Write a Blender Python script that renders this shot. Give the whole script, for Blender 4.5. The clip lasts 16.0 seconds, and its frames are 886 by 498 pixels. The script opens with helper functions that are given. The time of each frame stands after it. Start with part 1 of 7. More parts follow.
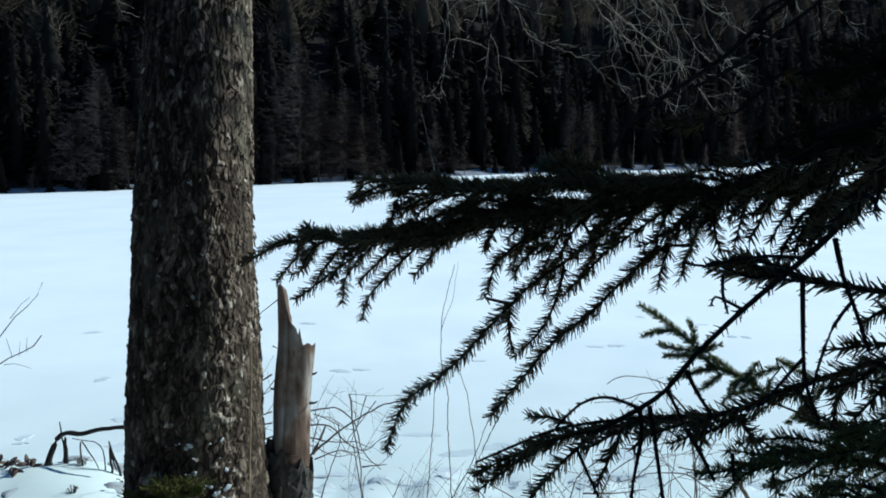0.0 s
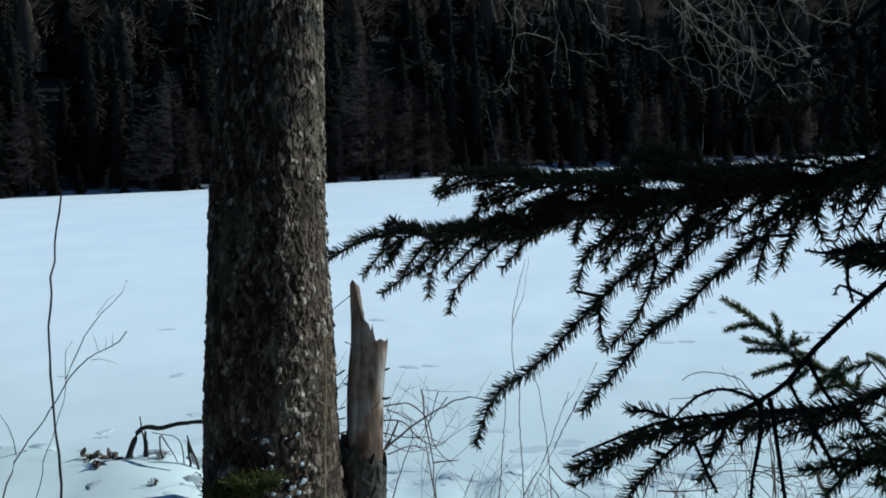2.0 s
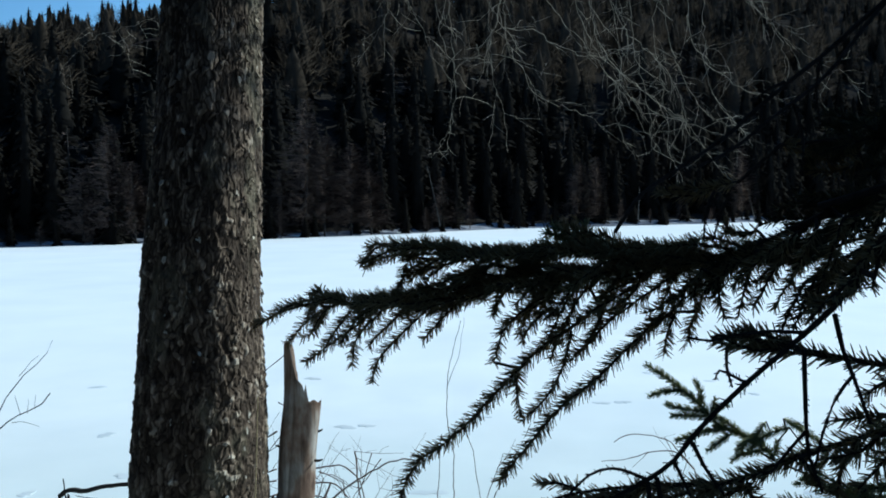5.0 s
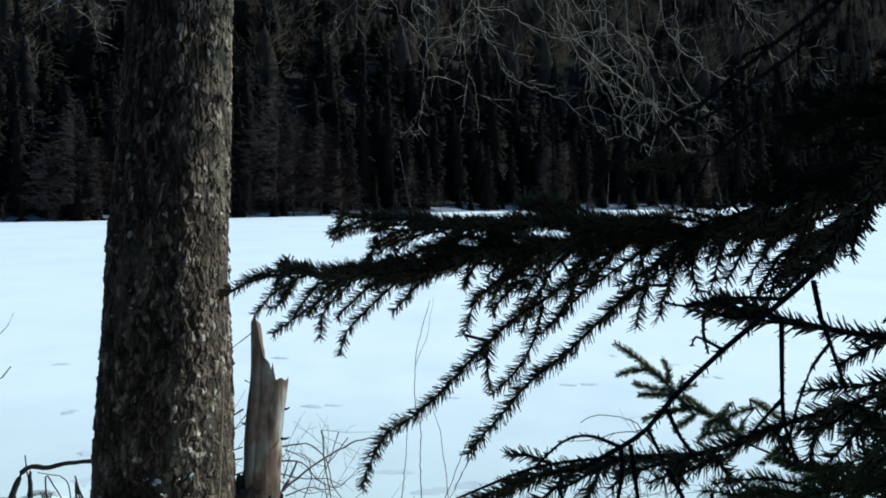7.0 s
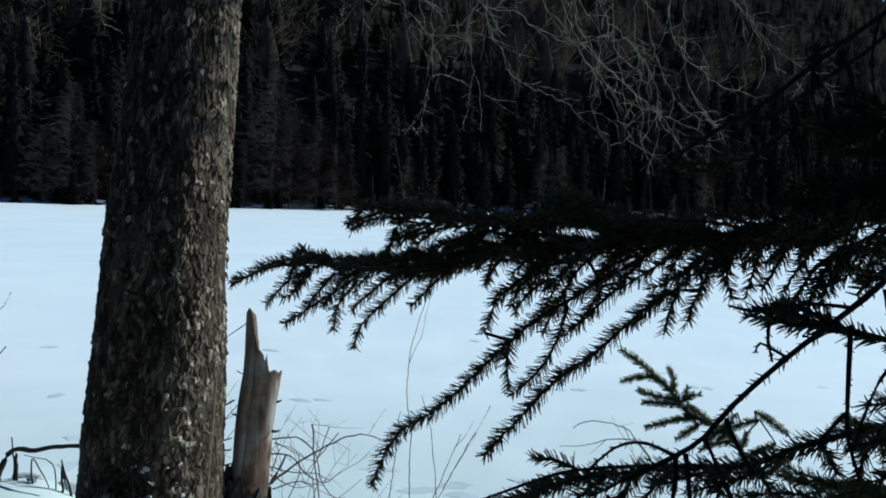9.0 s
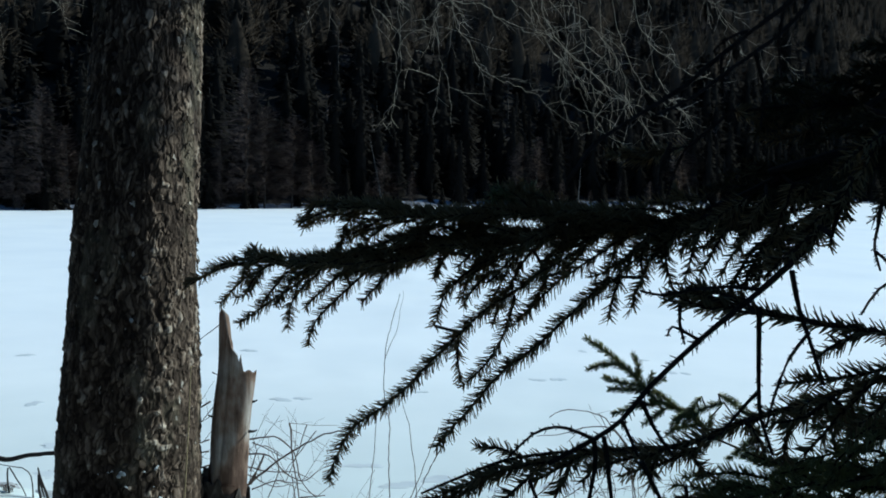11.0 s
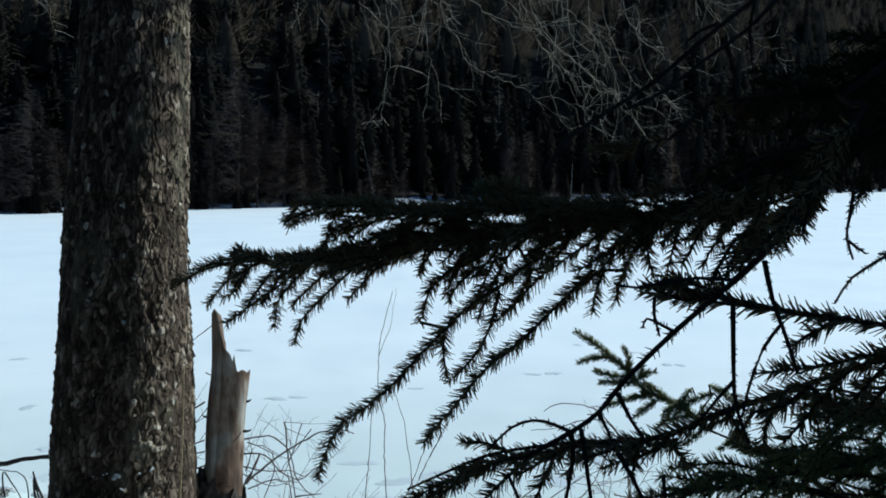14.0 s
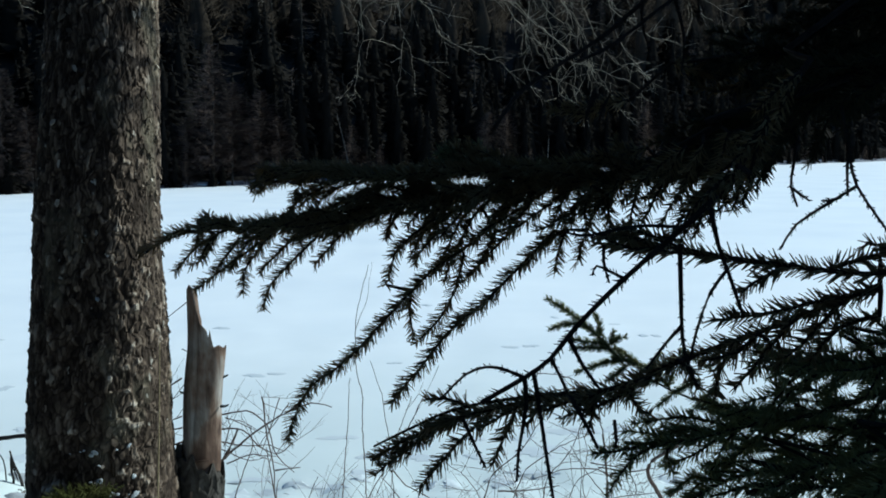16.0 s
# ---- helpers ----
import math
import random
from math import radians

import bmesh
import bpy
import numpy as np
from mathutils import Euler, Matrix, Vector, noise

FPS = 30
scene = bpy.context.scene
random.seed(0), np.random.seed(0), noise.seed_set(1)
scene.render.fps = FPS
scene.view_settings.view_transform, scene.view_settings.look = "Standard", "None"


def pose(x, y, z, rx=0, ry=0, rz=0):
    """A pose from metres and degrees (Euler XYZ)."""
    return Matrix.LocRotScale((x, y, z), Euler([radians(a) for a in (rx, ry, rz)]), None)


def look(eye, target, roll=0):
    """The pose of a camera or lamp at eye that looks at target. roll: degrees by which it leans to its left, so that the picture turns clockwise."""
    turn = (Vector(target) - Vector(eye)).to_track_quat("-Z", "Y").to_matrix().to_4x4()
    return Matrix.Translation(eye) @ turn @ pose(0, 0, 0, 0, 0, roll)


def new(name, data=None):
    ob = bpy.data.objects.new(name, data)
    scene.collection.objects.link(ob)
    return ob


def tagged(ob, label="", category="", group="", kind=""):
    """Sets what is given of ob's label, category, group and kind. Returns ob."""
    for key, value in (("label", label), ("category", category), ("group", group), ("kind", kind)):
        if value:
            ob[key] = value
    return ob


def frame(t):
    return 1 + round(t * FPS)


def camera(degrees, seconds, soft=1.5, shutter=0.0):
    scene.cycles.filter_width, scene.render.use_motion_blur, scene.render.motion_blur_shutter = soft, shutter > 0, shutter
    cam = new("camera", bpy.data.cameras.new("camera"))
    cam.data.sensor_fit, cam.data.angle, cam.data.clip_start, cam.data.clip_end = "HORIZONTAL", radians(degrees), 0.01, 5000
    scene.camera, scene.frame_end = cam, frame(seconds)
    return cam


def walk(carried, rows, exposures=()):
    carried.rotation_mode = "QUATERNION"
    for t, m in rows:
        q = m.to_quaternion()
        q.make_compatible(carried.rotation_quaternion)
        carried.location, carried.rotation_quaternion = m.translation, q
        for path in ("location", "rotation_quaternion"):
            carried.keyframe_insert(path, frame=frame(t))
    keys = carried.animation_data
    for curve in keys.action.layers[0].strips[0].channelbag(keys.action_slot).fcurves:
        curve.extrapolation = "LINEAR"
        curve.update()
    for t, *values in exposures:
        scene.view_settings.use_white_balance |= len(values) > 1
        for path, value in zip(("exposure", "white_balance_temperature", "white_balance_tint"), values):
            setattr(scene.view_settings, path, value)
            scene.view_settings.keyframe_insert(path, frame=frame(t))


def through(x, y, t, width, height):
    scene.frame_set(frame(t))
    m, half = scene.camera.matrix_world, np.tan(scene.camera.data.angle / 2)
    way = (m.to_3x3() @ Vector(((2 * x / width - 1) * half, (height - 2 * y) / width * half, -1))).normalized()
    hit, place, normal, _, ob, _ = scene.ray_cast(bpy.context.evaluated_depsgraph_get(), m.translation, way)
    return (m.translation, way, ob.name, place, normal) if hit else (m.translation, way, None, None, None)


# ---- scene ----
# ---- camera and its walk ----
cam = camera(50.0, 16.0, soft=1.8)
PATH = [
    (0, (0.0016, -0.0081, 2.4041), (-0.0128, 1.9792, 2.1797), -0.50),
    (0.5, (-0.0373, -0.0161, 2.4049), (-0.2116, 1.9633, 2.1780), -0.19),
    (1, (-0.0345, -0.0165, 2.4072), (-0.2500, 1.9616, 2.2051), -1.22),
    (1.5, (-0.0286, -0.0087, 2.3992), (-0.2148, 1.9691, 2.1677), -1.25),
    (2, (-0.0221, -0.0033, 2.4004), (-0.1746, 1.9776, 2.1708), -1.42),
    (2.5, (-0.0128, -0.0027, 2.4107), (-0.1292, 1.9843, 2.2151), -1.52),
    (3, (-0.0004, -0.0159, 2.4219), (-0.0242, 1.9804, 2.3021), -1.25),
    (3.5, (0.0012, -0.0264, 2.4241), (0.0246, 1.9720, 2.3486), -0.42),
    (4, (-0.0072, -0.0311, 2.4262), (-0.0299, 1.9682, 2.3767), -0.10),
    (4.2, (-0.0044, -0.0267, 2.4226), (-0.0292, 1.9718, 2.3510), -0.32),
    (6.3, (0.0004, -0.0247, 2.4152), (-0.0238, 1.9714, 2.2924), -0.45),
    (6.5, (0.0038, -0.0210, 2.4146), (-0.0054, 1.9756, 2.2974), -0.66),
    (7, (-0.0037, -0.0110, 2.4046), (0.0354, 1.9831, 2.2560), 0.55),
    (7.5, (0.0046, -0.0023, 2.3939), (0.0956, 1.9853, 2.1911), 0.80),
    (8, (0.0120, 0.0081, 2.3831), (0.0810, 1.9893, 2.1182), 0.02),
    (8.5, (-0.0141, 0.0195, 2.3900), (0.0650, 2.0062, 2.1734), 1.87),
    (9, (-0.0339, 0.0154, 2.3965), (0.0206, 2.0091, 2.2475), 3.07),
    (9.5, (-0.0215, 0.0057, 2.4036), (0.0695, 1.9997, 2.2785), 2.52),
    (10, (-0.0112, 0.0049, 2.3984), (0.0857, 1.9961, 2.2385), 1.63),
    (12.5, (0.0000, 0.0020, 2.3988), (0.1033, 1.9931, 2.2404), 1.09),
    (13, (0.0036, 0.0010, 2.3985), (0.1101, 1.9913, 2.2338), 0.58),
    (13.5, (0.0097, 0.0023, 2.3990), (0.1358, 1.9910, 2.2285), 0.53),
    (14, (0.0063, 0.0014, 2.3990), (0.1197, 1.9912, 2.2319), 0.37),
    (14.5, (0.0066, 0.0012, 2.3982), (0.1355, 1.9896, 2.2257), 0.68),
    (15, (0.0087, 0.0012, 2.3982), (0.1436, 1.9888, 2.2215), 0.64),
    (15.5, (0.0120, -0.0003, 2.3952), (0.1479, 1.9856, 2.2005), 0.55),
    (16, (0.0182, -0.0098, 2.3870), (0.1782, 1.9718, 2.1688), -0.29),
]
EXPOSURES = [(0, 0.33, 5540, -8), (0.5, 0.22, 5440, -8), (1, 0.1, 5440, -8), (1.5, 0.01, 5440, -8), (2, 0.01, 5440, -8), (2.5, 0.01, 5440, -8), (3, 0.01, 5440, -8), (3.5, 0.15, 5440, -8), (4, 0.26, 5440, -8), (6.5, 0.35, 5560, -8), (7, 0.36, 5560, -8), (7.5, 0.37, 5560, -8), (8, 0.29, 5560, -8), (8.5, 0.15, 5560, -8), (9, 0.1, 5560, -8), (10, 0.16, 5560, -8), (12.5, 0.19, 5610, -8), (13.5, 0.18, 5610, -8), (14.5, 0.18, 5610, -8), (15.5, 0.19, 5610, -8), (16, 0.19, 5610, -8)]
walk(cam, [(t, look(eye, target, roll)) for t, eye, target, roll in PATH], EXPOSURES)

# ---- sky and sun: low winter sun far round to the side ----
SUN_TURN, SUN_UP = radians(66), radians(30)   # from the view's axis towards the right; above the horizon
world = bpy.data.worlds.new("winter_sky")
scene.world = world
world.use_nodes = True
wn = world.node_tree.nodes
wl = world.node_tree.links
wn.clear()
w_out = wn.new("ShaderNodeOutputWorld")
w_bg = wn.new("ShaderNodeBackground")
w_sky = wn.new("ShaderNodeTexSky")
w_sky.sky_type = "NISHITA"
w_sky.sun_disc = False
w_sky.sun_elevation = SUN_UP
w_sky.sun_rotation = SUN_TURN
w_sky.air_density = 0.85
w_sky.dust_density = 0.0
w_sky.ozone_density = 6.0
w_bg.inputs["Strength"].default_value = 0.095
w_co = wn.new("ShaderNodeTexCoord")
w_cloud = wn.new("ShaderNodeTexNoise")   # thin veil of high cloud
w_cloud.inputs["Scale"].default_value = 2.6
w_cloud.inputs["Detail"].default_value = 6.0
w_veil = wn.new("ShaderNodeMapRange")
w_veil.inputs["From Min"].default_value = 0.45
w_veil.inputs["From Max"].default_value = 0.75
w_veil.inputs["To Max"].default_value = 0.22
w_mix = wn.new("ShaderNodeMix")
w_mix.data_type = "RGBA"
w_mix.inputs[7].default_value = (4.5, 8.0, 12.5, 1)
wl.new(w_co.outputs["Generated"], w_cloud.inputs["Vector"])
wl.new(w_cloud.outputs["Fac"], w_veil.inputs["Value"])
wl.new(w_veil.outputs["Result"], w_mix.inputs[0])
wl.new(w_sky.outputs["Color"], w_mix.inputs[6])
wl.new(w_mix.outputs[2], w_bg.inputs["Color"])
wl.new(w_bg.outputs["Background"], w_out.inputs["Surface"])

sun_data = bpy.data.lights.new("sun", "SUN")
sun_data.energy = 4.8
sun_data.angle = radians(0.6)
sun_data.color = (1.0, 0.93, 0.84)
sun = new("sun", sun_data)
to_sun = Vector((math.sin(SUN_TURN) * math.cos(SUN_UP), math.cos(SUN_TURN) * math.cos(SUN_UP), math.sin(SUN_UP)))
sun.matrix_world = look(to_sun * 60, (0, 0, 0))

# ---- materials ----
def material(name, rough=0.8, spec=0.3):
    m = bpy.data.materials.new(name)
    m.use_nodes = True
    b = m.node_tree.nodes["Principled BSDF"]
    b.inputs["Roughness"].default_value = rough
    b.inputs["Specular IOR Level"].default_value = spec
    return m, m.node_tree.nodes, m.node_tree.links, b


def noise_node(n, l, scale, detail=6.0, rough=0.55, stretch=None, source="Object"):
    co = n.new("ShaderNodeTexCoord")
    t = n.new("ShaderNodeTexNoise")
    t.inputs["Scale"].default_value = scale
    t.inputs["Detail"].default_value = detail
    t.inputs["Roughness"].default_value = rough
    if stretch:
        mp = n.new("ShaderNodeMapping")
        mp.inputs["Scale"].default_value = stretch
        l.new(co.outputs[source], mp.inputs["Vector"])
        l.new(mp.outputs["Vector"], t.inputs["Vector"])
    else:
        l.new(co.outputs[source], t.inputs["Vector"])
    return t.outputs["Fac"]


def ramp(n, l, fac, stops):
    r = n.new("ShaderNodeValToRGB")
    e = r.color_ramp.elements
    while len(e) < len(stops):
        e.new(0.5)
    for k, (at, col) in zip(e, stops):
        k.position = at
        k.color = (*col, 1)
    l.new(fac, r.inputs["Fac"])
    return r.outputs["Color"]


def mix(n, l, fac, a, b, mode="MIX"):
    m = n.new("ShaderNodeMix")
    m.data_type = "RGBA"
    m.blend_type = mode
    for sock, v in ((m.inputs[0], fac), (m.inputs[6], a), (m.inputs[7], b)):
        if isinstance(v, (int, float)):
            sock.default_value = v
        elif isinstance(v, tuple):
            sock.default_value = (*v, 1)
        else:
            l.new(v, sock)
    return m.outputs[2]


def bump(n, l, b, height, strength=0.5, distance=0.01):
    k = n.new("ShaderNodeBump")
    k.inputs["Strength"].default_value = strength
    k.inputs["Distance"].default_value = distance
    l.new(height, k.inputs["Height"])
    l.new(k.outputs["Normal"], b.inputs["Normal"])


def simple(name, dark, light, scale, rough=0.85, spec=0.25, stretch=None, relief=0.3, dist=0.004):
    m, n, l, b = material(name, rough, spec)
    f = noise_node(n, l, scale, stretch=stretch)
    big = noise_node(n, l, scale * 0.13, detail=3)
    c = ramp(n, l, f, [(0.3, dark), (0.72, light)])
    c = mix(n, l, big, c, tuple(0.7 * v for v in dark), "MIX")
    l.new(c, b.inputs["Base Color"])
    bump(n, l, b, f, relief, dist)
    return m


def snow_material():
    m, n, l, b = material("snow", 0.55, 0.3)
    fine = noise_node(n, l, 9.0, detail=8)
    broad = noise_node(n, l, 0.35, detail=5)
    c = ramp(n, l, broad, [(0.3, (0.80, 0.83, 0.87)), (0.7, (0.88, 0.90, 0.92))])
    # greyer snow along the near edge of the lake, whiter with distance
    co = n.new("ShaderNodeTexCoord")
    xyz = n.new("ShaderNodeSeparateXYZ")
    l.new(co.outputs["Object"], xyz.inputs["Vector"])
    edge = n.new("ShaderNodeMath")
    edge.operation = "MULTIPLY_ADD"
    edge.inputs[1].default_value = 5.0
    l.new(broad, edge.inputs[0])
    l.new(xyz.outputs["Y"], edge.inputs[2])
    greyed = n.new("ShaderNodeMapRange")
    greyed.interpolation_type = "SMOOTHSTEP"
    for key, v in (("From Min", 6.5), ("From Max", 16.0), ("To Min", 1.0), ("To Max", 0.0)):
        greyed.inputs[key].default_value = v
    l.new(edge.outputs["Value"], greyed.inputs["Value"])
    c = mix(n, l, greyed.outputs["Result"], c, (0.61, 0.675, 0.685))
    # dark ground left of the path, ragged-edged, added unseen to cut bounced light
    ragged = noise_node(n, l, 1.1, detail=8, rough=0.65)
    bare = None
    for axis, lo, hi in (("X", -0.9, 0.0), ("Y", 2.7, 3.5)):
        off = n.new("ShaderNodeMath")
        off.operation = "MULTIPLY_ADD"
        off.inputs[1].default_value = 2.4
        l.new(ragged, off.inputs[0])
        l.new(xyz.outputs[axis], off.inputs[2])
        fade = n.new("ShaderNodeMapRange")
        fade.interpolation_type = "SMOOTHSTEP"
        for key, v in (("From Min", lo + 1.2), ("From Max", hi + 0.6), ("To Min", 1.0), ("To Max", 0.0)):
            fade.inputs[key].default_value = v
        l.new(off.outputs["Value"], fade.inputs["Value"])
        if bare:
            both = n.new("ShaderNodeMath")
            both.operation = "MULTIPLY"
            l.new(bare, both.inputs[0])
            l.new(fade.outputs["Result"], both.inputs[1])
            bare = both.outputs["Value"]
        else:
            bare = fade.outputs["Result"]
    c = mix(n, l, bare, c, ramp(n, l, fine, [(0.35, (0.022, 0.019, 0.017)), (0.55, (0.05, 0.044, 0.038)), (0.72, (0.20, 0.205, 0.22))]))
    l.new(c, b.inputs["Base Color"])
    h = mix(n, l, 0.5, fine, broad)
    bump(n, l, b, h, 0.12, 0.02)
    return m


# Litter and snow under the far trees, with their shade in the dark tones
def shaded_litter_material():
    m, n, l, b = material("shaded_forest_floor", 1.0, 0.0)
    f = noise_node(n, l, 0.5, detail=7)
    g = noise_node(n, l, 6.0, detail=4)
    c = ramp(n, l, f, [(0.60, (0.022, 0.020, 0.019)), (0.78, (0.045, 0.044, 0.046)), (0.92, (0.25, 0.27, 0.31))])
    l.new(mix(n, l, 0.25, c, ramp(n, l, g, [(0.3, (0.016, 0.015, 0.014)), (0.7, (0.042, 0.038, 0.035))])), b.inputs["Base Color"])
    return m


def bark_material():
    m, n, l, b = material("flaky_spruce_bark", 0.9, 0.15)
    at = n.new("ShaderNodeAttribute")
    at.attribute_name = "plate"
    grain = noise_node(n, l, 95.0, detail=6, stretch=(1, 1, 0.4))
    patch = noise_node(n, l, 7.0, detail=6, stretch=(1, 1, 0.5))
    plate = ramp(n, l, at.outputs["Fac"], [(0.0, (0.024, 0.016, 0.012)), (0.25, (0.085, 0.062, 0.047)), (0.45, (0.20, 0.152, 0.118)), (0.75, (0.50, 0.43, 0.36)), (1.0, (0.70, 0.63, 0.55))])
    c = mix(n, l, 0.7, plate, ramp(n, l, grain, [(0.3, (0.35, 0.33, 0.3)), (0.7, (1.0, 1.0, 1.0))]), "MULTIPLY")
    lichen = ramp(n, l, patch, [(0.54, (0, 0, 0)), (0.70, (0.55, 0.55, 0.55))])
    c = mix(n, l, lichen, c, mix(n, l, grain, (0.06, 0.05, 0.032), (0.34, 0.30, 0.22)))
    fleck = noise_node(n, l, 26.0, detail=3, stretch=(1, 1, 0.6))
    c = mix(n, l, ramp(n, l, fleck, [(0.69, (0, 0, 0)), (0.74, (1, 1, 1))]), c, (0.36, 0.33, 0.29))
    l.new(c, b.inputs["Base Color"])
    bump(n, l, b, grain, 0.6, 0.004)
    return m


def needle_material(name, dark, light, rough=0.6, spec=0.25, thin=0.0):
    """Needles, each a little different; thin: the share of light that shines through them."""
    m, n, l, b = material(name, rough, spec)
    geo = n.new("ShaderNodeNewGeometry")
    c = ramp(n, l, geo.outputs["Random Per Island"], [(0.0, dark), (0.75, light), (1.0, tuple(1.3 * v for v in light))])
    patch = noise_node(n, l, 14.0, detail=3)
    c = mix(n, l, patch, c, tuple(0.6 * v for v in dark))
    l.new(c, b.inputs["Base Color"])
    if thin:
        through = n.new("ShaderNodeBsdfTranslucent")
        both = n.new("ShaderNodeMixShader")
        both.inputs[0].default_value = thin
        l.new(c, through.inputs["Color"])
        l.new(b.outputs["BSDF"], both.inputs[1])
        l.new(through.outputs["BSDF"], both.inputs[2])
        l.new(both.outputs["Shader"], n["Material Output"].inputs["Surface"])
    return m


def wood_material():
    m, n, l, b = material("weathered_brown_grey_wood", 0.85, 0.2)
    broad = noise_node(n, l, 9.0, detail=6, stretch=(1, 1, 0.45))
    fibre = noise_node(n, l, 70.0, detail=6, stretch=(1, 1, 0.05))
    knot = noise_node(n, l, 18.0, detail=4, stretch=(1, 1, 0.4))
    c = ramp(n, l, broad, [(0.38, (0.085, 0.052, 0.038)), (0.47, (0.19, 0.132, 0.102)), (0.54, (0.27, 0.225, 0.195)), (0.63, (0.36, 0.335, 0.315))])
    c = mix(n, l, 0.5, c, ramp(n, l, fibre, [(0.34, (0.28, 0.25, 0.22)), (0.52, (0.9, 0.9, 0.9)), (0.7, (1.0, 1.0, 1.0))]), "MULTIPLY")
    c = mix(n, l, 0.6, c, ramp(n, l, knot, [(0.34, (0.35, 0.3, 0.26)), (0.5, (1.0, 1.0, 1.0))]), "MULTIPLY")
    l.new(c, b.inputs["Base Color"])
    bump(n, l, b, fibre, 0.5, 0.004)
    return m


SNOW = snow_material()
SHADED_LITTER = shaded_litter_material()
# snow strip along the far shore, its shadow put into the colour
SHADED_SNOW = simple("shaded_shore_snow", (0.16, 0.165, 0.20), (0.46, 0.48, 0.56), 1.6, rough=0.8, spec=0.1)
# grey holds dirt and also the shade on bank lumps and trunk crusts
GREY_SNOW = simple("dirty_shade_toned_snow", (0.36, 0.385, 0.42), (0.70, 0.73, 0.77), 9.0, rough=0.7, spec=0.2)
BARK = bark_material()
WOOD = wood_material()
OLD_BARK = simple("dark_peeling_bark", (0.022, 0.018, 0.015), (0.12, 0.105, 0.095), 30.0, relief=0.9, dist=0.01)
TWIG = simple("dark_spruce_twig", (0.030, 0.022, 0.017), (0.085, 0.063, 0.05), 120.0, spec=0.06, relief=0.5, dist=0.001)
DRY = simple("dry_grey_brown_twig", (0.11, 0.075, 0.066), (0.27, 0.205, 0.18), 60.0)
DRY_DARK = simple("dark_wet_stem", (0.028, 0.025, 0.025), (0.085, 0.075, 0.07), 60.0)
BIRCH = needle_material("pale_grey_twig_bark", (0.10, 0.085, 0.07), (0.52, 0.455, 0.375), 0.85, 0.15)
STRAW = simple("yellow_straw", (0.30, 0.23, 0.13), (0.50, 0.41, 0.25), 50.0)
# Needles in several tones: how lit each bough looks is put into the colour
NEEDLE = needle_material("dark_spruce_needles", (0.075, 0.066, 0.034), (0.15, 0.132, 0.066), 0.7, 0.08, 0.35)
NEEDLE_LIFTED = needle_material("brown_green_lightened_needles", (0.26, 0.18, 0.085), (0.48, 0.345, 0.165), 0.7, 0.12, 0.3)
# olive shoots, with part of their sunlight in the colour
NEEDLE_SUN = needle_material("olive_sunlit_toned_needles", (0.18, 0.19, 0.075), (0.40, 0.41, 0.19), 0.6, 0.25)
NEEDLE_LIFTED_GREEN = needle_material("green_lightened_needles", (0.28, 0.265, 0.11), (0.52, 0.48, 0.20), 0.7, 0.12, 0.3)
MOSS = needle_material("green_moss_tuft", (0.075, 0.08, 0.026), (0.19, 0.195, 0.065), 0.8, 0.1, 0.25)
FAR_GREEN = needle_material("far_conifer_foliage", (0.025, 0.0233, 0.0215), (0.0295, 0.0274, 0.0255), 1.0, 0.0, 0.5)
FAR_GREY = needle_material("far_bare_twigs", (0.11, 0.084, 0.074), (0.165, 0.127, 0.112), 1.0, 0.0)
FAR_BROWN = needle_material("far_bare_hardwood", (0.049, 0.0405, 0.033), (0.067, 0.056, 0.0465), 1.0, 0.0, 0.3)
FAR_BARK = simple("far_trunk_bark", (0.014, 0.012, 0.011), (0.04, 0.035, 0.032), 9.0, stretch=(1, 1, 0.2))
FAR_PALE = simple("far_pale_trunk", (0.07, 0.067, 0.064), (0.16, 0.155, 0.15), 9.0, stretch=(1, 1, 0.2))
MARK_GREY = simple("grey_slush_and_hollow_shade", (0.70, 0.75, 0.79), (0.80, 0.84, 0.87), 5.0, rough=0.35, spec=0.4)


# ---- mesh tools ----
def value_noise(u, v, nu, nv, seed):
    """Smooth noise in 0..1 on a sheet that closes in u."""
    g = np.random.default_rng(seed).uniform(0, 1, (nu, nv + 2))
    x, y = u * nu, v * nv
    i, j = np.floor(x).astype(int), np.clip(np.floor(y).astype(int), 0, nv)
    a, b = x - i, np.clip(y - j, 0, 1)
    a, b = a * a * (3 - 2 * a), b * b * (3 - 2 * b)
    i, k = i % nu, (i + 1) % nu
    return (g[i, j] * (1 - a) + g[k, j] * a) * (1 - b) + (g[i, j + 1] * (1 - a) + g[k, j + 1] * a) * b


rng = np.random.default_rng(7)


def round_off(me, normals):
    """Shades loose foliage as one rounded mass: each face turned outwards, with the mass's own normals."""
    me.polygons.foreach_set("use_smooth", np.ones(len(me.polygons), bool))
    me.normals_split_custom_set_from_vertices(normals.tolist())


def outward(verts, faces, normals):
    """The faces, each wound so that it looks the way the mass bulges."""
    out = []
    for f in faces:
        a, b, c = verts[f[0]], verts[f[1]], verts[f[2]]
        out.append(list(f) if np.dot(np.cross(b - a, c - a), normals[f[0]]) > 0 else list(f)[::-1])
    return out


def mesh_object(name, verts, faces, mat, parent=None, label="", smooth=False, normals=None):
    me = bpy.data.meshes.new(name)
    me.from_pydata(np.asarray(verts, float).tolist(), [], faces if isinstance(faces, list) else faces.tolist())
    me.materials.append(mat)
    if normals is not None:
        round_off(me, normals)
    if smooth:
        me.polygons.foreach_set("use_smooth", np.ones(len(me.polygons), bool))
    me.update()
    ob = new(name, me)
    ob.parent = parent
    if label:
        ob["label"] = label
    return ob


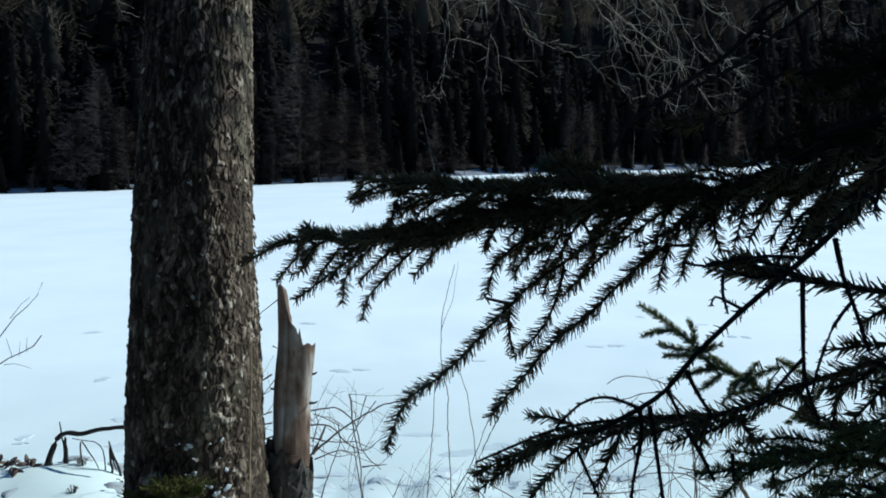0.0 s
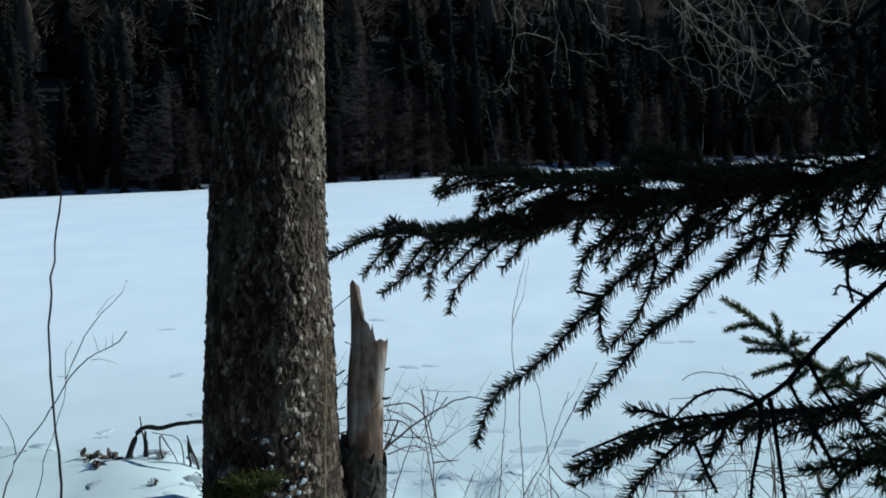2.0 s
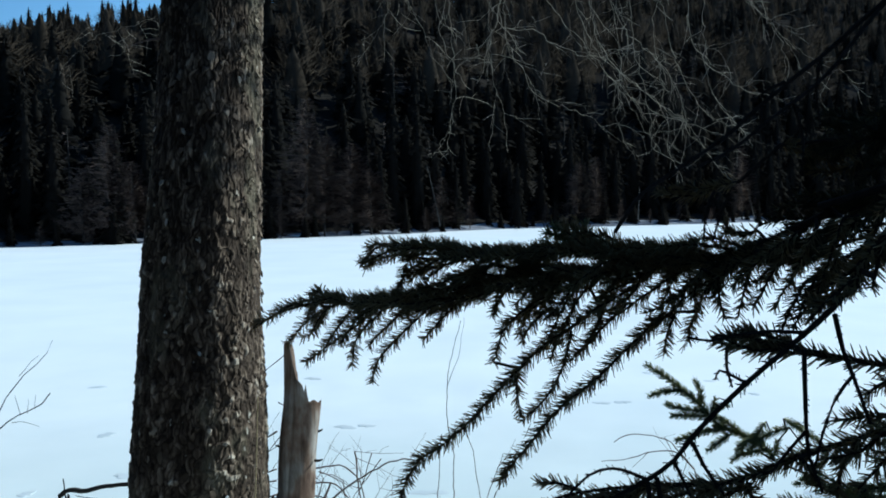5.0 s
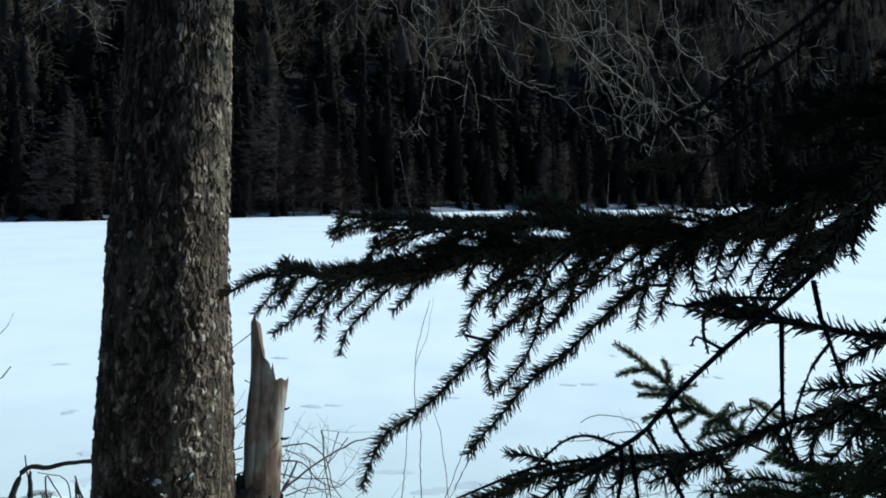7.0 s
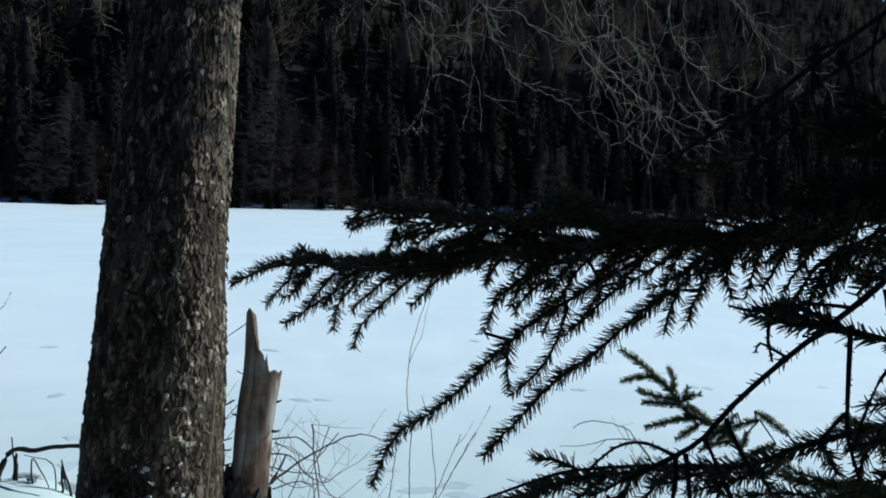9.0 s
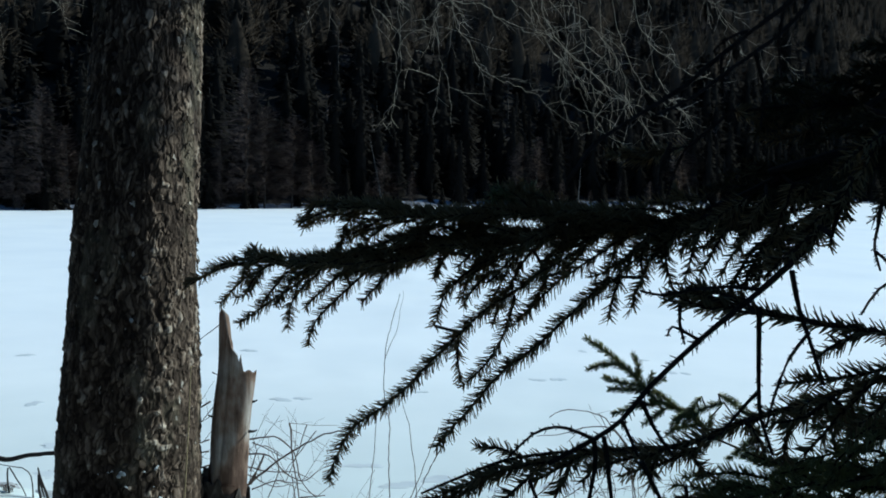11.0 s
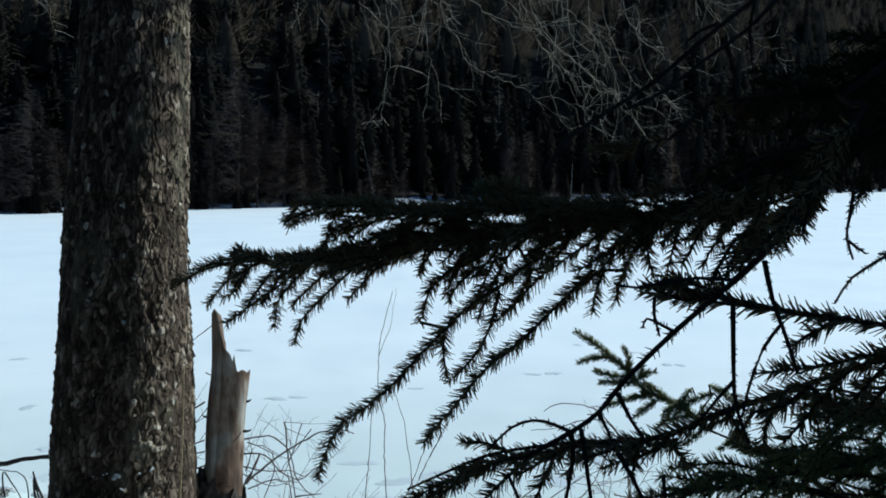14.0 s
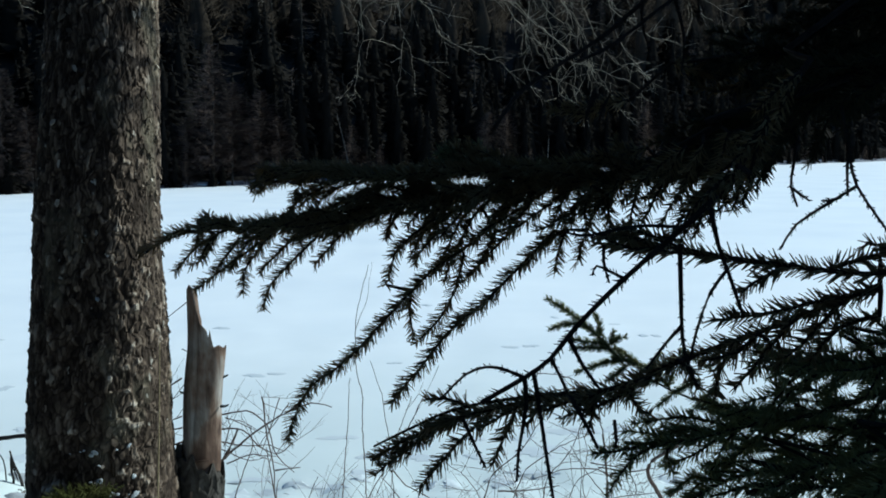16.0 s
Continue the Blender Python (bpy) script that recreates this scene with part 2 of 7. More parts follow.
def curve_through(points, step):
    """Evenly spaced points on a smooth line through the given ones."""
    p = np.asarray(points, float)
    if len(p) == 2:
        p = np.array([p[0], p.mean(0), p[1]])
    q = np.vstack([2 * p[0] - p[1], p, 2 * p[-1] - p[-2]])
    out = []
    for i in range(1, len(q) - 2):
        k = max(2, int(np.linalg.norm(q[i + 1] - q[i]) / step))
        u = np.linspace(0, 1, k, endpoint=False)[:, None]
        a, b, c, d = q[i - 1], q[i], q[i + 1], q[i + 2]
        out.append(0.5 * (2 * b + (c - a) * u + (2 * a - 5 * b + 4 * c - d) * u**2 + (3 * b - a - 3 * c + d) * u**3))
    return np.vstack([*out, p[-1:]])


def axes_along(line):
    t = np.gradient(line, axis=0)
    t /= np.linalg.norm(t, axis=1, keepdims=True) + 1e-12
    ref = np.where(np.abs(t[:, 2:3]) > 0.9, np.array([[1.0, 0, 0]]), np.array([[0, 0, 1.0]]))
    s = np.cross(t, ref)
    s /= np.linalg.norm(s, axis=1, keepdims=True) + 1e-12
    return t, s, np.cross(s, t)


class Pile:
    """Vertices and faces gathered piece by piece into one mesh."""

    def __init__(self):
        self.v, self.f, self.count = [], [], 0

    def add(self, verts, faces):
        self.v.append(np.asarray(verts, float))
        self.f.extend((np.asarray(faces) + self.count).tolist())
        self.count += len(verts)

    def tube(self, line, r0, r1, sides=6, knots=0.0):
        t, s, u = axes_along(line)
        n = len(line)
        r = np.linspace(r0, r1, n) * (1 + knots * rng.normal(size=n))
        a = np.linspace(0, 2 * np.pi, sides, endpoint=False)
        ring = line[:, None] + r[:, None, None] * (np.cos(a)[None, :, None] * s[:, None] + np.sin(a)[None, :, None] * u[:, None])
        verts = np.vstack([ring.reshape(-1, 3), line[:1], line[-1:] + t[-1:] * r1])
        i, j = np.meshgrid(np.arange(n - 1), np.arange(sides), indexing="ij")
        k = (j + 1) % sides
        quads = np.stack([i * sides + j, i * sides + k, (i + 1) * sides + k, (i + 1) * sides + j], -1).reshape(-1, 4)
        self.v.append(verts)
        self.f.extend((quads + self.count).tolist())
        m, top = n * sides, (n - 1) * sides
        self.f.extend([[self.count + m, self.count + (b + 1) % sides, self.count + b] for b in range(sides)])
        self.f.extend([[self.count + m + 1, self.count + top + b, self.count + top + (b + 1) % sides] for b in range(sides)])
        self.count += len(verts)

    def needles(self, line, per_metre, length, radius, rise=0.15, spread=0.85, full=True):
        seg = np.linalg.norm(np.diff(line, axis=0), axis=1)
        total = seg.sum()
        n = max(4, int(total * per_metre))
        at = np.sort(rng.uniform(0, total, n))
        cum = np.r_[0, np.cumsum(seg)]
        base = np.stack([np.interp(at, cum, line[:, k]) for k in range(3)], -1)
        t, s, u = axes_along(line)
        tt = np.stack([np.interp(at, cum, t[:, k]) for k in range(3)], -1)
        ss = np.stack([np.interp(at, cum, s[:, k]) for k in range(3)], -1)
        uu = np.cross(ss, tt)
        ang = rng.uniform(0, 2 * np.pi, n)
        out = np.cos(ang)[:, None] * ss + np.sin(ang)[:, None] * uu
        lean = rng.uniform(0.5, 0.95, n)[:, None]
        d = out * spread + tt * lean + np.array([0, 0, rise]) + rng.normal(scale=0.07, size=(n, 3))
        d /= np.linalg.norm(d, axis=1, keepdims=True)
        close = np.clip((total - at) / (2.0 * length), 0.45, 1)[:, None]
        ln = length * rng.uniform(0.8, 1.1, n)[:, None] * (0.55 + 0.45 * close)
        side = np.cross(d, tt)
        side /= np.linalg.norm(side, axis=1, keepdims=True) + 1e-9
        up = np.cross(side, d)
        rad = radius * rng.uniform(0.8, 1.2, n)[:, None]
        if full:
            ring = [side, -0.5 * side + 0.87 * up, -0.5 * side - 0.87 * up]
            curl = up * ln * rng.normal(scale=0.035, size=(n, 1))
            v = np.stack([base + k * rad for k in ring] + [base + d * ln + curl + k * rad * 0.4 for k in ring], 1)
            q = np.array([[0, 1, 4, 3], [1, 2, 5, 4], [2, 0, 3, 5]])
            off = (np.arange(n) * 6 + self.count)[:, None, None]
            self.f.extend((q[None] + off).reshape(-1, 4).tolist())
            self.v.append(v.reshape(-1, 3))
            self.count += n * 6
        else:
            v = np.stack([base - side * rad, base + side * rad, base + d * ln + side * rad * 0.4, base + d * ln - side * rad * 0.4], 1)
            f = np.array([[0, 1, 2, 3]])[None] + (np.arange(n) * 4 + self.count)[:, None, None]
            self.f.extend(f.reshape(-1, 4).tolist())
            self.v.append(v.reshape(-1, 3))
            self.count += n * 4

    def object(self, name, mat, parent=None, label="", smooth=False):
        return mesh_object(name, np.vstack(self.v), self.f, mat, parent, label, smooth)


def thing(name, at, label, category, group="", kind=""):
    ob = new(name)
    ob.location = at
    ob.empty_display_size = 0.1
    return tagged(ob, label, category, group, kind)


def place_under(child, parent):
    """Keeps the child's vertices in world places under a moved parent."""
    child.parent = parent
    child.matrix_parent_inverse = parent.matrix_basis.inverted()
    return child

# ---- ground: snowy bank, frozen lake, far wooded hillside, in one sheet ----
SHORE_X = np.array([-900, -120, -60, -40, -26, -16.7, -6, 4, 21, 54, 76, 95, 140, 400, 900])
SHORE_Y = np.array([34, 34, 35, 38, 44.7, 50.4, 58.9, 69.0, 78, 107.4, 123.8, 160, 215, 330, 400])
HILL = np.array([17, 17, 18.5, 22.5, 26.2, 28.5, 30.9, 32.3, 34.2, 42.2, 47.5, 55, 64, 64, 64])


def far_shore(x):
    return np.interp(x, SHORE_X, SHORE_Y)


def soft_noise(x, y, scale, seed):
    return np.array([noise.noise((a * scale, b * scale, seed)) for a, b in zip(np.ravel(x), np.ravel(y))]).reshape(np.shape(x))


def step(a, b, v):
    t = np.clip((v - a) / (b - a), 0, 1)
    return t * t * (3 - 2 * t)


def ground_height(x, y):
    x, y = np.asarray(x, float), np.asarray(y, float)
    wob = 0.5 * np.sin(x * 0.7 + 0.4) + 0.3 * np.sin(x * 1.9)
    y = y - 0.65 * step(-1.25, -1.75, x) * step(3.2, 4.4, y)   # the bank juts out beside the trunk
    bank = 0.86 - 0.62 * step(3.6, 5.2, y - 0.25 * wob + 0.1 * x) - 0.24 * step(5.0, 6.4, y - 0.3 * wob)
    bank = bank * (1 - 0.36 * step(-0.72, 0.3, x) * step(2.7, 3.9, y))
    bank = np.where(y < 3.6, bank + 0.02 * (3.6 - np.maximum(y, -6)), bank)
    d = (y - far_shore(x)) * 0.80
    top = np.interp(x, SHORE_X, HILL)
    hill = top * (0.93 * step(-2, 60, d) - 0.93 * step(-2, 60, 0 * d)) + 0.12 * step(0.0, 1.6, d)
    rough = 0.5 * soft_noise(x, y, 0.12, 3.0) + 0.25 * soft_noise(x, y, 0.5, 4.0)
    hill = hill + rough * step(0.3, 4.0, d)
    z = np.where(y > 12, np.where(d > 0, np.maximum(hill, 0), 0), bank)
    close = (np.abs(x) < 16) & (y > -8) & (y < 24)
    fine = np.where(y < 6.6, 0.045, 0.012) * soft_noise(x, y, 1.3, 1.0) + np.where(y < 6.6, 0.05, 0.004) * soft_noise(x, y, 4.5, 2.0) + np.where(y < 6.6, 0.006, 0.0015) * soft_noise(x, y, 11, 5.0)
    return z + np.where(close, fine, 0)


def lift(x, y):
    """Height of the ground at one place."""
    return float(ground_height(np.array([x]), np.array([y]))[0])


def spaced(lo, hi, centre, fine, grow):
    out, s, v = [centre], fine, centre
    while v < hi:
        v += s
        s *= grow
        out.append(v)
    s, v = fine, centre
    while v > lo:
        v -= s
        s *= grow
        out.insert(0, v)
    return np.array(out)


gx = spaced(-900, 900, 0.0, 0.10, 1.028)
near_rows = spaced(-500, 26, 5.2, 0.07, 1.028)
near_rows = near_rows[near_rows < 26]
across = np.linspace(0, 1, 16)[1:]
inland = np.r_[0.25, 0.5, 0.9, 1.4, 2.2, 3.2, np.arange(4.5, 100, 1.8), np.geomspace(102, 1500, 20)]
base_y = near_rows[-1]
GX, GY = [], []
for v in near_rows:
    GY.append(np.full(len(gx), v))
for v in across:
    GY.append(base_y + (far_shore(gx) - base_y) * v)
for v in inland:
    GY.append(far_shore(gx) + v)
GY = np.array(GY)
GX = np.broadcast_to(gx, GY.shape)
GZ = ground_height(GX, GY)
ny, nx = GY.shape
gi, gj = np.meshgrid(np.arange(ny - 1), np.arange(nx - 1), indexing="ij")
gf = np.stack([gi * nx + gj, gi * nx + gj + 1, (gi + 1) * nx + gj + 1, (gi + 1) * nx + gj], -1).reshape(-1, 4)
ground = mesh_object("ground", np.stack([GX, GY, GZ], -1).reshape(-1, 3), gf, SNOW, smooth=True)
ground.data.materials.append(SHADED_LITTER)
ground.data.materials.append(SHADED_SNOW)
# dark hill floor inland, shadow-toned snow strip at the waterline
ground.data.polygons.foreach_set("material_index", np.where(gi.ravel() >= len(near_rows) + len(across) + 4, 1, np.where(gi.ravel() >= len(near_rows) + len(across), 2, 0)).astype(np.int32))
tagged(ground, "snow-covered bank, frozen lake and far hillside", "ground", kind="structure")

# ---- far wood on the hillside ----
def conifer_mesh(seed, height, width, levels, sprays, droop, fine=True, broad=0.19):
    r = np.random.default_rng(seed)
    v, f = [], []
    for k in range(levels):
        h = 0.08 + 0.92 * (k + r.uniform(-0.3, 0.3)) / levels
        reach = width * (1 - h) ** 0.68 * r.uniform(0.65, 1.15) + 0.06
        for _ in range(sprays):
            a = r.uniform(0, 2 * np.pi)
            ln = reach * r.uniform(0.55, 1.15)
            o = np.array([np.cos(a), np.sin(a), 0])
            s = np.array([-np.sin(a), np.cos(a), 0])
            base = np.array([0, 0, h * height])
            drop = -droop * ln
            wide = broad * ln + 0.04
            for part_at, tilt in ((0.45, 1.0), (0.75, 0.8), (1.0, 0.55)) if fine else ((0.5, 1.5), (1.0, 1.0)):
                c = base + o * ln * part_at + np.array([0, 0, drop * part_at**1.5 + 0.06 * ln])
                b0 = base + o * ln * (part_at - 0.42) + np.array([0, 0, drop * max(part_at - 0.42, 0) ** 1.5])
                w1 = s * wide * tilt + np.array([0, 0, r.normal(scale=0.05)])
                i = len(v)
                v.extend([b0 - w1, b0 + w1, c + w1 * 0.35 + np.array([0, 0, -0.10 * ln * r.uniform(0.2, 1)]), c - w1 * 0.5])
                f.append([i, i + 1, i + 2, i + 3] if fine else [i, i + 1, i + 2])
                if not fine:
                    continue
                i = len(v)
                hang = np.array([0, 0, -0.22 * ln * r.uniform(0.3, 1.1) - 0.05])
                v.extend([b0, c, c * 0.5 + b0 * 0.5 + hang + s * r.normal(scale=0.06)])
                f.append([i, i + 1, i + 2])
    i = len(v)
    v.extend([np.array([0.05, 0, height * 0.88]), np.array([-0.03, 0.04, height * 0.88]), np.array([-0.03, -0.04, height * 0.88]), np.array([0, 0, height * 0.98])])
    f.extend([[i, i + 1, i + 3], [i + 1, i + 2, i + 3], [i + 2, i, i + 3]])
    return np.array(v), f


def bare_mesh(seed, height, width, count, rise=0.5):
    r = np.random.default_rng(seed)
    v, f = [], []
    for _ in range(count):
        h = 0.12 + 0.86 * r.uniform() ** 0.9
        a = r.uniform(0, 2 * np.pi)
        ln = width * (1.02 - h) ** 0.7 * r.uniform(0.5, 1.1) + 0.1
        p = np.array([0, 0, h * height])
        d = np.array([np.cos(a), np.sin(a), rise * r.uniform(-0.3, 0.8)])
        for k in range(4):
            q = p + d * ln / 4
            s = np.cross(d, [0, 0, 1.0])
            s = s / (np.linalg.norm(s) + 1e-9) * (0.012 - 0.002 * k)
            up = np.array([0, 0, 0.014 - 0.003 * k])
            i = len(v)
            v.extend([p - s - up, p + s - up, p + up, q])
            f.extend([[i, i + 1, i + 3], [i + 1, i + 2, i + 3], [i + 2, i, i + 3]])
            for _ in range(4):
                e = d + r.normal(scale=0.6, size=3)
                m = p + (q - p) * r.uniform()
                z = m + e * ln * r.uniform(0.12, 0.34)
                i = len(v)
                v.extend([m - [0, 0, 0.011], m + [0, 0, 0.011], z])
                f.append([i, i + 1, i + 2])
            p = q
            d = d + r.normal(scale=0.2, size=3)
    return np.array(v), f


def puff_mesh(seed, height, width, count=420):
    """A leafless round-headed crown: fine twigs fanning up and outwards."""
    r = np.random.default_rng(seed)
    v, f = [], []
    for _ in range(count):
        a, k, q = r.uniform(0, 2 * np.pi), r.uniform(-1, 1), r.uniform(0.35, 1.0) ** 0.5
        ring = math.sqrt(1 - k * k) * q * width * (1 + 0.25 * math.sin(3 * a + seed))
        c = np.array([math.cos(a) * ring, math.sin(a) * ring, height * (0.56 + 0.42 * k * q)])
        d = np.array([math.cos(a) * 0.7, math.sin(a) * 0.7, 0.75]) + r.normal(scale=0.35, size=3)
        w = np.cross(d, r.normal(size=3))
        w *= 0.020 * width / (np.linalg.norm(w) + 1e-9)
        ln = width * r.uniform(0.25, 0.5)
        i = len(v)
        v.extend([c - w, c + w, c + d * ln])
        f.append([i, i + 1, i + 2])
    return np.array(v), f


def trunk_mesh(height, r0, rings=9, sides=7):
    p = Pile()
    z = np.linspace(-0.3, height, rings)
    bend = 0.02 * height * np.sin(z * 1.1 / max(height, 1) * 3)
    p.tube(np.stack([bend * 0.4, bend * 0.3, z], -1), r0, r0 * 0.18, sides)
    return np.vstack(p.v), p.f


def crown_normals(v):
    """Outwards from the stem and a little up."""
    n = np.stack([v[:, 0], v[:, 1], np.full(len(v), 0.02)], -1)
    n[:, :2] /= np.linalg.norm(n[:, :2], axis=1, keepdims=True) + 0.3
    return n / np.linalg.norm(n, axis=1, keepdims=True)


def simple_mesh(name, vf, mat):
    me = bpy.data.meshes.new(name)
    me.from_pydata(vf[0].tolist(), [], vf[1])
    me.materials.append(mat)
    if name == "crown":
        round_off(me, crown_normals(vf[0]))
    return me


def rounded(vf, seed=1, fill=0.55, sides=9, rings=9):
    """A crown with its dense inside: an uneven spindle of foliage round the stem."""
    r = np.random.default_rng(seed)
    top, base = vf[0][:, 2].max(), 0.06 * vf[0][:, 2].max()
    wide = np.percentile(np.hypot(vf[0][:, 0], vf[0][:, 1]), 92)
    a = np.linspace(0, 2 * np.pi, sides, endpoint=False)
    core = []
    for k in range(rings):
        h = k / (rings - 1)
        q = fill * wide * (1 - h) ** 0.75 * r.uniform(0.75, 1.2, sides) + 0.02
        core.append(np.stack([q * np.cos(a), q * np.sin(a), base + h * (top * 0.97 - base) + r.uniform(-0.15, 0.15, sides)], -1))
    m = len(vf[0])
    quads = [[m + k * sides + b, m + k * sides + (b + 1) % sides, m + (k + 1) * sides + (b + 1) % sides, m + (k + 1) * sides + b] for k in range(rings - 1) for b in range(sides)]
    v = np.vstack([vf[0], *core])
    return v, outward(v, vf[1] + quads, crown_normals(v))


CONIFERS = [rounded(conifer_mesh(s, h, w, lv, 9, dr), s, 0.72, 13, 15) for s, h, w, lv, dr in ((1, 8.0, 1.7, 30, 0.45), (2, 7.0, 1.5, 28, 0.55), (3, 9.0, 1.6, 34, 0.6), (4, 6.0, 1.6, 24, 0.35), (5, 8.5, 1.35, 34, 0.5))]
SPARSE = [bare_mesh(s, h, w, 20, ri) for s, h, w, ri in ((14, 6.0, 1.9, 0.25), (15, 7.0, 1.5, 0.7), (16, 5.0, 1.6, 0.5))]
BARE = [bare_mesh(s, h, w, n, ri) for s, h, w, n, ri in ((11, 6.0, 2.0, 330, 0.5), (12, 7.0, 1.9, 330, 0.7), (13, 4.5, 1.6, 240, 0.6))]
DISTANT = [rounded(conifer_mesh(s, h, w, lv, 7, dr, False)) for s, h, w, lv, dr in ((6, 8.0, 2.2, 15, 0.5), (7, 7.0, 2.0, 14, 0.6), (8, 9.0, 2.1, 16, 0.6))]
PUFFS = [rounded(puff_mesh(s, h, w), fill=0.62, sides=7, rings=6) for s, h, w in ((41, 6.0, 2.0), (42, 7.0, 1.9), (43, 5.2, 2.2))]
CONE_TOPS = [8.0, 7.0, 9.0, 6.0, 8.5]
BARE_TOPS = [6.0, 7.0, 4.5]
fr = np.random.default_rng(21)
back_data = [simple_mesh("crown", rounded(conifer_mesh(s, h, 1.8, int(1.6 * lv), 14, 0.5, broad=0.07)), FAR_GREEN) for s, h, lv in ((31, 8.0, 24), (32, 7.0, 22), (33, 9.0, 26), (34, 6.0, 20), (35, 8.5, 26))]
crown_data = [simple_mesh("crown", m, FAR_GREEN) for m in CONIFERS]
stem_data = [simple_mesh("trunk", trunk_mesh(h * 0.97, 0.11), FAR_BARK) for h in CONE_TOPS]
twig_data = [simple_mesh("crown", m, FAR_GREY) for m in BARE]
pole_data = [simple_mesh("trunk", trunk_mesh(h * 0.97, 0.07), FAR_BARK) for h in BARE_TOPS]


def far_tree(x, y, which, scale, bare=False, lean=0.0, near=False, slim=1.0):
    """One tree of the front rows, trunk and crown."""
    ob = thing("larch" if bare else "spruce", (x, y, lift(x, y) - 0.05),
               "tall dark spruce added out of view to block light" if near else "bare brownish larch on the far lake shore" if bare else "dark shaded spruce on the far lake shore",
               "tree", "trees behind the path" if near else "trees along the far shore")
    ob.rotation_euler = (0, lean, fr.uniform(0, 6.28))
    ob.scale = (scale * slim, scale * slim, scale)
    for nm, me in (("trunk", (pole_data if bare else stem_data)[which]), ("crown", (twig_data if bare else back_data if near or scale < 0.4 else crown_data)[which])):
        new(nm, me).parent = ob
    return ob


# front rows along the shore
for k in range(130):
    x = -34 + 92 * (k / 130) ** 1.1 + fr.uniform(-0.6, 0.6)
    y = far_shore(x) + fr.uniform(1.1, 7.5) + (2.0 if k % 3 == 0 else 0)
    far_tree(x, y, int(fr.integers(5)), fr.uniform(0.55, 1.0))
for x, dy, which, s, lean in ((-9.1, 1.2, 1, 1.20, 0.05), (-8.0, 0.9, 0, 1.05, 0.08), (-6.5, 0.9, 0, 0.98, 0.06), (-5.3, 0.7, 2, 0.95, 0.08), (-10.4, 1.6, 2, 0.9, 0.0), (-18.4, 1.0, 1, 0.92, -0.03), (-17.2, 0.9, 0, 0.75, 0.05), (-19.6, 1.2, 2, 0.9, 0.0),
                              (-1.0, 1.4, 2, 0.8, 0.04), (9.3, 1.2, 0, 0.8, 0.06), (11.0, 1.4, 1, 0.75, 0.0), (25.0, 1.4, 1, 0.9, 0.05), (-24.6, 1.2, 0, 0.8, 0.0)):
    far_tree(x, far_shore(x) + dy, which, s, bare=True, lean=lean)

# saplings and low scrub that crowd the shore
for k in range(110):
    x = -36 + 105 * (k / 110) + fr.uniform(-0.5, 0.5)
    far_tree(x, far_shore(x) + fr.uniform(0.2, 1.8), int(fr.integers(3)) if k % 3 == 0 else int(fr.integers(5)), fr.uniform(0.14, 0.36), bare=k % 3 == 0)

# unseen spruces added round behind the path to block sky light
for k in range(120):
    x = fr.uniform(-34, 30)
    y = fr.uniform(-26, -9) if -8 < x < 12 else fr.uniform(-16, 3.4)
    if x > 4 and y > 0:
        continue
    far_tree(x, y, int(fr.integers(5)), fr.uniform(1.1, 1.6), near=True, slim=0.9)
# more added ones, keeping sun and sky off the near boughs, bank and trunk
for x, y, slim in ((6.5, 0.3, 1), (8.5, -1.0, 1), (5.25, 2.76, 0.35), (6.65, 3.84, 0.5), (8.25, 4.27, 0.55), (5.51, 1.4, 0.7), (9.86, 4.18, 0.7), (8.06, 0.85, 1), (7.18, 1.61, 0.8), (-6.0, -0.5, 1), (-7.5, 1.0, 1), (-5.0, -2.5, 1), (-6.4, 2.0, 0.8), (-8.2, 3.6, 0.8), (-9.8, 5.6, 0.8), (-11.5, 7.6, 0.9), (-4.2, 0.3, 0.8), (-3.4, -1.6, 0.8), (-1.7, -2.4, 0.8), (-2.7, -4.2, 0.9), (-0.9, -5.0, 0.9), (-3.1, 0.8, 0.8), (-2.5, -0.5, 0.7), (-4.0, 2.2, 0.7)):
    far_tree(x, y, int(fr.integers(5)), 1.15, near=True, slim=slim)

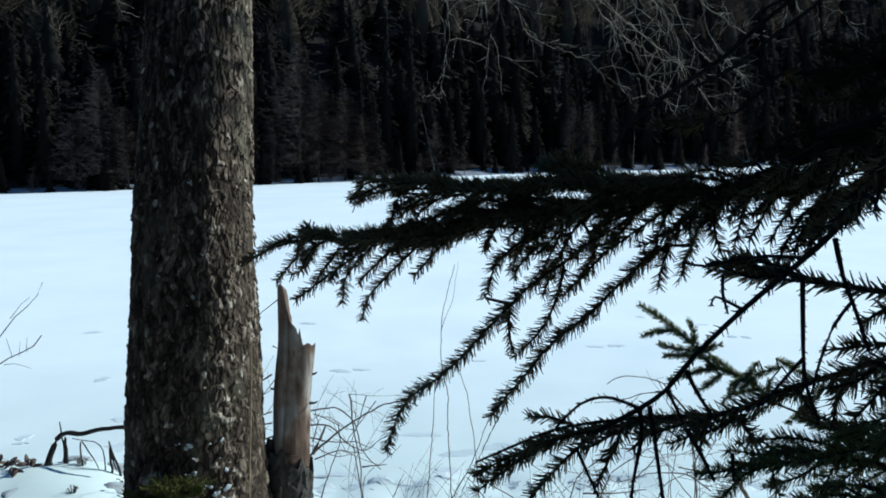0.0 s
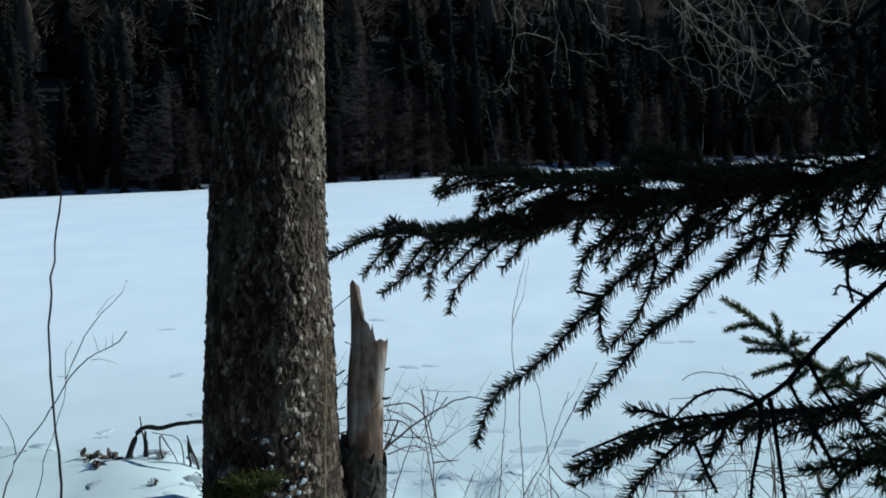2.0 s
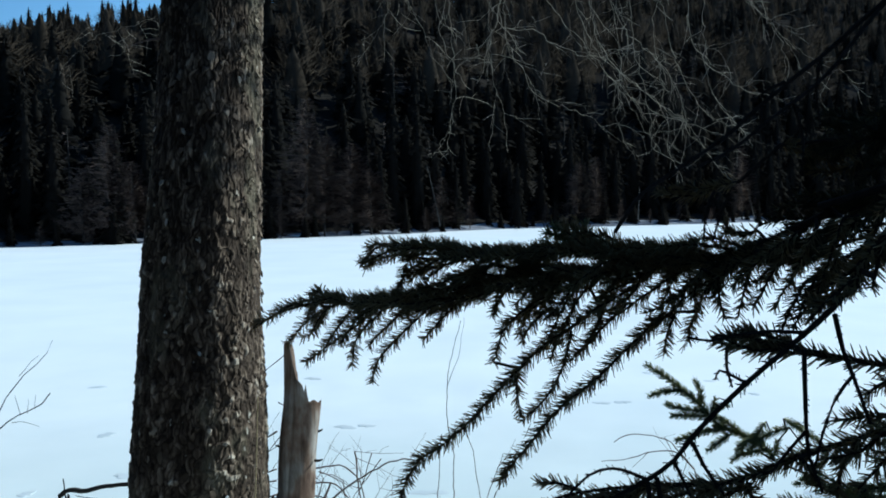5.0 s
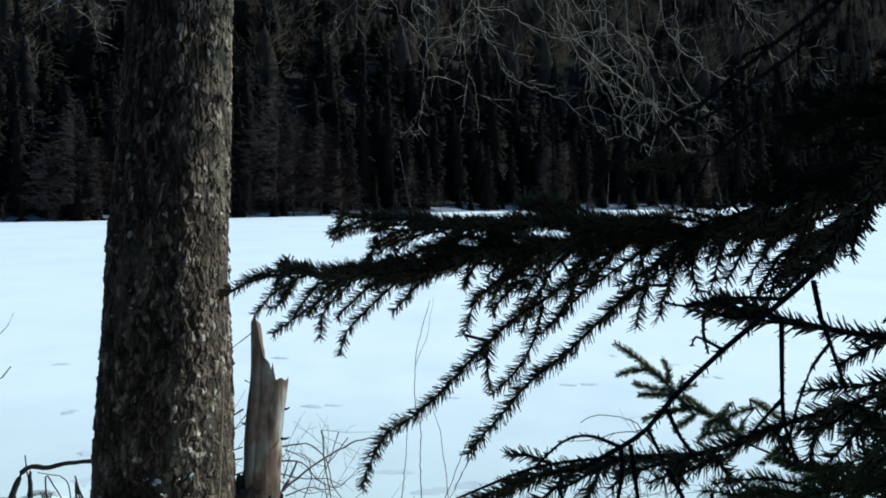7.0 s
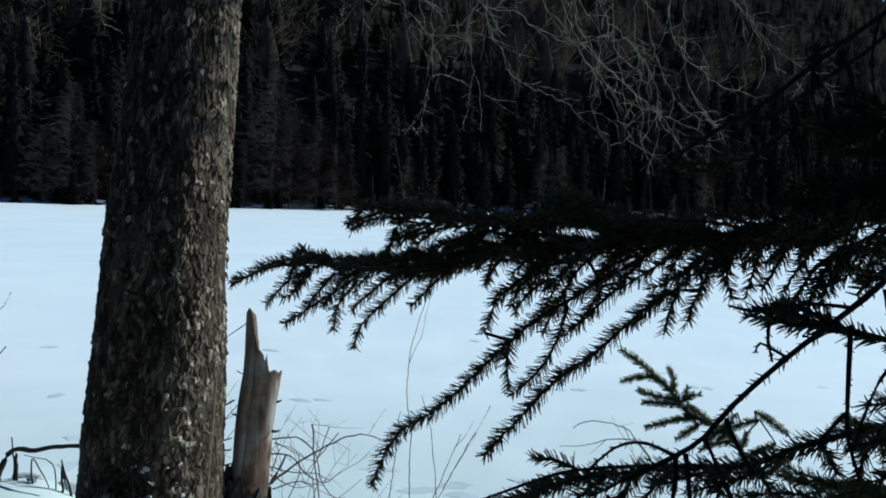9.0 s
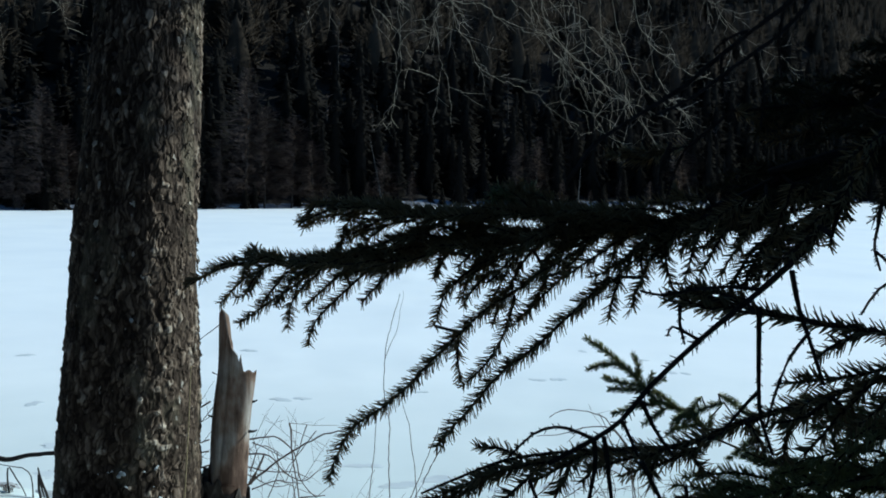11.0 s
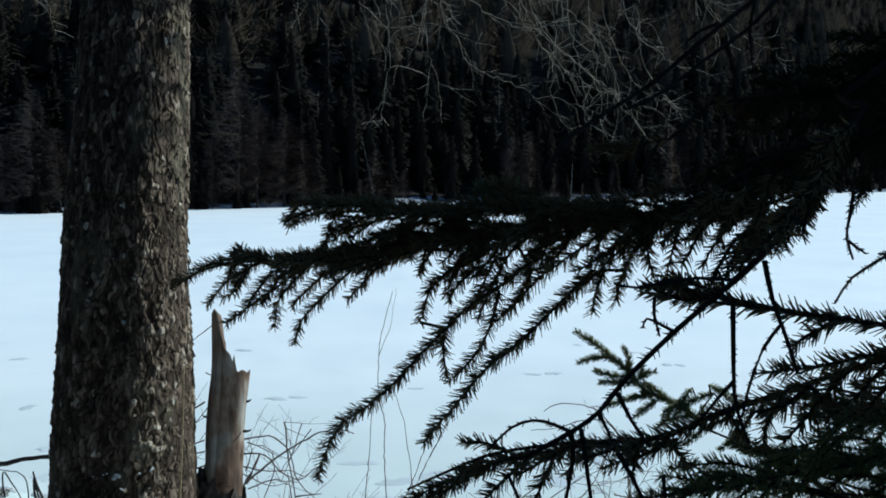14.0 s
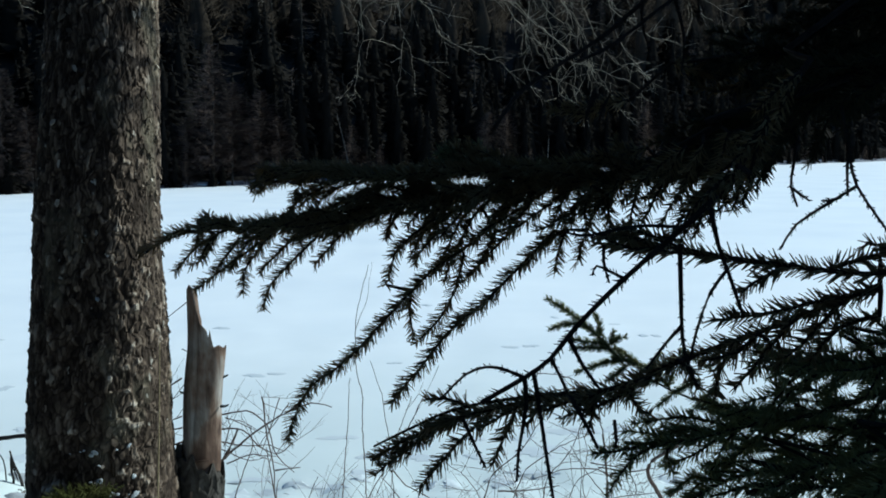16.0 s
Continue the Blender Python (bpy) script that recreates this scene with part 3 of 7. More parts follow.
# the rest of the wood
fv, ff, fn, tv, tf, count, tcount = [], [], [], [], [], 0, 0
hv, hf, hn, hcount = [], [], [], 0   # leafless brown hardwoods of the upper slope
bv, bf, bcount = [], [], 0
for k in range(4000):
    u = fr.uniform()
    x = -75 + 235 * u
    d = 5 + 80 * (fr.uniform() if k < 2300 else fr.uniform(0.4, 0.95))
    y = far_shore(x) + d
    if x > 0.64 * y + 8 or x < -0.68 * y - 8:
        continue
    s, a = fr.uniform(0.6, 1.15) * (1.0 if d < 40 else 0.5 if x > 0 else 0.40), fr.uniform(0, 6.28)
    rot = np.array([[math.cos(a), -math.sin(a), 0], [math.sin(a), math.cos(a), 0], [0, 0, 1]]) * s
    base = np.array([x, y, lift(x, y) - 0.1])
    if k < 2300 and fr.uniform() < 0.07:
        m = SPARSE[int(fr.integers(3))]
        bv.append(m[0] @ rot.T + base)
        bf.extend([[i + bcount for i in q] for q in m[1]])
        bcount += len(m[0])
    else:
        m = (CONIFERS if k % 5 == 0 and d < 30 else DISTANT)[int(fr.integers(3))]
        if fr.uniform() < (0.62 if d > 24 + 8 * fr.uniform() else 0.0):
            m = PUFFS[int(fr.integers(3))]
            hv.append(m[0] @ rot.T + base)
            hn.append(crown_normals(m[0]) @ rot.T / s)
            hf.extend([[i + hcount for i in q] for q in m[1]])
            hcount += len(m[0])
        else:
            fv.append(m[0] @ rot.T * [1.25, 1.25, 0.85 if d < 60 else 1.0] + base)
            fn.append(crown_normals(m[0]) @ rot.T / s)
            ff.extend([[i + count for i in q] for q in m[1]])
            count += len(m[0])
    if d > 38:
        continue
    t = trunk_mesh(6.0 * s, 0.11 * s, 4, 5)
    tv.append(t[0] + base)
    tf.extend([[i + tcount for i in q] for q in t[1]])
    tcount += len(t[0])
wood = thing("forest", (0, 0, 0), "dense dark conifer forest covering the far hillside", "forest", kind="stuff")
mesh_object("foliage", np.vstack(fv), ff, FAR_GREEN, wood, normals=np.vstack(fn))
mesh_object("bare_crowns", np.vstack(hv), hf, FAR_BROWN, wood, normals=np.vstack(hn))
mesh_object("trunks", np.vstack(tv), tf, FAR_BARK, wood)
mesh_object("bare_twigs", np.vstack(bv), bf, FAR_GREY, wood)

# leaning pale trunks at the shore
for x, dy, h, lean in ((-0.95, 1.0, 4.6, -0.20), (26.4, 1.1, 4.4, -0.24), (14.5, 1.0, 3.0, 0.05)):
    y = far_shore(x) + dy
    ob = thing("dead_tree", (x, y, lift(x, y) - 0.1), "pale leaning dead trunk on the far shore", "tree", "dead trunks")
    ob.rotation_euler = (0, lean, 0)
    me = simple_mesh("trunk", trunk_mesh(h, 0.05), FAR_PALE)
    new("trunk", me).parent = ob


# snow-capped lumps along the far shore
def lump_mesh(seed, flat, mat=None):
    bm = bmesh.new()
    bmesh.ops.create_icosphere(bm, subdivisions=3, radius=1.0)
    for q in bm.verts:
        k = 1 + 0.35 * noise.noise(q.co * 1.3 + Vector((seed, 0, 0))) + 0.12 * noise.noise(q.co * 4 + Vector((0, seed, 0)))
        q.co *= k
        q.co.z *= flat
    me = bpy.data.meshes.new("snow_mound")
    bm.to_mesh(me)
    bm.free()
    me.materials.append(mat or SNOW)
    me.polygons.foreach_set("use_smooth", np.ones(len(me.polygons), bool))
    return me


lumps = [lump_mesh(3.1 * k + 1, 0.55) for k in range(5)]
grey_lumps = [lump_mesh(2.3 * k + 7, 0.6, GREY_SNOW) for k in range(5)]
for k in range(16):
    x = -34 + 95 * (k / 16) + fr.uniform(-0.7, 0.7)
    y = far_shore(x) + fr.uniform(0.8, 2.6)
    ob = new("snow_mound", lumps[k % 5])
    s = fr.uniform(0.2, 0.42)
    ob.location = (x, y, lift(x, y) - 0.1)
    ob.scale = (s * fr.uniform(1.2, 2.6), s, s * fr.uniform(0.5, 1.0))
    ob.rotation_euler = (0, 0, fr.uniform(-0.5, 0.5))
    tagged(ob, "rounded snow-covered mound at the lake edge", "snow mound", "snow mounds on the shore")

# ---- the big near trunk ----
def cells(u, v, nu, nv, seed):
    """Scale-like cells on a sheet that closes in u: nearest and second distance, and a number per cell."""
    r = np.random.default_rng(seed)
    ju, jv, val, tilt = r.uniform(0, 1, (nu, nv)), r.uniform(0, 1, (nu, nv)), r.uniform(0, 1, (nu, nv)), r.uniform(0, 1, (nu, nv))
    cu, cv = np.floor(u * nu).astype(int), np.floor(v * nv).astype(int)
    f1, f2 = np.full(u.shape, 9.0), np.full(u.shape, 9.0)
    num, slope, dv1 = np.zeros(u.shape), np.zeros(u.shape), np.zeros(u.shape)
    for a in (-1, 0, 1):
        for b in (-1, 0, 1):
            k, m = (cu + a) % nu, np.clip(cv + b, 0, nv - 1)
            dx = u * nu - (cu + a + ju[k, m])
            dy = v * nv - (cv + b + jv[k, m])
            dist = np.sqrt(dx**2 + dy**2)
            closer = dist < f1
            f2 = np.where(closer, f1, np.minimum(f2, dist))
            f1 = np.where(closer, dist, f1)
            num = np.where(closer, val[k, m], num)
            slope = np.where(closer, tilt[k, m], slope)
            dv1 = np.where(closer, dy, dv1)
    return f1, f2, num, slope, dv1


def big_trunk():
    ob = thing("conifer", (-1.07, 3.83, 0.8), "tall conifer with flaky grey lichened bark beside the lake", "tree")
    nu, nv = 260, 760
    z0, z1 = 0.5, 3.9
    U, V = np.meshgrid(np.linspace(0, 1, nu, endpoint=False), np.linspace(0, 1, nv), indexing="ij")
    U = (U - 0.5 / (2 * np.pi) * np.sin(2 * np.pi * (U - 0.75)))   # finer towards the path
    Z = z0 + (z1 - z0) * V
    ang = U * 2 * np.pi
    axis_x = np.interp(Z, [0.45, 0.95, 2.0, 3.0, 3.4, 4.3], [-1.080, -1.070, -1.034, -0.980, -0.970, -0.940])
    rad = np.interp(Z, [0.45, 0.7, 0.95, 1.3, 2.0, 3.0, 4.3], [0.385, 0.335, 0.298, 0.276, 0.243, 0.205, 0.180])
    warp = 0.012 * np.sin(ang * 3 + Z * 2) + 0.010 * np.sin(ang * 5 - Z * 3.3) * np.cos(Z * 4)
    wu = U + 0.020 * (value_noise(U, V, 46, 80, 51) - 0.5) + 0.006 * (value_noise(U, V, 120, 260, 52) - 0.5)
    wv = V + 0.022 * (value_noise(U, V, 60, 90, 53) - 0.5) + 0.004 * (value_noise(U, V, 120, 220, 54) - 0.5)
    f1, f2, num, slope, dv = cells(wu % 1.0, wv, 78, 62, 3)
    edge = step(0.02, 0.34, f2 - f1)
    rough = value_noise(U, V, 84, 84, 55)
    ridge = 1 - np.abs(2 * value_noise(U + 0.3 * V, V, 66, 66, 56) - 1)
    fine_grain = value_noise(U, V, 240, 330, 57)
    plate = edge * (0.001 + 0.0065 * num**1.5) - 0.004 * dv * slope * edge
    small = 0.0055 * rough + 0.004 * ridge + 0.003 * fine_grain
    low = 0.04 * step(1.2, 0.5, Z) * np.maximum(0, np.cos(ang * 4 + 0.8))
    # pale curled flakes, thickest on the lower stem
    flake = step(0.70, 0.80, value_noise(U + 0.02 * value_noise(U, V, 60, 90, 60), V, 62, 120, 58)) * step(0.52 - 0.16 * step(2.2, 1.5, Z), 0.66, value_noise(U, V, 22, 24, 59)) * (0.35 + 0.65 * step(2.3, 1.5, Z))
    R = rad + warp * 0.7 + plate + small - 0.014 + low + 0.006 * flake
    X, Y = axis_x + R * np.cos(ang), 3.83 + R * np.sin(ang)
    verts = np.stack([X, Y, Z], -1).reshape(-1, 3)
    i, j = np.meshgrid(np.arange(nu), np.arange(nv - 1), indexing="ij")
    k = (i + 1) % nu
    faces = np.stack([i * nv + j, k * nv + j, k * nv + j + 1, i * nv + j + 1], -1).reshape(-1, 4)
    trunk = place_under(mesh_object("trunk", verts, faces, BARK), ob)
    col = trunk.data.attributes.new("plate", "FLOAT", "POINT")
    tone = np.clip(0.30 * num**1.8 + 0.36 * rough**1.5 * (0.65 + 0.4 * fine_grain) + 0.14 * ridge**2 - 0.26 * (1 - edge), 0, 1)
    tone = np.clip(tone + 0.55 * flake * (0.6 + 0.4 * fine_grain), 0, 1)
    col.data.foreach_set("value", tone.ravel().astype(np.float32))
    # loose scales lifting off the bark
    p = Pile()
    r = np.random.default_rng(8)
    for k in range(420):
        a, z = r.uniform(-np.pi, 0.6), r.uniform(0.85, 3.6)
        rr = float(np.interp(z, [0.7, 0.95, 1.3, 2.0, 3.0, 4.3], [0.335, 0.298, 0.276, 0.243, 0.205, 0.180])) - 0.004
        cx = float(np.interp(z, [0.45, 0.95, 2.0, 3.0, 3.4, 4.3], [-1.080, -1.070, -1.034, -0.980, -0.970, -0.940]))
        o, s = np.array([math.cos(a), math.sin(a), 0]), np.array([-math.sin(a), math.cos(a), 0])
        c = np.array([cx, 3.83, z]) + o * rr
        wd, h, out = r.uniform(0.005, 0.015), r.uniform(0.006, 0.018), r.uniform(0.003, 0.010)
        tw = r.normal(scale=0.3)
        up = np.array([0, 0, 1.0]) + s * tw
        v = [c + up * h - s * wd * 0.6, c + up * h + s * wd * 0.6, c + s * wd + o * out * 0.6, c - up * h * r.uniform(0.6, 1) + o * out + s * wd * r.uniform(-0.4, 0.4), c - s * wd + o * out * 0.6]
        v = v + [q - o * 0.005 for q in v]
        p.add(v, [[0, 4, 2], [0, 2, 1], [4, 3, 2]])
        p.add(v, [[5, 7, 9], [5, 6, 7], [9, 7, 8]])
        for a0, b0 in ((0, 1), (1, 2), (2, 3), (3, 4), (4, 0)):
            p.f.append([p.count - 10 + a0, p.count - 10 + b0, p.count - 5 + b0, p.count - 5 + a0])
    scales = place_under(p.object("bark_scale", BARK), ob)
    scales["kind"] = "stuff"
    c2 = scales.data.attributes.new("plate", "FLOAT", "POINT")
    c2.data.foreach_set("value", np.repeat(r.uniform(0.0, 1.0, 420) ** 4, 20).astype(np.float32))
    # upper stem and its dead limbs
    up = Pile()
    z = np.linspace(3.85, 11.0, 14)
    up.tube(np.stack([-0.952 + 0.02 * (z - 3.85), 3.83 + 0 * z, z], -1), 0.186, 0.05, 14)
    place_under(up.object("upper_trunk", OLD_BARK, smooth=True), ob)
    for zz, aa, ln in ((3.37, 3.25, 0.30), (3.05, 3.5, 0.16)):
        limb_pile = Pile()
        o = np.array([math.cos(aa), math.sin(aa), 0])
        st = np.array([-0.97, 3.83, zz]) + o * 0.17
        q = np.array([st, st + o * ln * 0.5 + [0, 0, -0.06 * ln], st + o * ln + [0, 0, -0.25 * ln]])
        limb_pile.tube(curve_through(q, 0.03), 0.006, 0.002, 6)
        place_under(limb_pile.object("dead_limb", DRY), ob)
    return ob


big_tree = big_trunk()


# ---- broken snag ----
def snag():
    ob = thing("broken_snag", (-0.70, 3.95, 0.75), "broken barkless tree stump with a splintered top", "stump")
    nu, nv = 64, 90
    U, V = np.meshgrid(np.linspace(0, 1, nu, endpoint=False), np.linspace(0, 1, nv), indexing="ij")
    ang = U * 2 * np.pi
    x = np.cos(ang)
    # long splinter on the left, step down to the right, small spike between
    top = np.interp(x, [-1.0, -0.9, -0.58, -0.16, 0.23, 0.31, 0.6, 1.0], [1.80, 1.82, 1.75, 1.665, 1.640, 1.585, 1.568, 1.560])
    top = top - 0.10 * np.clip(np.sin(ang), 0, 1) + 0.010 * (value_noise(U[:, :1] * np.ones_like(V), 0 * V, 19, 1, 73) - 0.5) + 0.007 * (value_noise(U, 0 * V, 41, 1, 74) - 0.5)
    spike = np.exp(-((ang - 5.12) / 0.09) ** 2) * 0.065
    Z = 0.72 + (top + spike - 0.72) * V
    cx = np.interp(Z, [0.72, 0.85, 1.15, 1.55, 1.82], [-0.702, -0.698, -0.686, -0.655, -0.650])
    r = np.interp(Z, [0.72, 0.85, 1.15, 1.4, 1.55, 1.82], [0.090, 0.085, 0.078, 0.075, 0.074, 0.072])
    grain = 0.0012 * (value_noise(U, V, 13, 5, 71) - 0.5) + 0.0012 * (value_noise(U, V, 31, 9, 72) - 0.5) + 0.005 * np.sin(ang * 2 + Z * 5) + 0.004 * np.sin(ang * 3 - Z * 11)
    split = -0.008 * np.exp(-((ang - 4.45 - 0.12 * np.sin(Z * 3)) / 0.07) ** 2) * step(0.9, 1.3, Z)
    R = r + grain + split
    verts = np.stack([cx + R * np.cos(ang), 3.95 + R * np.sin(ang), Z], -1).reshape(-1, 3)
    i, j = np.meshgrid(np.arange(nu), np.arange(nv - 1), indexing="ij")
    k = (i + 1) % nu
    faces = np.stack([i * nv + j, k * nv + j, k * nv + j + 1, i * nv + j + 1], -1).reshape(-1, 4).tolist()
    inner = np.stack([cx[:, -1] + (R[:, -1] - 0.028) * np.cos(ang[:, -1]), 3.95 + (R[:, -1] - 0.028) * np.sin(ang[:, -1]), Z[:, -1] - 0.03], -1)
    core = np.array([[-0.66, 3.95, 1.50]])
    n0 = len(verts)
    faces += [[a * nv + nv - 1, ((a + 1) % nu) * nv + nv - 1, n0 + (a + 1) % nu, n0 + a] for a in range(nu)]
    faces += [[n0 + a, n0 + (a + 1) % nu, n0 + nu] for a in range(nu)]
    place_under(mesh_object("bare_wood", np.vstack([verts, inner, core]), faces, WOOD, smooth=True), ob)
    # bark left round the foot
    nb = 60
    U, V = np.meshgrid(np.linspace(0, 1, nu, endpoint=False), np.linspace(0, 1, nb), indexing="ij")
    ang = U * 2 * np.pi
    rim = 1.08 + 0.05 * np.cos(ang - np.pi) + 0.02 * np.sin(ang * 6) + 0.015 * np.sin(ang * 13)
    Z = 0.68 + (rim - 0.68) * V
    R = np.interp(Z, [0.68, 0.85, 1.15], [0.118, 0.100, 0.092]) + 0.012 * (1 - np.abs(2 * value_noise(U, V, 15, 7, 17) - 1)) ** 1.5 + 0.008 * value_noise(U, V, 30, 24, 18) - 0.004 + 0.008 * np.cos(ang - np.pi)
    cx = np.interp(Z, [0.68, 0.85, 1.15], [-0.704, -0.700, -0.688])
    verts = np.stack([cx + R * np.cos(ang), 3.95 + R * np.sin(ang), Z], -1).reshape(-1, 3)
    lipv = np.stack([cx[:, -1] + (R[:, -1] - 0.022) * np.cos(ang[:, -1]), 3.95 + (R[:, -1] - 0.022) * np.sin(ang[:, -1]), Z[:, -1] - 0.01], -1)
    i, j = np.meshgrid(np.arange(nu), np.arange(nb - 1), indexing="ij")
    k = (i + 1) % nu
    faces = np.stack([i * nb + j, k * nb + j, k * nb + j + 1, i * nb + j + 1], -1).reshape(-1, 4).tolist()
    faces += [[a * nb + nb - 1, ((a + 1) % nu) * nb + nb - 1, len(verts) + (a + 1) % nu, len(verts) + a] for a in range(nu)]
    place_under(mesh_object("foot_bark", np.vstack([verts, lipv]), faces, OLD_BARK, label="dark rough bark round the foot"), ob)
    for z, a, ln in ((1.42, 0.1, 0.03), (1.30, -0.2, 0.035), (1.36, 3.3, 0.03)):
        st = Pile()
        o = np.array([math.cos(a), math.sin(a) - 0.2, 0.1])
        b = np.array([-0.665, 3.95, z]) + o * 0.068
        st.tube(curve_through([b, b + o * ln * 0.6, b + o * ln + [0, 0, 0.006]], 0.01), 0.007, 0.003, 6)
        place_under(st.object("branch_stub", OLD_BARK), ob)
    for q in ([(-0.715, 3.845, 0.97), (-0.722, 3.838, 0.90), (-0.735, 3.83, 0.85), (-0.74, 3.825, 0.80)], [(-0.665, 3.845, 0.90), (-0.668, 3.84, 0.86), (-0.67, 3.838, 0.80)], [(-0.70, 3.86, 1.09), (-0.67, 3.855, 1.097), (-0.645, 3.862, 1.095)]):
        pl = Pile()
        pl.tube(curve_through(q, 0.012), 0.006, 0.003, 6)
        place_under(pl.object("wood_splinter", WOOD, label="pale bare splinters"), ob)
    return ob


snag()

# ---- spruce beside the path, its boughs hanging into the view ----
class Bough:
    """A branch of a spruce: stems, and needles as a part of the branch."""

    made = []

    def __init__(self, tree, mat=None):
        self.tree, self.mat, self.wood, self.green, self.axis = tree, mat, Pile(), Pile(), []
        Bough.made.append(self)

    def stem(self, points, r0, r1):
        line = curve_through(points, 0.012)
        self.axis.append(line)
        self.wood.tube(line, r0, r1, 7, 0.05)

    def shoot(self, points, length=0.0134, per_metre=2000):
        line = curve_through(points, 0.006)
        line = line + 0.0012 * np.cumsum(rng.normal(size=line.shape), 0) * np.linspace(0, 1, len(line))[:, None] * 0.5
        self.wood.tube(line[::2] if len(line) > 6 else line, 0.0017, 0.0008, 5)
        if self.axis:   # the short piece that joins it to its bough
            near = np.vstack(self.axis)
            gap = np.linalg.norm(near - line[0], axis=1)
            if 0.003 < gap.min() < 0.12:
                self.wood.tube(np.array([near[gap.argmin()], (near[gap.argmin()] + line[0]) / 2, line[0]]), 0.0017, 0.0015, 5)
        self.axis.append(line)
        self.green.needles(line, per_metre, 0.97 * length, 0.00074 if length < 0.0139 else 0.0009)

    def fill(self, points, count, size, length=0.0125, spread=0.9, drop=0.35):
        """Short side shoots all along a bough, fanning forwards and hanging a little."""
        line = curve_through(points, 0.01)
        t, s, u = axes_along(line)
        for k in np.linspace(2, len(line) - 4, count).astype(int):
            a = rng.uniform(0, 2 * np.pi)
            d = t[k] + spread * (math.cos(a) * s[k] + 0.7 * math.sin(a) * u[k])
            d = d / np.linalg.norm(d)
            ln = size * rng.uniform(0.6, 1.25)
            self.shoot([line[k], line[k] + d * ln * 0.5, line[k] + d * ln + np.array([0, 0, -drop * ln])], length)

    def spray(self, points, count, size):
        """Flat fans of side shoots to both sides of a bough, tips turned a little upwards."""
        line = curve_through(points, 0.01)
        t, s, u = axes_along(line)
        for n, k in enumerate(np.linspace(1, len(line) - 3, count).astype(int)):
            side = s[k] * (1 if n % 2 else -1) * rng.uniform(0.5, 1.1)
            d = t[k] + side + 0.16 * rng.normal() * u[k]
            d = d / np.linalg.norm(d)
            ln = size * rng.uniform(0.5, 1.2)
            self.shoot([line[k], line[k] + d * ln * 0.5, line[k] + d * ln + np.array([0, 0, 0.10 * ln * rng.normal()])])

    def pegs(self, points, length=0.0027):
        self.wood.needles(curve_through(points, 0.006), 1000, length, 0.0005, rise=0.0, spread=1.0)

    def finish(self):
        b = place_under(self.wood.object("branch", TWIG), self.tree)
        if self.green.count:
            g = self.green.object("needles", self.mat or NEEDLE_LIFTED)
            g.parent = b
            g.matrix_parent_inverse = b.matrix_parent_inverse @ Matrix()
            g.matrix_parent_inverse = Matrix()
            g["kind"] = "stuff"


spruce = thing("spruce", (1.35, 0.25, 0.9), "dark shaded spruce with drooping needled boughs", "tree")
tp = Pile()
tz = np.linspace(0.7, 8.2, 26)
tp.tube(np.stack([1.35 + 0.02 * np.sin(tz), 0.25 + 0.015 * np.cos(tz * 1.3), tz], -1), 0.15, 0.03, 18, 0.02)
place_under(tp.object("trunk", OLD_BARK, smooth=True), spruce)


def crown_boughs(tree, centre, z0, z1, count, reach, seed, turns, mat, dense=210, size=0.034, wide=0.0042):
    """Full boughs of a crown, coarser needles, within a range of directions."""
    r = np.random.default_rng(seed)
    for k in range(count):
        z = z0 + (z1 - z0) * (k + 0.5) / count
        a = radians(r.uniform(*turns))
        ln = reach * (1.0 - 0.75 * (z - z0) / max(z1 - z0, 1)) * r.uniform(0.8, 1.1)
        o, s = np.array([math.cos(a), math.sin(a), 0]), np.array([-math.sin(a), math.cos(a), 0])
        c = np.array([*centre, z])
        main = np.array([c, c + o * ln * 0.5 + [0, 0, 0.02], c + o * ln + [0, 0, -0.22 * ln]])
        line = curve_through(main, 0.05)
        wood, green = Pile(), Pile()
        wood.tube(line, 0.014, 0.003, 6)
        green.needles(line[len(line) // 4:], dense, size, wide, full=False)
        for q in np.linspace(0.2, 0.97, 13):
            for side in (-1, 1):
                b = line[int(q * (len(line) - 1))]
                l2 = (0.10 + 0.42 * ln * (1 - q)) * r.uniform(0.7, 1.2)
                e = o * 0.75 + s * side * r.uniform(0.6, 1.0)
                tw = curve_through([b, b + e * l2 * 0.5 + [0, 0, -0.03 * l2], b + e * l2 + [0, 0, -0.28 * l2]], 0.04)
                wood.tube(tw, 0.004, 0.001, 4)
                green.needles(tw, dense, size, wide, full=False)
        w = place_under(wood.object("branch", TWIG), tree)
        g = green.object("needles", mat)
        g.parent = w
        g["kind"] = "stuff"


# unseen crowns of the two trees, placed to block sun and sky
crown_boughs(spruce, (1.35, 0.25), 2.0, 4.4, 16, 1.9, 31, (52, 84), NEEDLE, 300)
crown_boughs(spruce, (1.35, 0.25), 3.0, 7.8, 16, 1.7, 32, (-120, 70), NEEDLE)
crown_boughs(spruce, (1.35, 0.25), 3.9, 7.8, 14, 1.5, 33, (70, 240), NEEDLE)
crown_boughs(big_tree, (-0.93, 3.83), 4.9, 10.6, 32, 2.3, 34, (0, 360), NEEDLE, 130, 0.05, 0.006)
# extra boughs added above the view to shade the upper trunk
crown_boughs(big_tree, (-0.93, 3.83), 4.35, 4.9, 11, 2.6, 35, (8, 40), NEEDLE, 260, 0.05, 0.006)

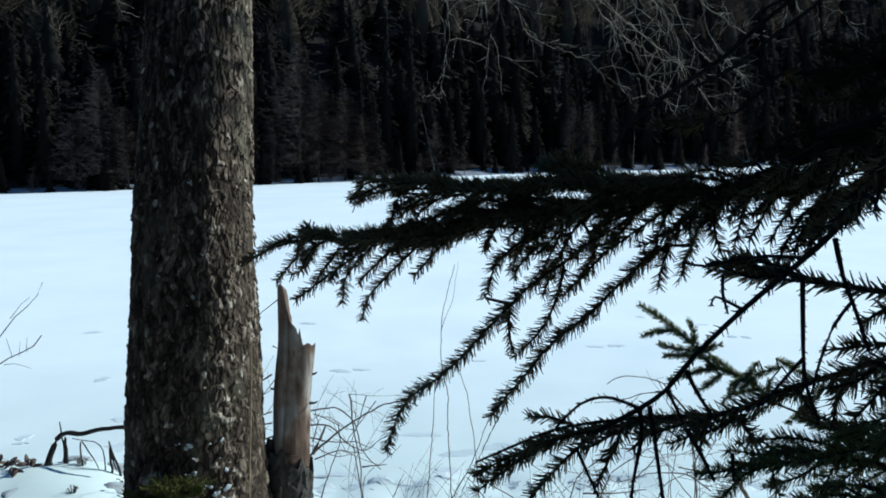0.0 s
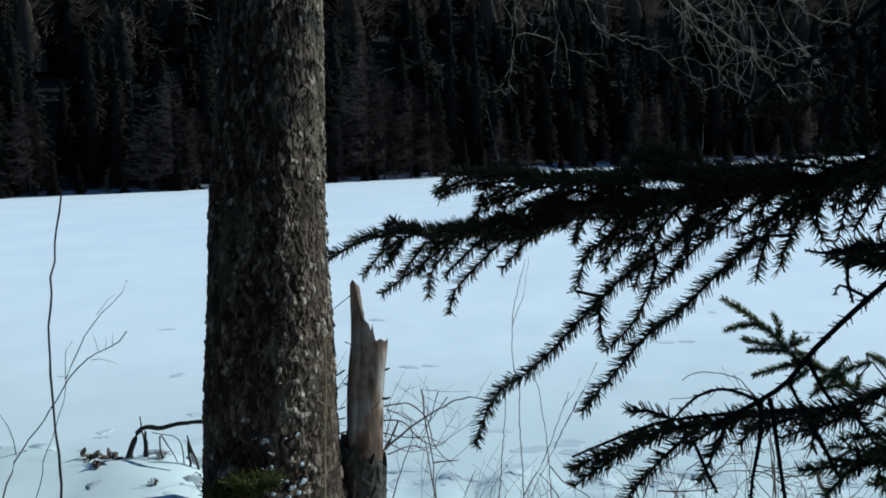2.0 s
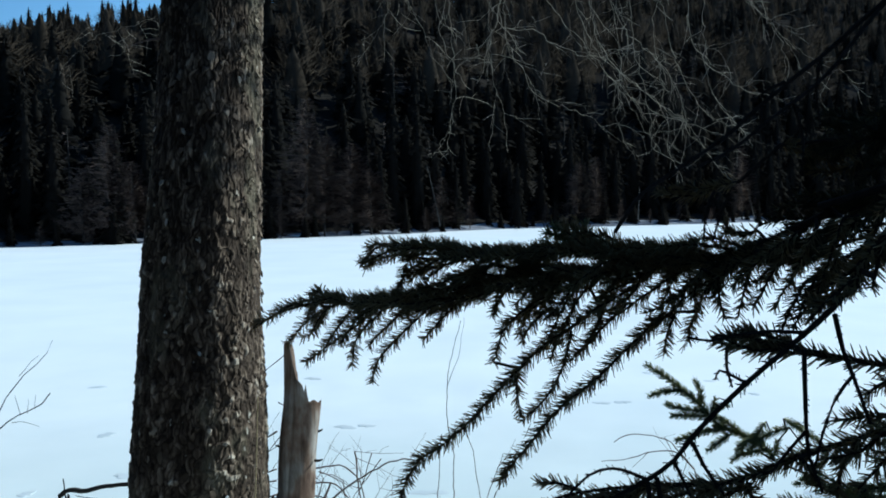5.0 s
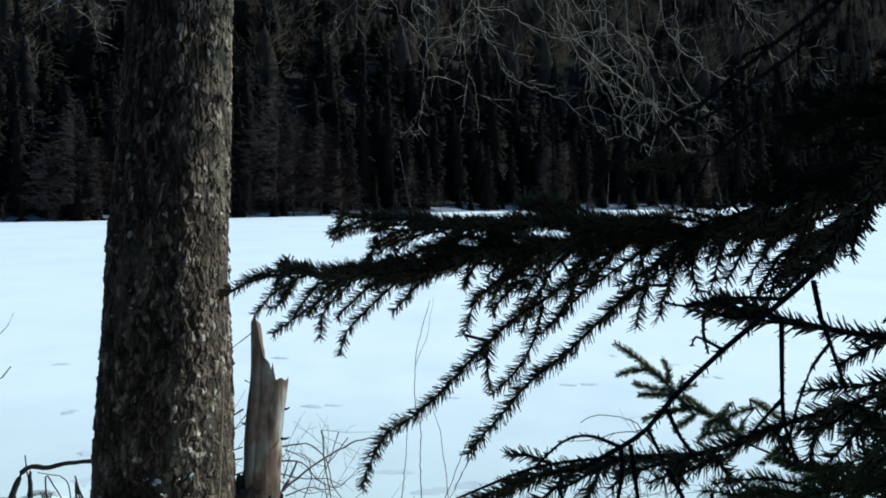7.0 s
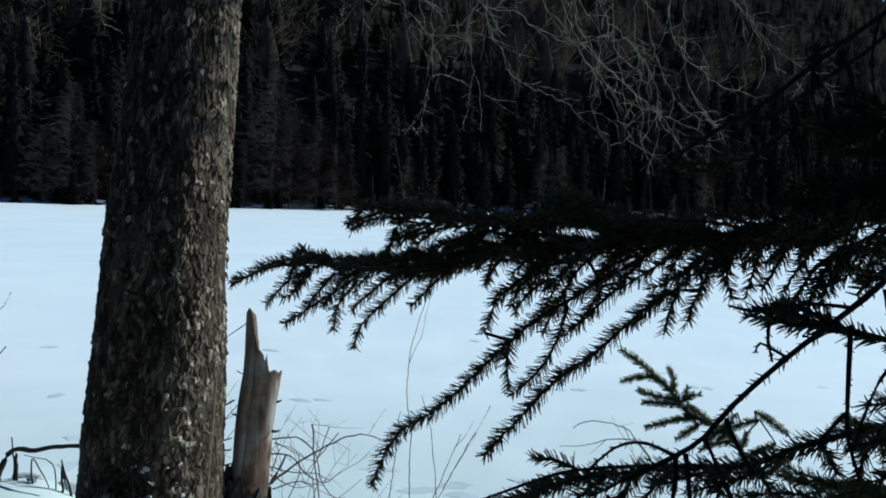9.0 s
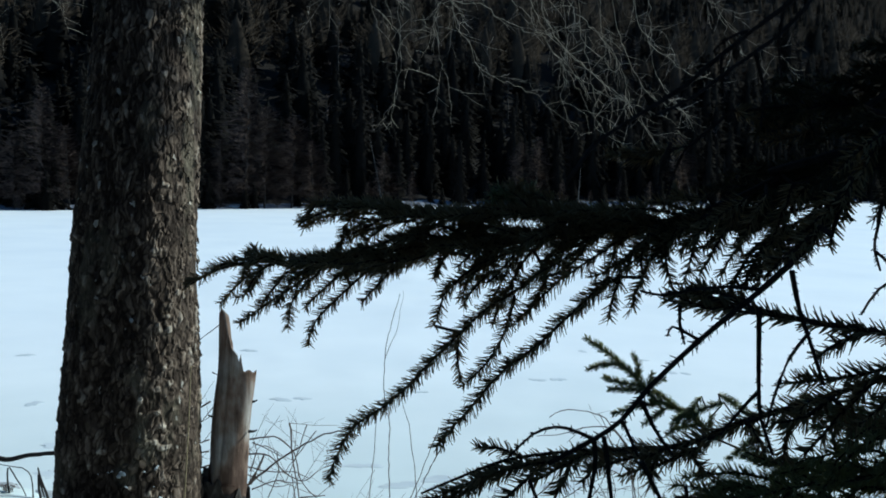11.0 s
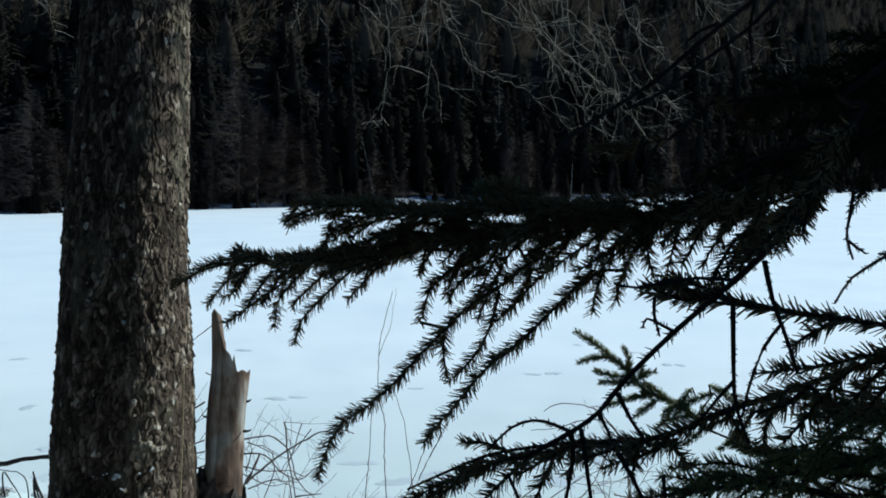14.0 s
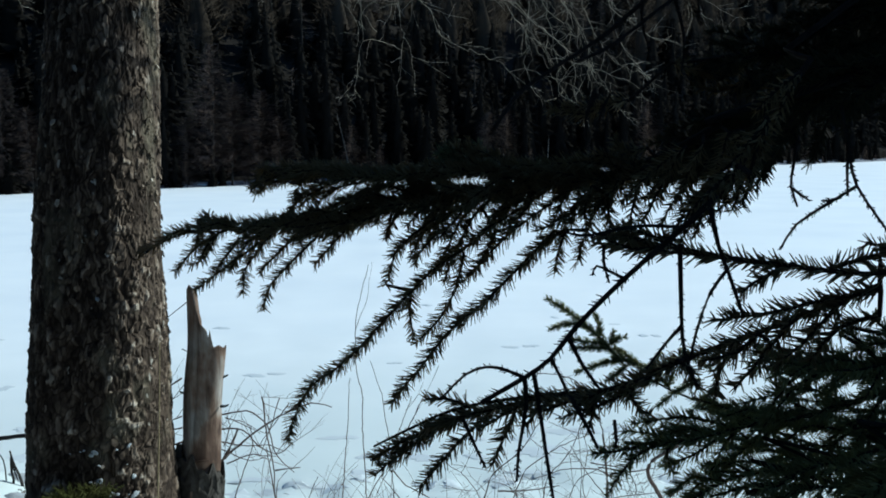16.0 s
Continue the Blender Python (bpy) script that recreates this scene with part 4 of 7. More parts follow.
young = thing("young_spruce", (1.75, 1.75, 0.6), "young spruce with sunlit olive-green shoots", "tree")
yp = Pile()
yz = np.linspace(0.5, 2.5, 12)
yp.tube(np.stack([1.75 + 0 * yz, 1.75 + 0.01 * np.sin(yz * 3), yz], -1), 0.03, 0.006, 10, 0.02)
place_under(yp.object("trunk", OLD_BARK), young)
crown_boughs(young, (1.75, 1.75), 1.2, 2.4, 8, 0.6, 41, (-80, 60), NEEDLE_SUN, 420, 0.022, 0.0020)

b = Bough(spruce)  # long bough across the view
b.stem([(1.3, 0.2, 2.62), (0.8, 0.5, 2.56), (0.356, 0.78, 2.421), (0.327, 0.806, 2.403), (0.294, 0.832, 2.381), (0.258, 0.858, 2.363), (0.214, 0.885, 2.352), (0.166, 0.911, 2.346), (0.115, 0.937, 2.34), (0.061, 0.963, 2.332), (0.004, 0.989, 2.319), (-0.057, 1.015, 2.306), (-0.108, 1.042, 2.294), (-0.156, 1.068, 2.295), (-0.206, 1.094, 2.282), (-0.248, 1.12, 2.258)], 0.0075, 0.0012)
b.shoot([(0.258, 0.858, 2.363), (0.214, 0.885, 2.352), (0.166, 0.911, 2.346), (0.115, 0.937, 2.34), (0.061, 0.963, 2.332), (0.004, 0.989, 2.319), (-0.057, 1.015, 2.306), (-0.108, 1.042, 2.294), (-0.156, 1.068, 2.295), (-0.206, 1.094, 2.282), (-0.248, 1.12, 2.258)])
b.fill([(0.294, 0.832, 2.381), (0.258, 0.858, 2.363), (0.214, 0.885, 2.352), (0.166, 0.911, 2.346), (0.115, 0.937, 2.34), (0.061, 0.963, 2.332)], 16, 0.085)
b.fill([(0.166, 0.911, 2.346), (0.115, 0.937, 2.34), (0.061, 0.963, 2.332), (0.004, 0.989, 2.319)], 7, 0.055)
b.fill([(0.061, 0.963, 2.332), (0.004, 0.989, 2.319), (-0.057, 1.015, 2.306), (-0.108, 1.042, 2.294), (-0.156, 1.068, 2.295), (-0.206, 1.094, 2.282)], 24, 0.048)
b.shoot([(0.218, 0.86, 2.356), (0.163, 0.897, 2.362), (0.12, 0.934, 2.364), (0.062, 0.971, 2.358), (0.004, 1.009, 2.356), (-0.052, 1.046, 2.355), (-0.089, 1.083, 2.348), (-0.114, 1.12, 2.331)])
b.shoot([(-0.093, 1.08, 2.286), (-0.133, 1.08, 2.254), (-0.174, 1.08, 2.222)])
b.shoot([(-0.154, 1.1, 2.285), (-0.181, 1.1, 2.268), (-0.206, 1.1, 2.241)])
b.shoot([(-0.099, 1.07, 2.275), (-0.119, 1.07, 2.249), (-0.125, 1.07, 2.221)])
b.shoot([(-0.034, 1.06, 2.288), (-0.073, 1.06, 2.25), (-0.089, 1.06, 2.231), (-0.095, 1.06, 2.205)])
b.shoot([(-0.06, 1.07, 2.287), (-0.083, 1.07, 2.265), (-0.105, 1.07, 2.244)])
b.shoot([(0.004, 1.0, 2.306), (-0.017, 1.0, 2.282), (-0.037, 1.0, 2.26)])
b.shoot([(0.056, 0.98, 2.322), (0.046, 0.98, 2.308), (0.04, 0.98, 2.291)])
b.shoot([(-0.031, 1.08, 2.344), (-0.057, 1.08, 2.33), (-0.068, 1.08, 2.309)])
b.shoot([(-0.015, 1.06, 2.339), (-0.04, 1.06, 2.331), (-0.059, 1.06, 2.317)])
b.shoot([(0.035, 1.04, 2.346), (-0.002, 1.04, 2.327), (-0.03, 1.04, 2.318)])
b.shoot([(-0.061, 1.09, 2.301), (-0.113, 1.09, 2.297), (-0.152, 1.09, 2.302)])
b.shoot([(-0.153, 1.09, 2.286), (-0.166, 1.09, 2.26), (-0.183, 1.09, 2.247)])
b.shoot([(-0.125, 1.08, 2.283), (-0.142, 1.08, 2.261), (-0.156, 1.08, 2.241)])
b.shoot([(0.094, 0.95, 2.316), (0.069, 0.95, 2.299), (0.049, 0.95, 2.276), (0.041, 0.95, 2.246)])
b.shoot([(0.097, 0.95, 2.302), (0.077, 0.95, 2.285), (0.063, 0.95, 2.265)])
b.shoot([(0.119, 0.97, 2.325), (0.085, 0.97, 2.302), (0.05, 0.97, 2.282)])
b.shoot([(0.063, 1.0, 2.327), (0.028, 1.0, 2.312), (-0.002, 1.0, 2.3)])
b.shoot([(0.063, 0.95, 2.239), (0.061, 0.95, 2.215), (0.065, 0.95, 2.189)])
b.shoot([(0.115, 0.93, 2.278), (0.106, 0.93, 2.244), (0.09, 0.93, 2.213), (0.063, 0.93, 2.192)])
b.shoot([(0.146, 0.92, 2.301), (0.13, 0.92, 2.268), (0.114, 0.92, 2.252)])
b.shoot([(0.166, 0.91, 2.308), (0.139, 0.91, 2.281), (0.123, 0.91, 2.264)])
b.shoot([(0.205, 0.865, 2.307), (0.197, 0.865, 2.286), (0.194, 0.865, 2.265)])
b.shoot([(0.195, 0.87, 2.306), (0.175, 0.87, 2.286), (0.167, 0.87, 2.275)])
b.shoot([(0.223, 0.84, 2.349), (0.216, 0.84, 2.324), (0.219, 0.84, 2.304)])
b.shoot([(0.245, 0.83, 2.355), (0.235, 0.83, 2.33), (0.241, 0.83, 2.305)])
b.shoot([(0.266, 0.82, 2.365), (0.257, 0.82, 2.341), (0.253, 0.82, 2.311)])
b.shoot([(0.291, 0.81, 2.377), (0.277, 0.81, 2.346), (0.262, 0.81, 2.315)])
b.shoot([(0.311, 0.8, 2.387), (0.293, 0.8, 2.351), (0.277, 0.8, 2.318)])
b.shoot([(0.33, 0.79, 2.396), (0.317, 0.79, 2.356), (0.3, 0.79, 2.309)])
b.shoot([(0.361, 0.79, 2.393), (0.345, 0.79, 2.356), (0.335, 0.79, 2.33)])
b.shoot([(0.343, 0.79, 2.398), (0.326, 0.79, 2.37), (0.313, 0.79, 2.333)])
b.shoot([(0.253, 0.84, 2.359), (0.223, 0.84, 2.334), (0.199, 0.84, 2.315)])
b.shoot([(0.21, 0.87, 2.348), (0.185, 0.87, 2.327), (0.149, 0.87, 2.307)])
b.shoot([(0.189, 0.89, 2.342), (0.157, 0.89, 2.321), (0.12, 0.89, 2.299)])
b.shoot([(0.151, 0.95, 2.346), (0.128, 0.95, 2.378), (0.108, 0.95, 2.392)])
b.shoot([(0.162, 0.95, 2.346), (0.139, 0.95, 2.366), (0.128, 0.95, 2.384)])
b.shoot([(0.269, 0.86, 2.363), (0.228, 0.86, 2.37), (0.187, 0.86, 2.369), (0.156, 0.86, 2.368)])
b.shoot([(0.233, 0.86, 2.353), (0.197, 0.86, 2.359), (0.167, 0.86, 2.359)])
b.shoot([(0.142, 0.93, 2.339), (0.109, 0.93, 2.323), (0.081, 0.93, 2.318)])
b.shoot([(0.12, 0.98, 2.342), (0.08, 0.98, 2.345), (0.045, 0.98, 2.343)])
b.shoot([(0.087, 1.0, 2.347), (0.052, 1.0, 2.361), (0.028, 1.0, 2.361)])
b.shoot([(0.274, 0.83, 2.369), (0.245, 0.83, 2.35), (0.221, 0.83, 2.325)])
b.shoot([(0.3, 0.81, 2.384), (0.272, 0.81, 2.365), (0.244, 0.81, 2.337)])
b.shoot([(0.233, 0.86, 2.343), (0.203, 0.86, 2.323), (0.173, 0.86, 2.308)])
b.shoot([(0.194, 0.89, 2.347), (0.162, 0.89, 2.331), (0.136, 0.89, 2.321)])
b.shoot([(0.164, 0.9, 2.344), (0.143, 0.9, 2.32), (0.138, 0.9, 2.298)])
b.shoot([(0.105, 0.95, 2.336), (0.094, 0.95, 2.316), (0.097, 0.95, 2.293)])
b.shoot([(0.04, 1.02, 2.319), (0.004, 1.02, 2.298), (-0.027, 1.02, 2.291)])
b.shoot([(-0.009, 1.05, 2.309), (-0.046, 1.05, 2.292), (-0.072, 1.05, 2.277)])
b.shoot([(0.236, 0.85, 2.351), (0.211, 0.85, 2.334), (0.206, 0.85, 2.311)])
b.shoot([(0.21, 0.87, 2.35), (0.2, 0.87, 2.33), (0.193, 0.87, 2.312)])
b.shoot([(0.176, 0.88, 2.342), (0.166, 0.88, 2.321), (0.15, 0.88, 2.311)])
b.shoot([(0.157, 0.92, 2.318), (0.114, 0.928, 2.284), (0.082, 0.936, 2.261), (0.037, 0.944, 2.214), (-0.003, 0.951, 2.172), (-0.036, 0.959, 2.146), (-0.054, 0.967, 2.12), (-0.068, 0.975, 2.079)], 0.0138, 2700)
b.shoot([(0.206, 0.87, 2.309), (0.171, 0.879, 2.279), (0.136, 0.887, 2.241), (0.105, 0.896, 2.212), (0.079, 0.904, 2.177), (0.045, 0.913, 2.13)], 0.0138, 2700)

# upper side of the long bough, thick with short forward shoots
UPPER = [(0.24, 0.87, 2.357), (0.202, 0.892, 2.359), (0.161, 0.914, 2.36), (0.125, 0.936, 2.361), (0.081, 0.962, 2.357), (0.035, 0.987, 2.358), (-0.002, 1.011, 2.36), (-0.04, 1.033, 2.362), (-0.073, 1.055, 2.361), (-0.095, 1.074, 2.357), (-0.104, 1.092, 2.345), (-0.116, 1.11, 2.334)]
b.stem(UPPER, 0.003, 0.0009)
b.shoot(UPPER)
b.spray(UPPER[:9], 28, 0.055)
b.spray(UPPER[:6], 15, 0.075)
b.spray([(0.248, 0.86, 2.357), (0.196, 0.89, 2.347), (0.134, 0.92, 2.338), (0.08, 0.95, 2.329), (0.022, 0.98, 2.314), (-0.027, 1.01, 2.302), (-0.079, 1.04, 2.299)], 34, 0.06)
b.shoot([(0.141, 0.97, 2.361), (0.117, 0.97, 2.376), (0.092, 0.97, 2.38)])
b.shoot([(0.133, 0.98, 2.36), (0.129, 0.98, 2.377), (0.128, 0.98, 2.395)])
b.shoot([(0.12, 0.97, 2.367), (0.111, 0.97, 2.379), (0.101, 0.97, 2.385)])
b.shoot([(0.157, 0.94, 2.364), (0.14, 0.94, 2.376), (0.128, 0.94, 2.38)])
b.shoot([(0.173, 0.95, 2.363), (0.156, 0.95, 2.374), (0.141, 0.95, 2.376)])
b.shoot([(0.211, 0.92, 2.36), (0.182, 0.92, 2.368), (0.157, 0.92, 2.371)])
b.shoot([(0.198, 0.93, 2.361), (0.178, 0.93, 2.364), (0.161, 0.93, 2.366)])
b.shoot([(0.273, 0.84, 2.384), (0.253, 0.84, 2.379), (0.238, 0.84, 2.39)])
b.shoot([(0.263, 0.84, 2.381), (0.25, 0.84, 2.384), (0.241, 0.84, 2.382)])
b.shoot([(-0.047, 1.06, 2.357), (-0.058, 1.06, 2.338), (-0.064, 1.06, 2.314)])
b.shoot([(-0.011, 1.05, 2.352), (-0.033, 1.05, 2.336), (-0.053, 1.05, 2.323)])
b.shoot([(0.017, 1.03, 2.347), (-0.011, 1.03, 2.341), (-0.037, 1.03, 2.322)])
b.shoot([(0.045, 1.02, 2.344), (0.023, 1.02, 2.332), (0.001, 1.02, 2.32)])
b.shoot([(-0.067, 1.07, 2.358), (-0.087, 1.07, 2.35), (-0.106, 1.07, 2.34)])
b.shoot([(0.053, 1, 2.324), (0.042, 1, 2.309), (0.039, 1, 2.289)])
b.shoot([(0.237, 0.9, 2.355), (0.234, 0.9, 2.36), (0.22, 0.9, 2.366)])

b = Bough(spruce)  # half-bare dead branch nearest the path
b.stem([(1.3, 0.2, 2.95), (0.7, 0.42, 2.72), (0.314, 0.56, 2.472), (0.285, 0.549, 2.437), (0.264, 0.537, 2.413), (0.247, 0.526, 2.394), (0.232, 0.515, 2.379), (0.218, 0.503, 2.365), (0.203, 0.492, 2.354), (0.185, 0.491, 2.338), (0.156, 0.489, 2.314), (0.13, 0.487, 2.289), (0.116, 0.484, 2.273), (0.101, 0.482, 2.263), (0.078, 0.48, 2.251)], 0.0052, 0.0012)
b.shoot([(0.238, 0.5, 2.401), (0.237, 0.5, 2.387), (0.235, 0.5, 2.378)], 0.0095)
b.shoot([(0.236, 0.5, 2.395), (0.231, 0.5, 2.378), (0.227, 0.5, 2.364)], 0.0095)
b.shoot([(0.22, 0.495, 2.375), (0.219, 0.495, 2.368), (0.215, 0.495, 2.36)], 0.0095)
b.shoot([(0.217, 0.495, 2.371), (0.205, 0.495, 2.361), (0.193, 0.495, 2.349)], 0.0095)
b.shoot([(0.228, 0.5, 2.384), (0.218, 0.5, 2.375), (0.207, 0.5, 2.367)], 0.0095)
b.shoot([(0.233, 0.5, 2.392), (0.224, 0.5, 2.382), (0.218, 0.5, 2.375)], 0.0095)
b.shoot([(0.262, 0.52, 2.421), (0.253, 0.52, 2.404), (0.25, 0.52, 2.391)], 0.0095)
b.shoot([(0.265, 0.52, 2.426), (0.252, 0.52, 2.418), (0.24, 0.52, 2.404)], 0.0095)
b.shoot([(0.212, 0.5, 2.36), (0.204, 0.5, 2.356), (0.195, 0.5, 2.358)], 0.0095)
b.pegs([(0.247, 0.526, 2.394), (0.232, 0.515, 2.379), (0.218, 0.503, 2.365), (0.203, 0.492, 2.354), (0.185, 0.491, 2.338), (0.156, 0.489, 2.314), (0.13, 0.487, 2.289), (0.116, 0.484, 2.273), (0.101, 0.482, 2.263), (0.078, 0.48, 2.251)], 0.0050)
b.stem([(0.1, 0.48, 2.264), (0.091, 0.48, 2.268), (0.081, 0.48, 2.27), (0.069, 0.48, 2.266), (0.057, 0.48, 2.254)], 0.0010, 0.0006)
b.pegs([(0.1, 0.48, 2.264), (0.091, 0.48, 2.268), (0.081, 0.48, 2.27), (0.069, 0.48, 2.266), (0.057, 0.48, 2.254)])
b.stem([(0.154, 0.48, 2.316), (0.146, 0.48, 2.32), (0.139, 0.48, 2.323), (0.137, 0.48, 2.318)], 0.0009, 0.0005)
b.pegs([(0.154, 0.48, 2.316), (0.146, 0.48, 2.32), (0.139, 0.48, 2.323), (0.137, 0.48, 2.318)])
b.stem([(0.184, 0.48, 2.334), (0.185, 0.48, 2.31), (0.186, 0.48, 2.29), (0.188, 0.48, 2.275), (0.195, 0.48, 2.257)], 0.0014, 0.0008)
b.pegs([(0.184, 0.48, 2.334), (0.185, 0.48, 2.31), (0.186, 0.48, 2.29), (0.188, 0.48, 2.275), (0.195, 0.48, 2.257)])
b.stem([(0.2, 0.48, 2.353), (0.205, 0.48, 2.333), (0.211, 0.48, 2.318), (0.22, 0.48, 2.294)], 0.0015, 0.0008)
b.pegs([(0.2, 0.48, 2.353), (0.205, 0.48, 2.333), (0.211, 0.48, 2.318), (0.22, 0.48, 2.294)])
b.stem([(0.211, 0.48, 2.321), (0.201, 0.48, 2.307), (0.194, 0.48, 2.286), (0.191, 0.48, 2.271)], 0.0010, 0.0006)
b.pegs([(0.211, 0.48, 2.321), (0.201, 0.48, 2.307), (0.194, 0.48, 2.286), (0.191, 0.48, 2.271)])
b.stem([(0.186, 0.48, 2.29), (0.177, 0.48, 2.28), (0.167, 0.48, 2.267)], 0.0011, 0.0006)
b.pegs([(0.186, 0.48, 2.29), (0.177, 0.48, 2.28), (0.167, 0.48, 2.267)])
b.stem([(0.115, 0.48, 2.274), (0.12, 0.48, 2.264), (0.124, 0.48, 2.255)], 0.0011, 0.0006)
b.pegs([(0.115, 0.48, 2.274), (0.12, 0.48, 2.264), (0.124, 0.48, 2.255)])
b.stem([(0.125, 0.48, 2.284), (0.132, 0.48, 2.27), (0.142, 0.48, 2.256)], 0.0013, 0.0007)
b.pegs([(0.125, 0.48, 2.284), (0.132, 0.48, 2.27), (0.142, 0.48, 2.256)])
b.stem([(0.106, 0.48, 2.265), (0.108, 0.48, 2.254), (0.112, 0.48, 2.227), (0.117, 0.48, 2.196)], 0.0014, 0.0008)
b.pegs([(0.106, 0.48, 2.265), (0.108, 0.48, 2.254), (0.112, 0.48, 2.227), (0.117, 0.48, 2.196)])
b.stem([(0.101, 0.48, 2.263), (0.102, 0.48, 2.248), (0.098, 0.48, 2.224), (0.097, 0.48, 2.207)], 0.0013, 0.0007)
b.pegs([(0.101, 0.48, 2.263), (0.102, 0.48, 2.248), (0.098, 0.48, 2.224), (0.097, 0.48, 2.207)])
b.stem([(0.126, 0.48, 2.252), (0.134, 0.48, 2.238), (0.141, 0.48, 2.224)], 0.0014, 0.0008)
b.pegs([(0.126, 0.48, 2.252), (0.134, 0.48, 2.238), (0.141, 0.48, 2.224)])
b.stem([(0.068, 0.48, 2.242), (0.074, 0.48, 2.228), (0.08, 0.48, 2.215)], 0.0010, 0.0006)
b.pegs([(0.068, 0.48, 2.242), (0.074, 0.48, 2.228), (0.08, 0.48, 2.215)])
b.stem([(0.183, 0.48, 2.343), (0.166, 0.48, 2.344), (0.148, 0.48, 2.342), (0.134, 0.48, 2.339), (0.122, 0.48, 2.341)], 0.0010, 0.0006)
b.pegs([(0.183, 0.48, 2.343), (0.166, 0.48, 2.344), (0.148, 0.48, 2.342), (0.134, 0.48, 2.339), (0.122, 0.48, 2.341)])
b.stem([(0.143, 0.48, 2.334), (0.143, 0.48, 2.325), (0.146, 0.48, 2.314)], 0.0010, 0.0006)
b.pegs([(0.143, 0.48, 2.334), (0.143, 0.48, 2.325), (0.146, 0.48, 2.314)])
b.stem([(0.15, 0.48, 2.239), (0.151, 0.48, 2.23), (0.151, 0.48, 2.224)], 0.0011, 0.0006)
b.pegs([(0.15, 0.48, 2.239), (0.151, 0.48, 2.23), (0.151, 0.48, 2.224)])
b.stem([(0.28, 0.5, 2.407), (0.286, 0.5, 2.38), (0.291, 0.5, 2.363), (0.305, 0.5, 2.344), (0.316, 0.5, 2.33)], 0.0010, 0.0006)
b.pegs([(0.28, 0.5, 2.407), (0.286, 0.5, 2.38), (0.291, 0.5, 2.363), (0.305, 0.5, 2.344), (0.316, 0.5, 2.33)])
b.stem([(0.291, 0.5, 2.363), (0.276, 0.5, 2.354), (0.257, 0.5, 2.342), (0.248, 0.5, 2.328)], 0.0010, 0.0006)
b.pegs([(0.291, 0.5, 2.363), (0.276, 0.5, 2.354), (0.257, 0.5, 2.342), (0.248, 0.5, 2.328)])
b.stem([(0.285, 0.5, 2.386), (0.285, 0.5, 2.371), (0.286, 0.5, 2.358)], 0.0010, 0.0006)
b.pegs([(0.285, 0.5, 2.386), (0.285, 0.5, 2.371), (0.286, 0.5, 2.358)])
b.stem([(0.256, 0.5, 2.389), (0.254, 0.5, 2.374), (0.253, 0.5, 2.364), (0.257, 0.5, 2.352)], 0.0010, 0.0006)
b.pegs([(0.256, 0.5, 2.389), (0.254, 0.5, 2.374), (0.253, 0.5, 2.364), (0.257, 0.5, 2.352)])
b.stem([(0.254, 0.5, 2.362), (0.258, 0.5, 2.359), (0.264, 0.5, 2.355)], 0.0010, 0.0006)
b.pegs([(0.254, 0.5, 2.362), (0.258, 0.5, 2.359), (0.264, 0.5, 2.355)])
b.stem([(0.282, 0.5, 2.357), (0.276, 0.5, 2.355), (0.271, 0.5, 2.355)], 0.0010, 0.0006)
b.pegs([(0.282, 0.5, 2.357), (0.276, 0.5, 2.355), (0.271, 0.5, 2.355)])

b = Bough(spruce)  # dark crossing limbs above
b.stem([(1.3, 0.2, 2.9), (0.7, 0.45, 2.72), (0.303, 0.58, 2.567), (0.286, 0.574, 2.553), (0.252, 0.568, 2.526), (0.225, 0.562, 2.503), (0.201, 0.556, 2.485), (0.175, 0.55, 2.464), (0.158, 0.544, 2.45), (0.131, 0.538, 2.433), (0.108, 0.532, 2.418), (0.099, 0.526, 2.408), (0.09, 0.52, 2.396)], 0.0045, 0.0011)
b.pegs([(0.252, 0.568, 2.526), (0.225, 0.562, 2.503), (0.201, 0.556, 2.485), (0.175, 0.55, 2.464), (0.158, 0.544, 2.45), (0.131, 0.538, 2.433), (0.108, 0.532, 2.418), (0.099, 0.526, 2.408), (0.09, 0.52, 2.396)])
b.stem([(1.3, 0.2, 2.92), (0.72, 0.45, 2.76), (0.31, 0.58, 2.58), (0.281, 0.571, 2.553), (0.249, 0.563, 2.519), (0.229, 0.554, 2.496), (0.21, 0.546, 2.479), (0.185, 0.537, 2.462), (0.159, 0.529, 2.443), (0.137, 0.52, 2.433)], 0.004, 0.0010)
b.pegs([(0.249, 0.563, 2.519), (0.229, 0.554, 2.496), (0.21, 0.546, 2.479), (0.185, 0.537, 2.462), (0.159, 0.529, 2.443), (0.137, 0.52, 2.433)])
b.stem([(0.214, 0.54, 2.498), (0.211, 0.54, 2.478), (0.214, 0.54, 2.456)], 0.0011, 0.0005)
b.pegs([(0.214, 0.54, 2.498), (0.211, 0.54, 2.478), (0.214, 0.54, 2.456)])
b.stem([(0.198, 0.54, 2.47), (0.204, 0.54, 2.449), (0.203, 0.54, 2.429)], 0.0011, 0.0005)
b.pegs([(0.198, 0.54, 2.47), (0.204, 0.54, 2.449), (0.203, 0.54, 2.429)])
b.stem([(0.152, 0.54, 2.419), (0.147, 0.54, 2.406), (0.146, 0.54, 2.39)], 0.0011, 0.0005)
b.pegs([(0.152, 0.54, 2.419), (0.147, 0.54, 2.406), (0.146, 0.54, 2.39)])
b.stem([(0.161, 0.54, 2.417), (0.156, 0.54, 2.406), (0.151, 0.54, 2.389)], 0.0011, 0.0005)
b.pegs([(0.161, 0.54, 2.417), (0.156, 0.54, 2.406), (0.151, 0.54, 2.389)])
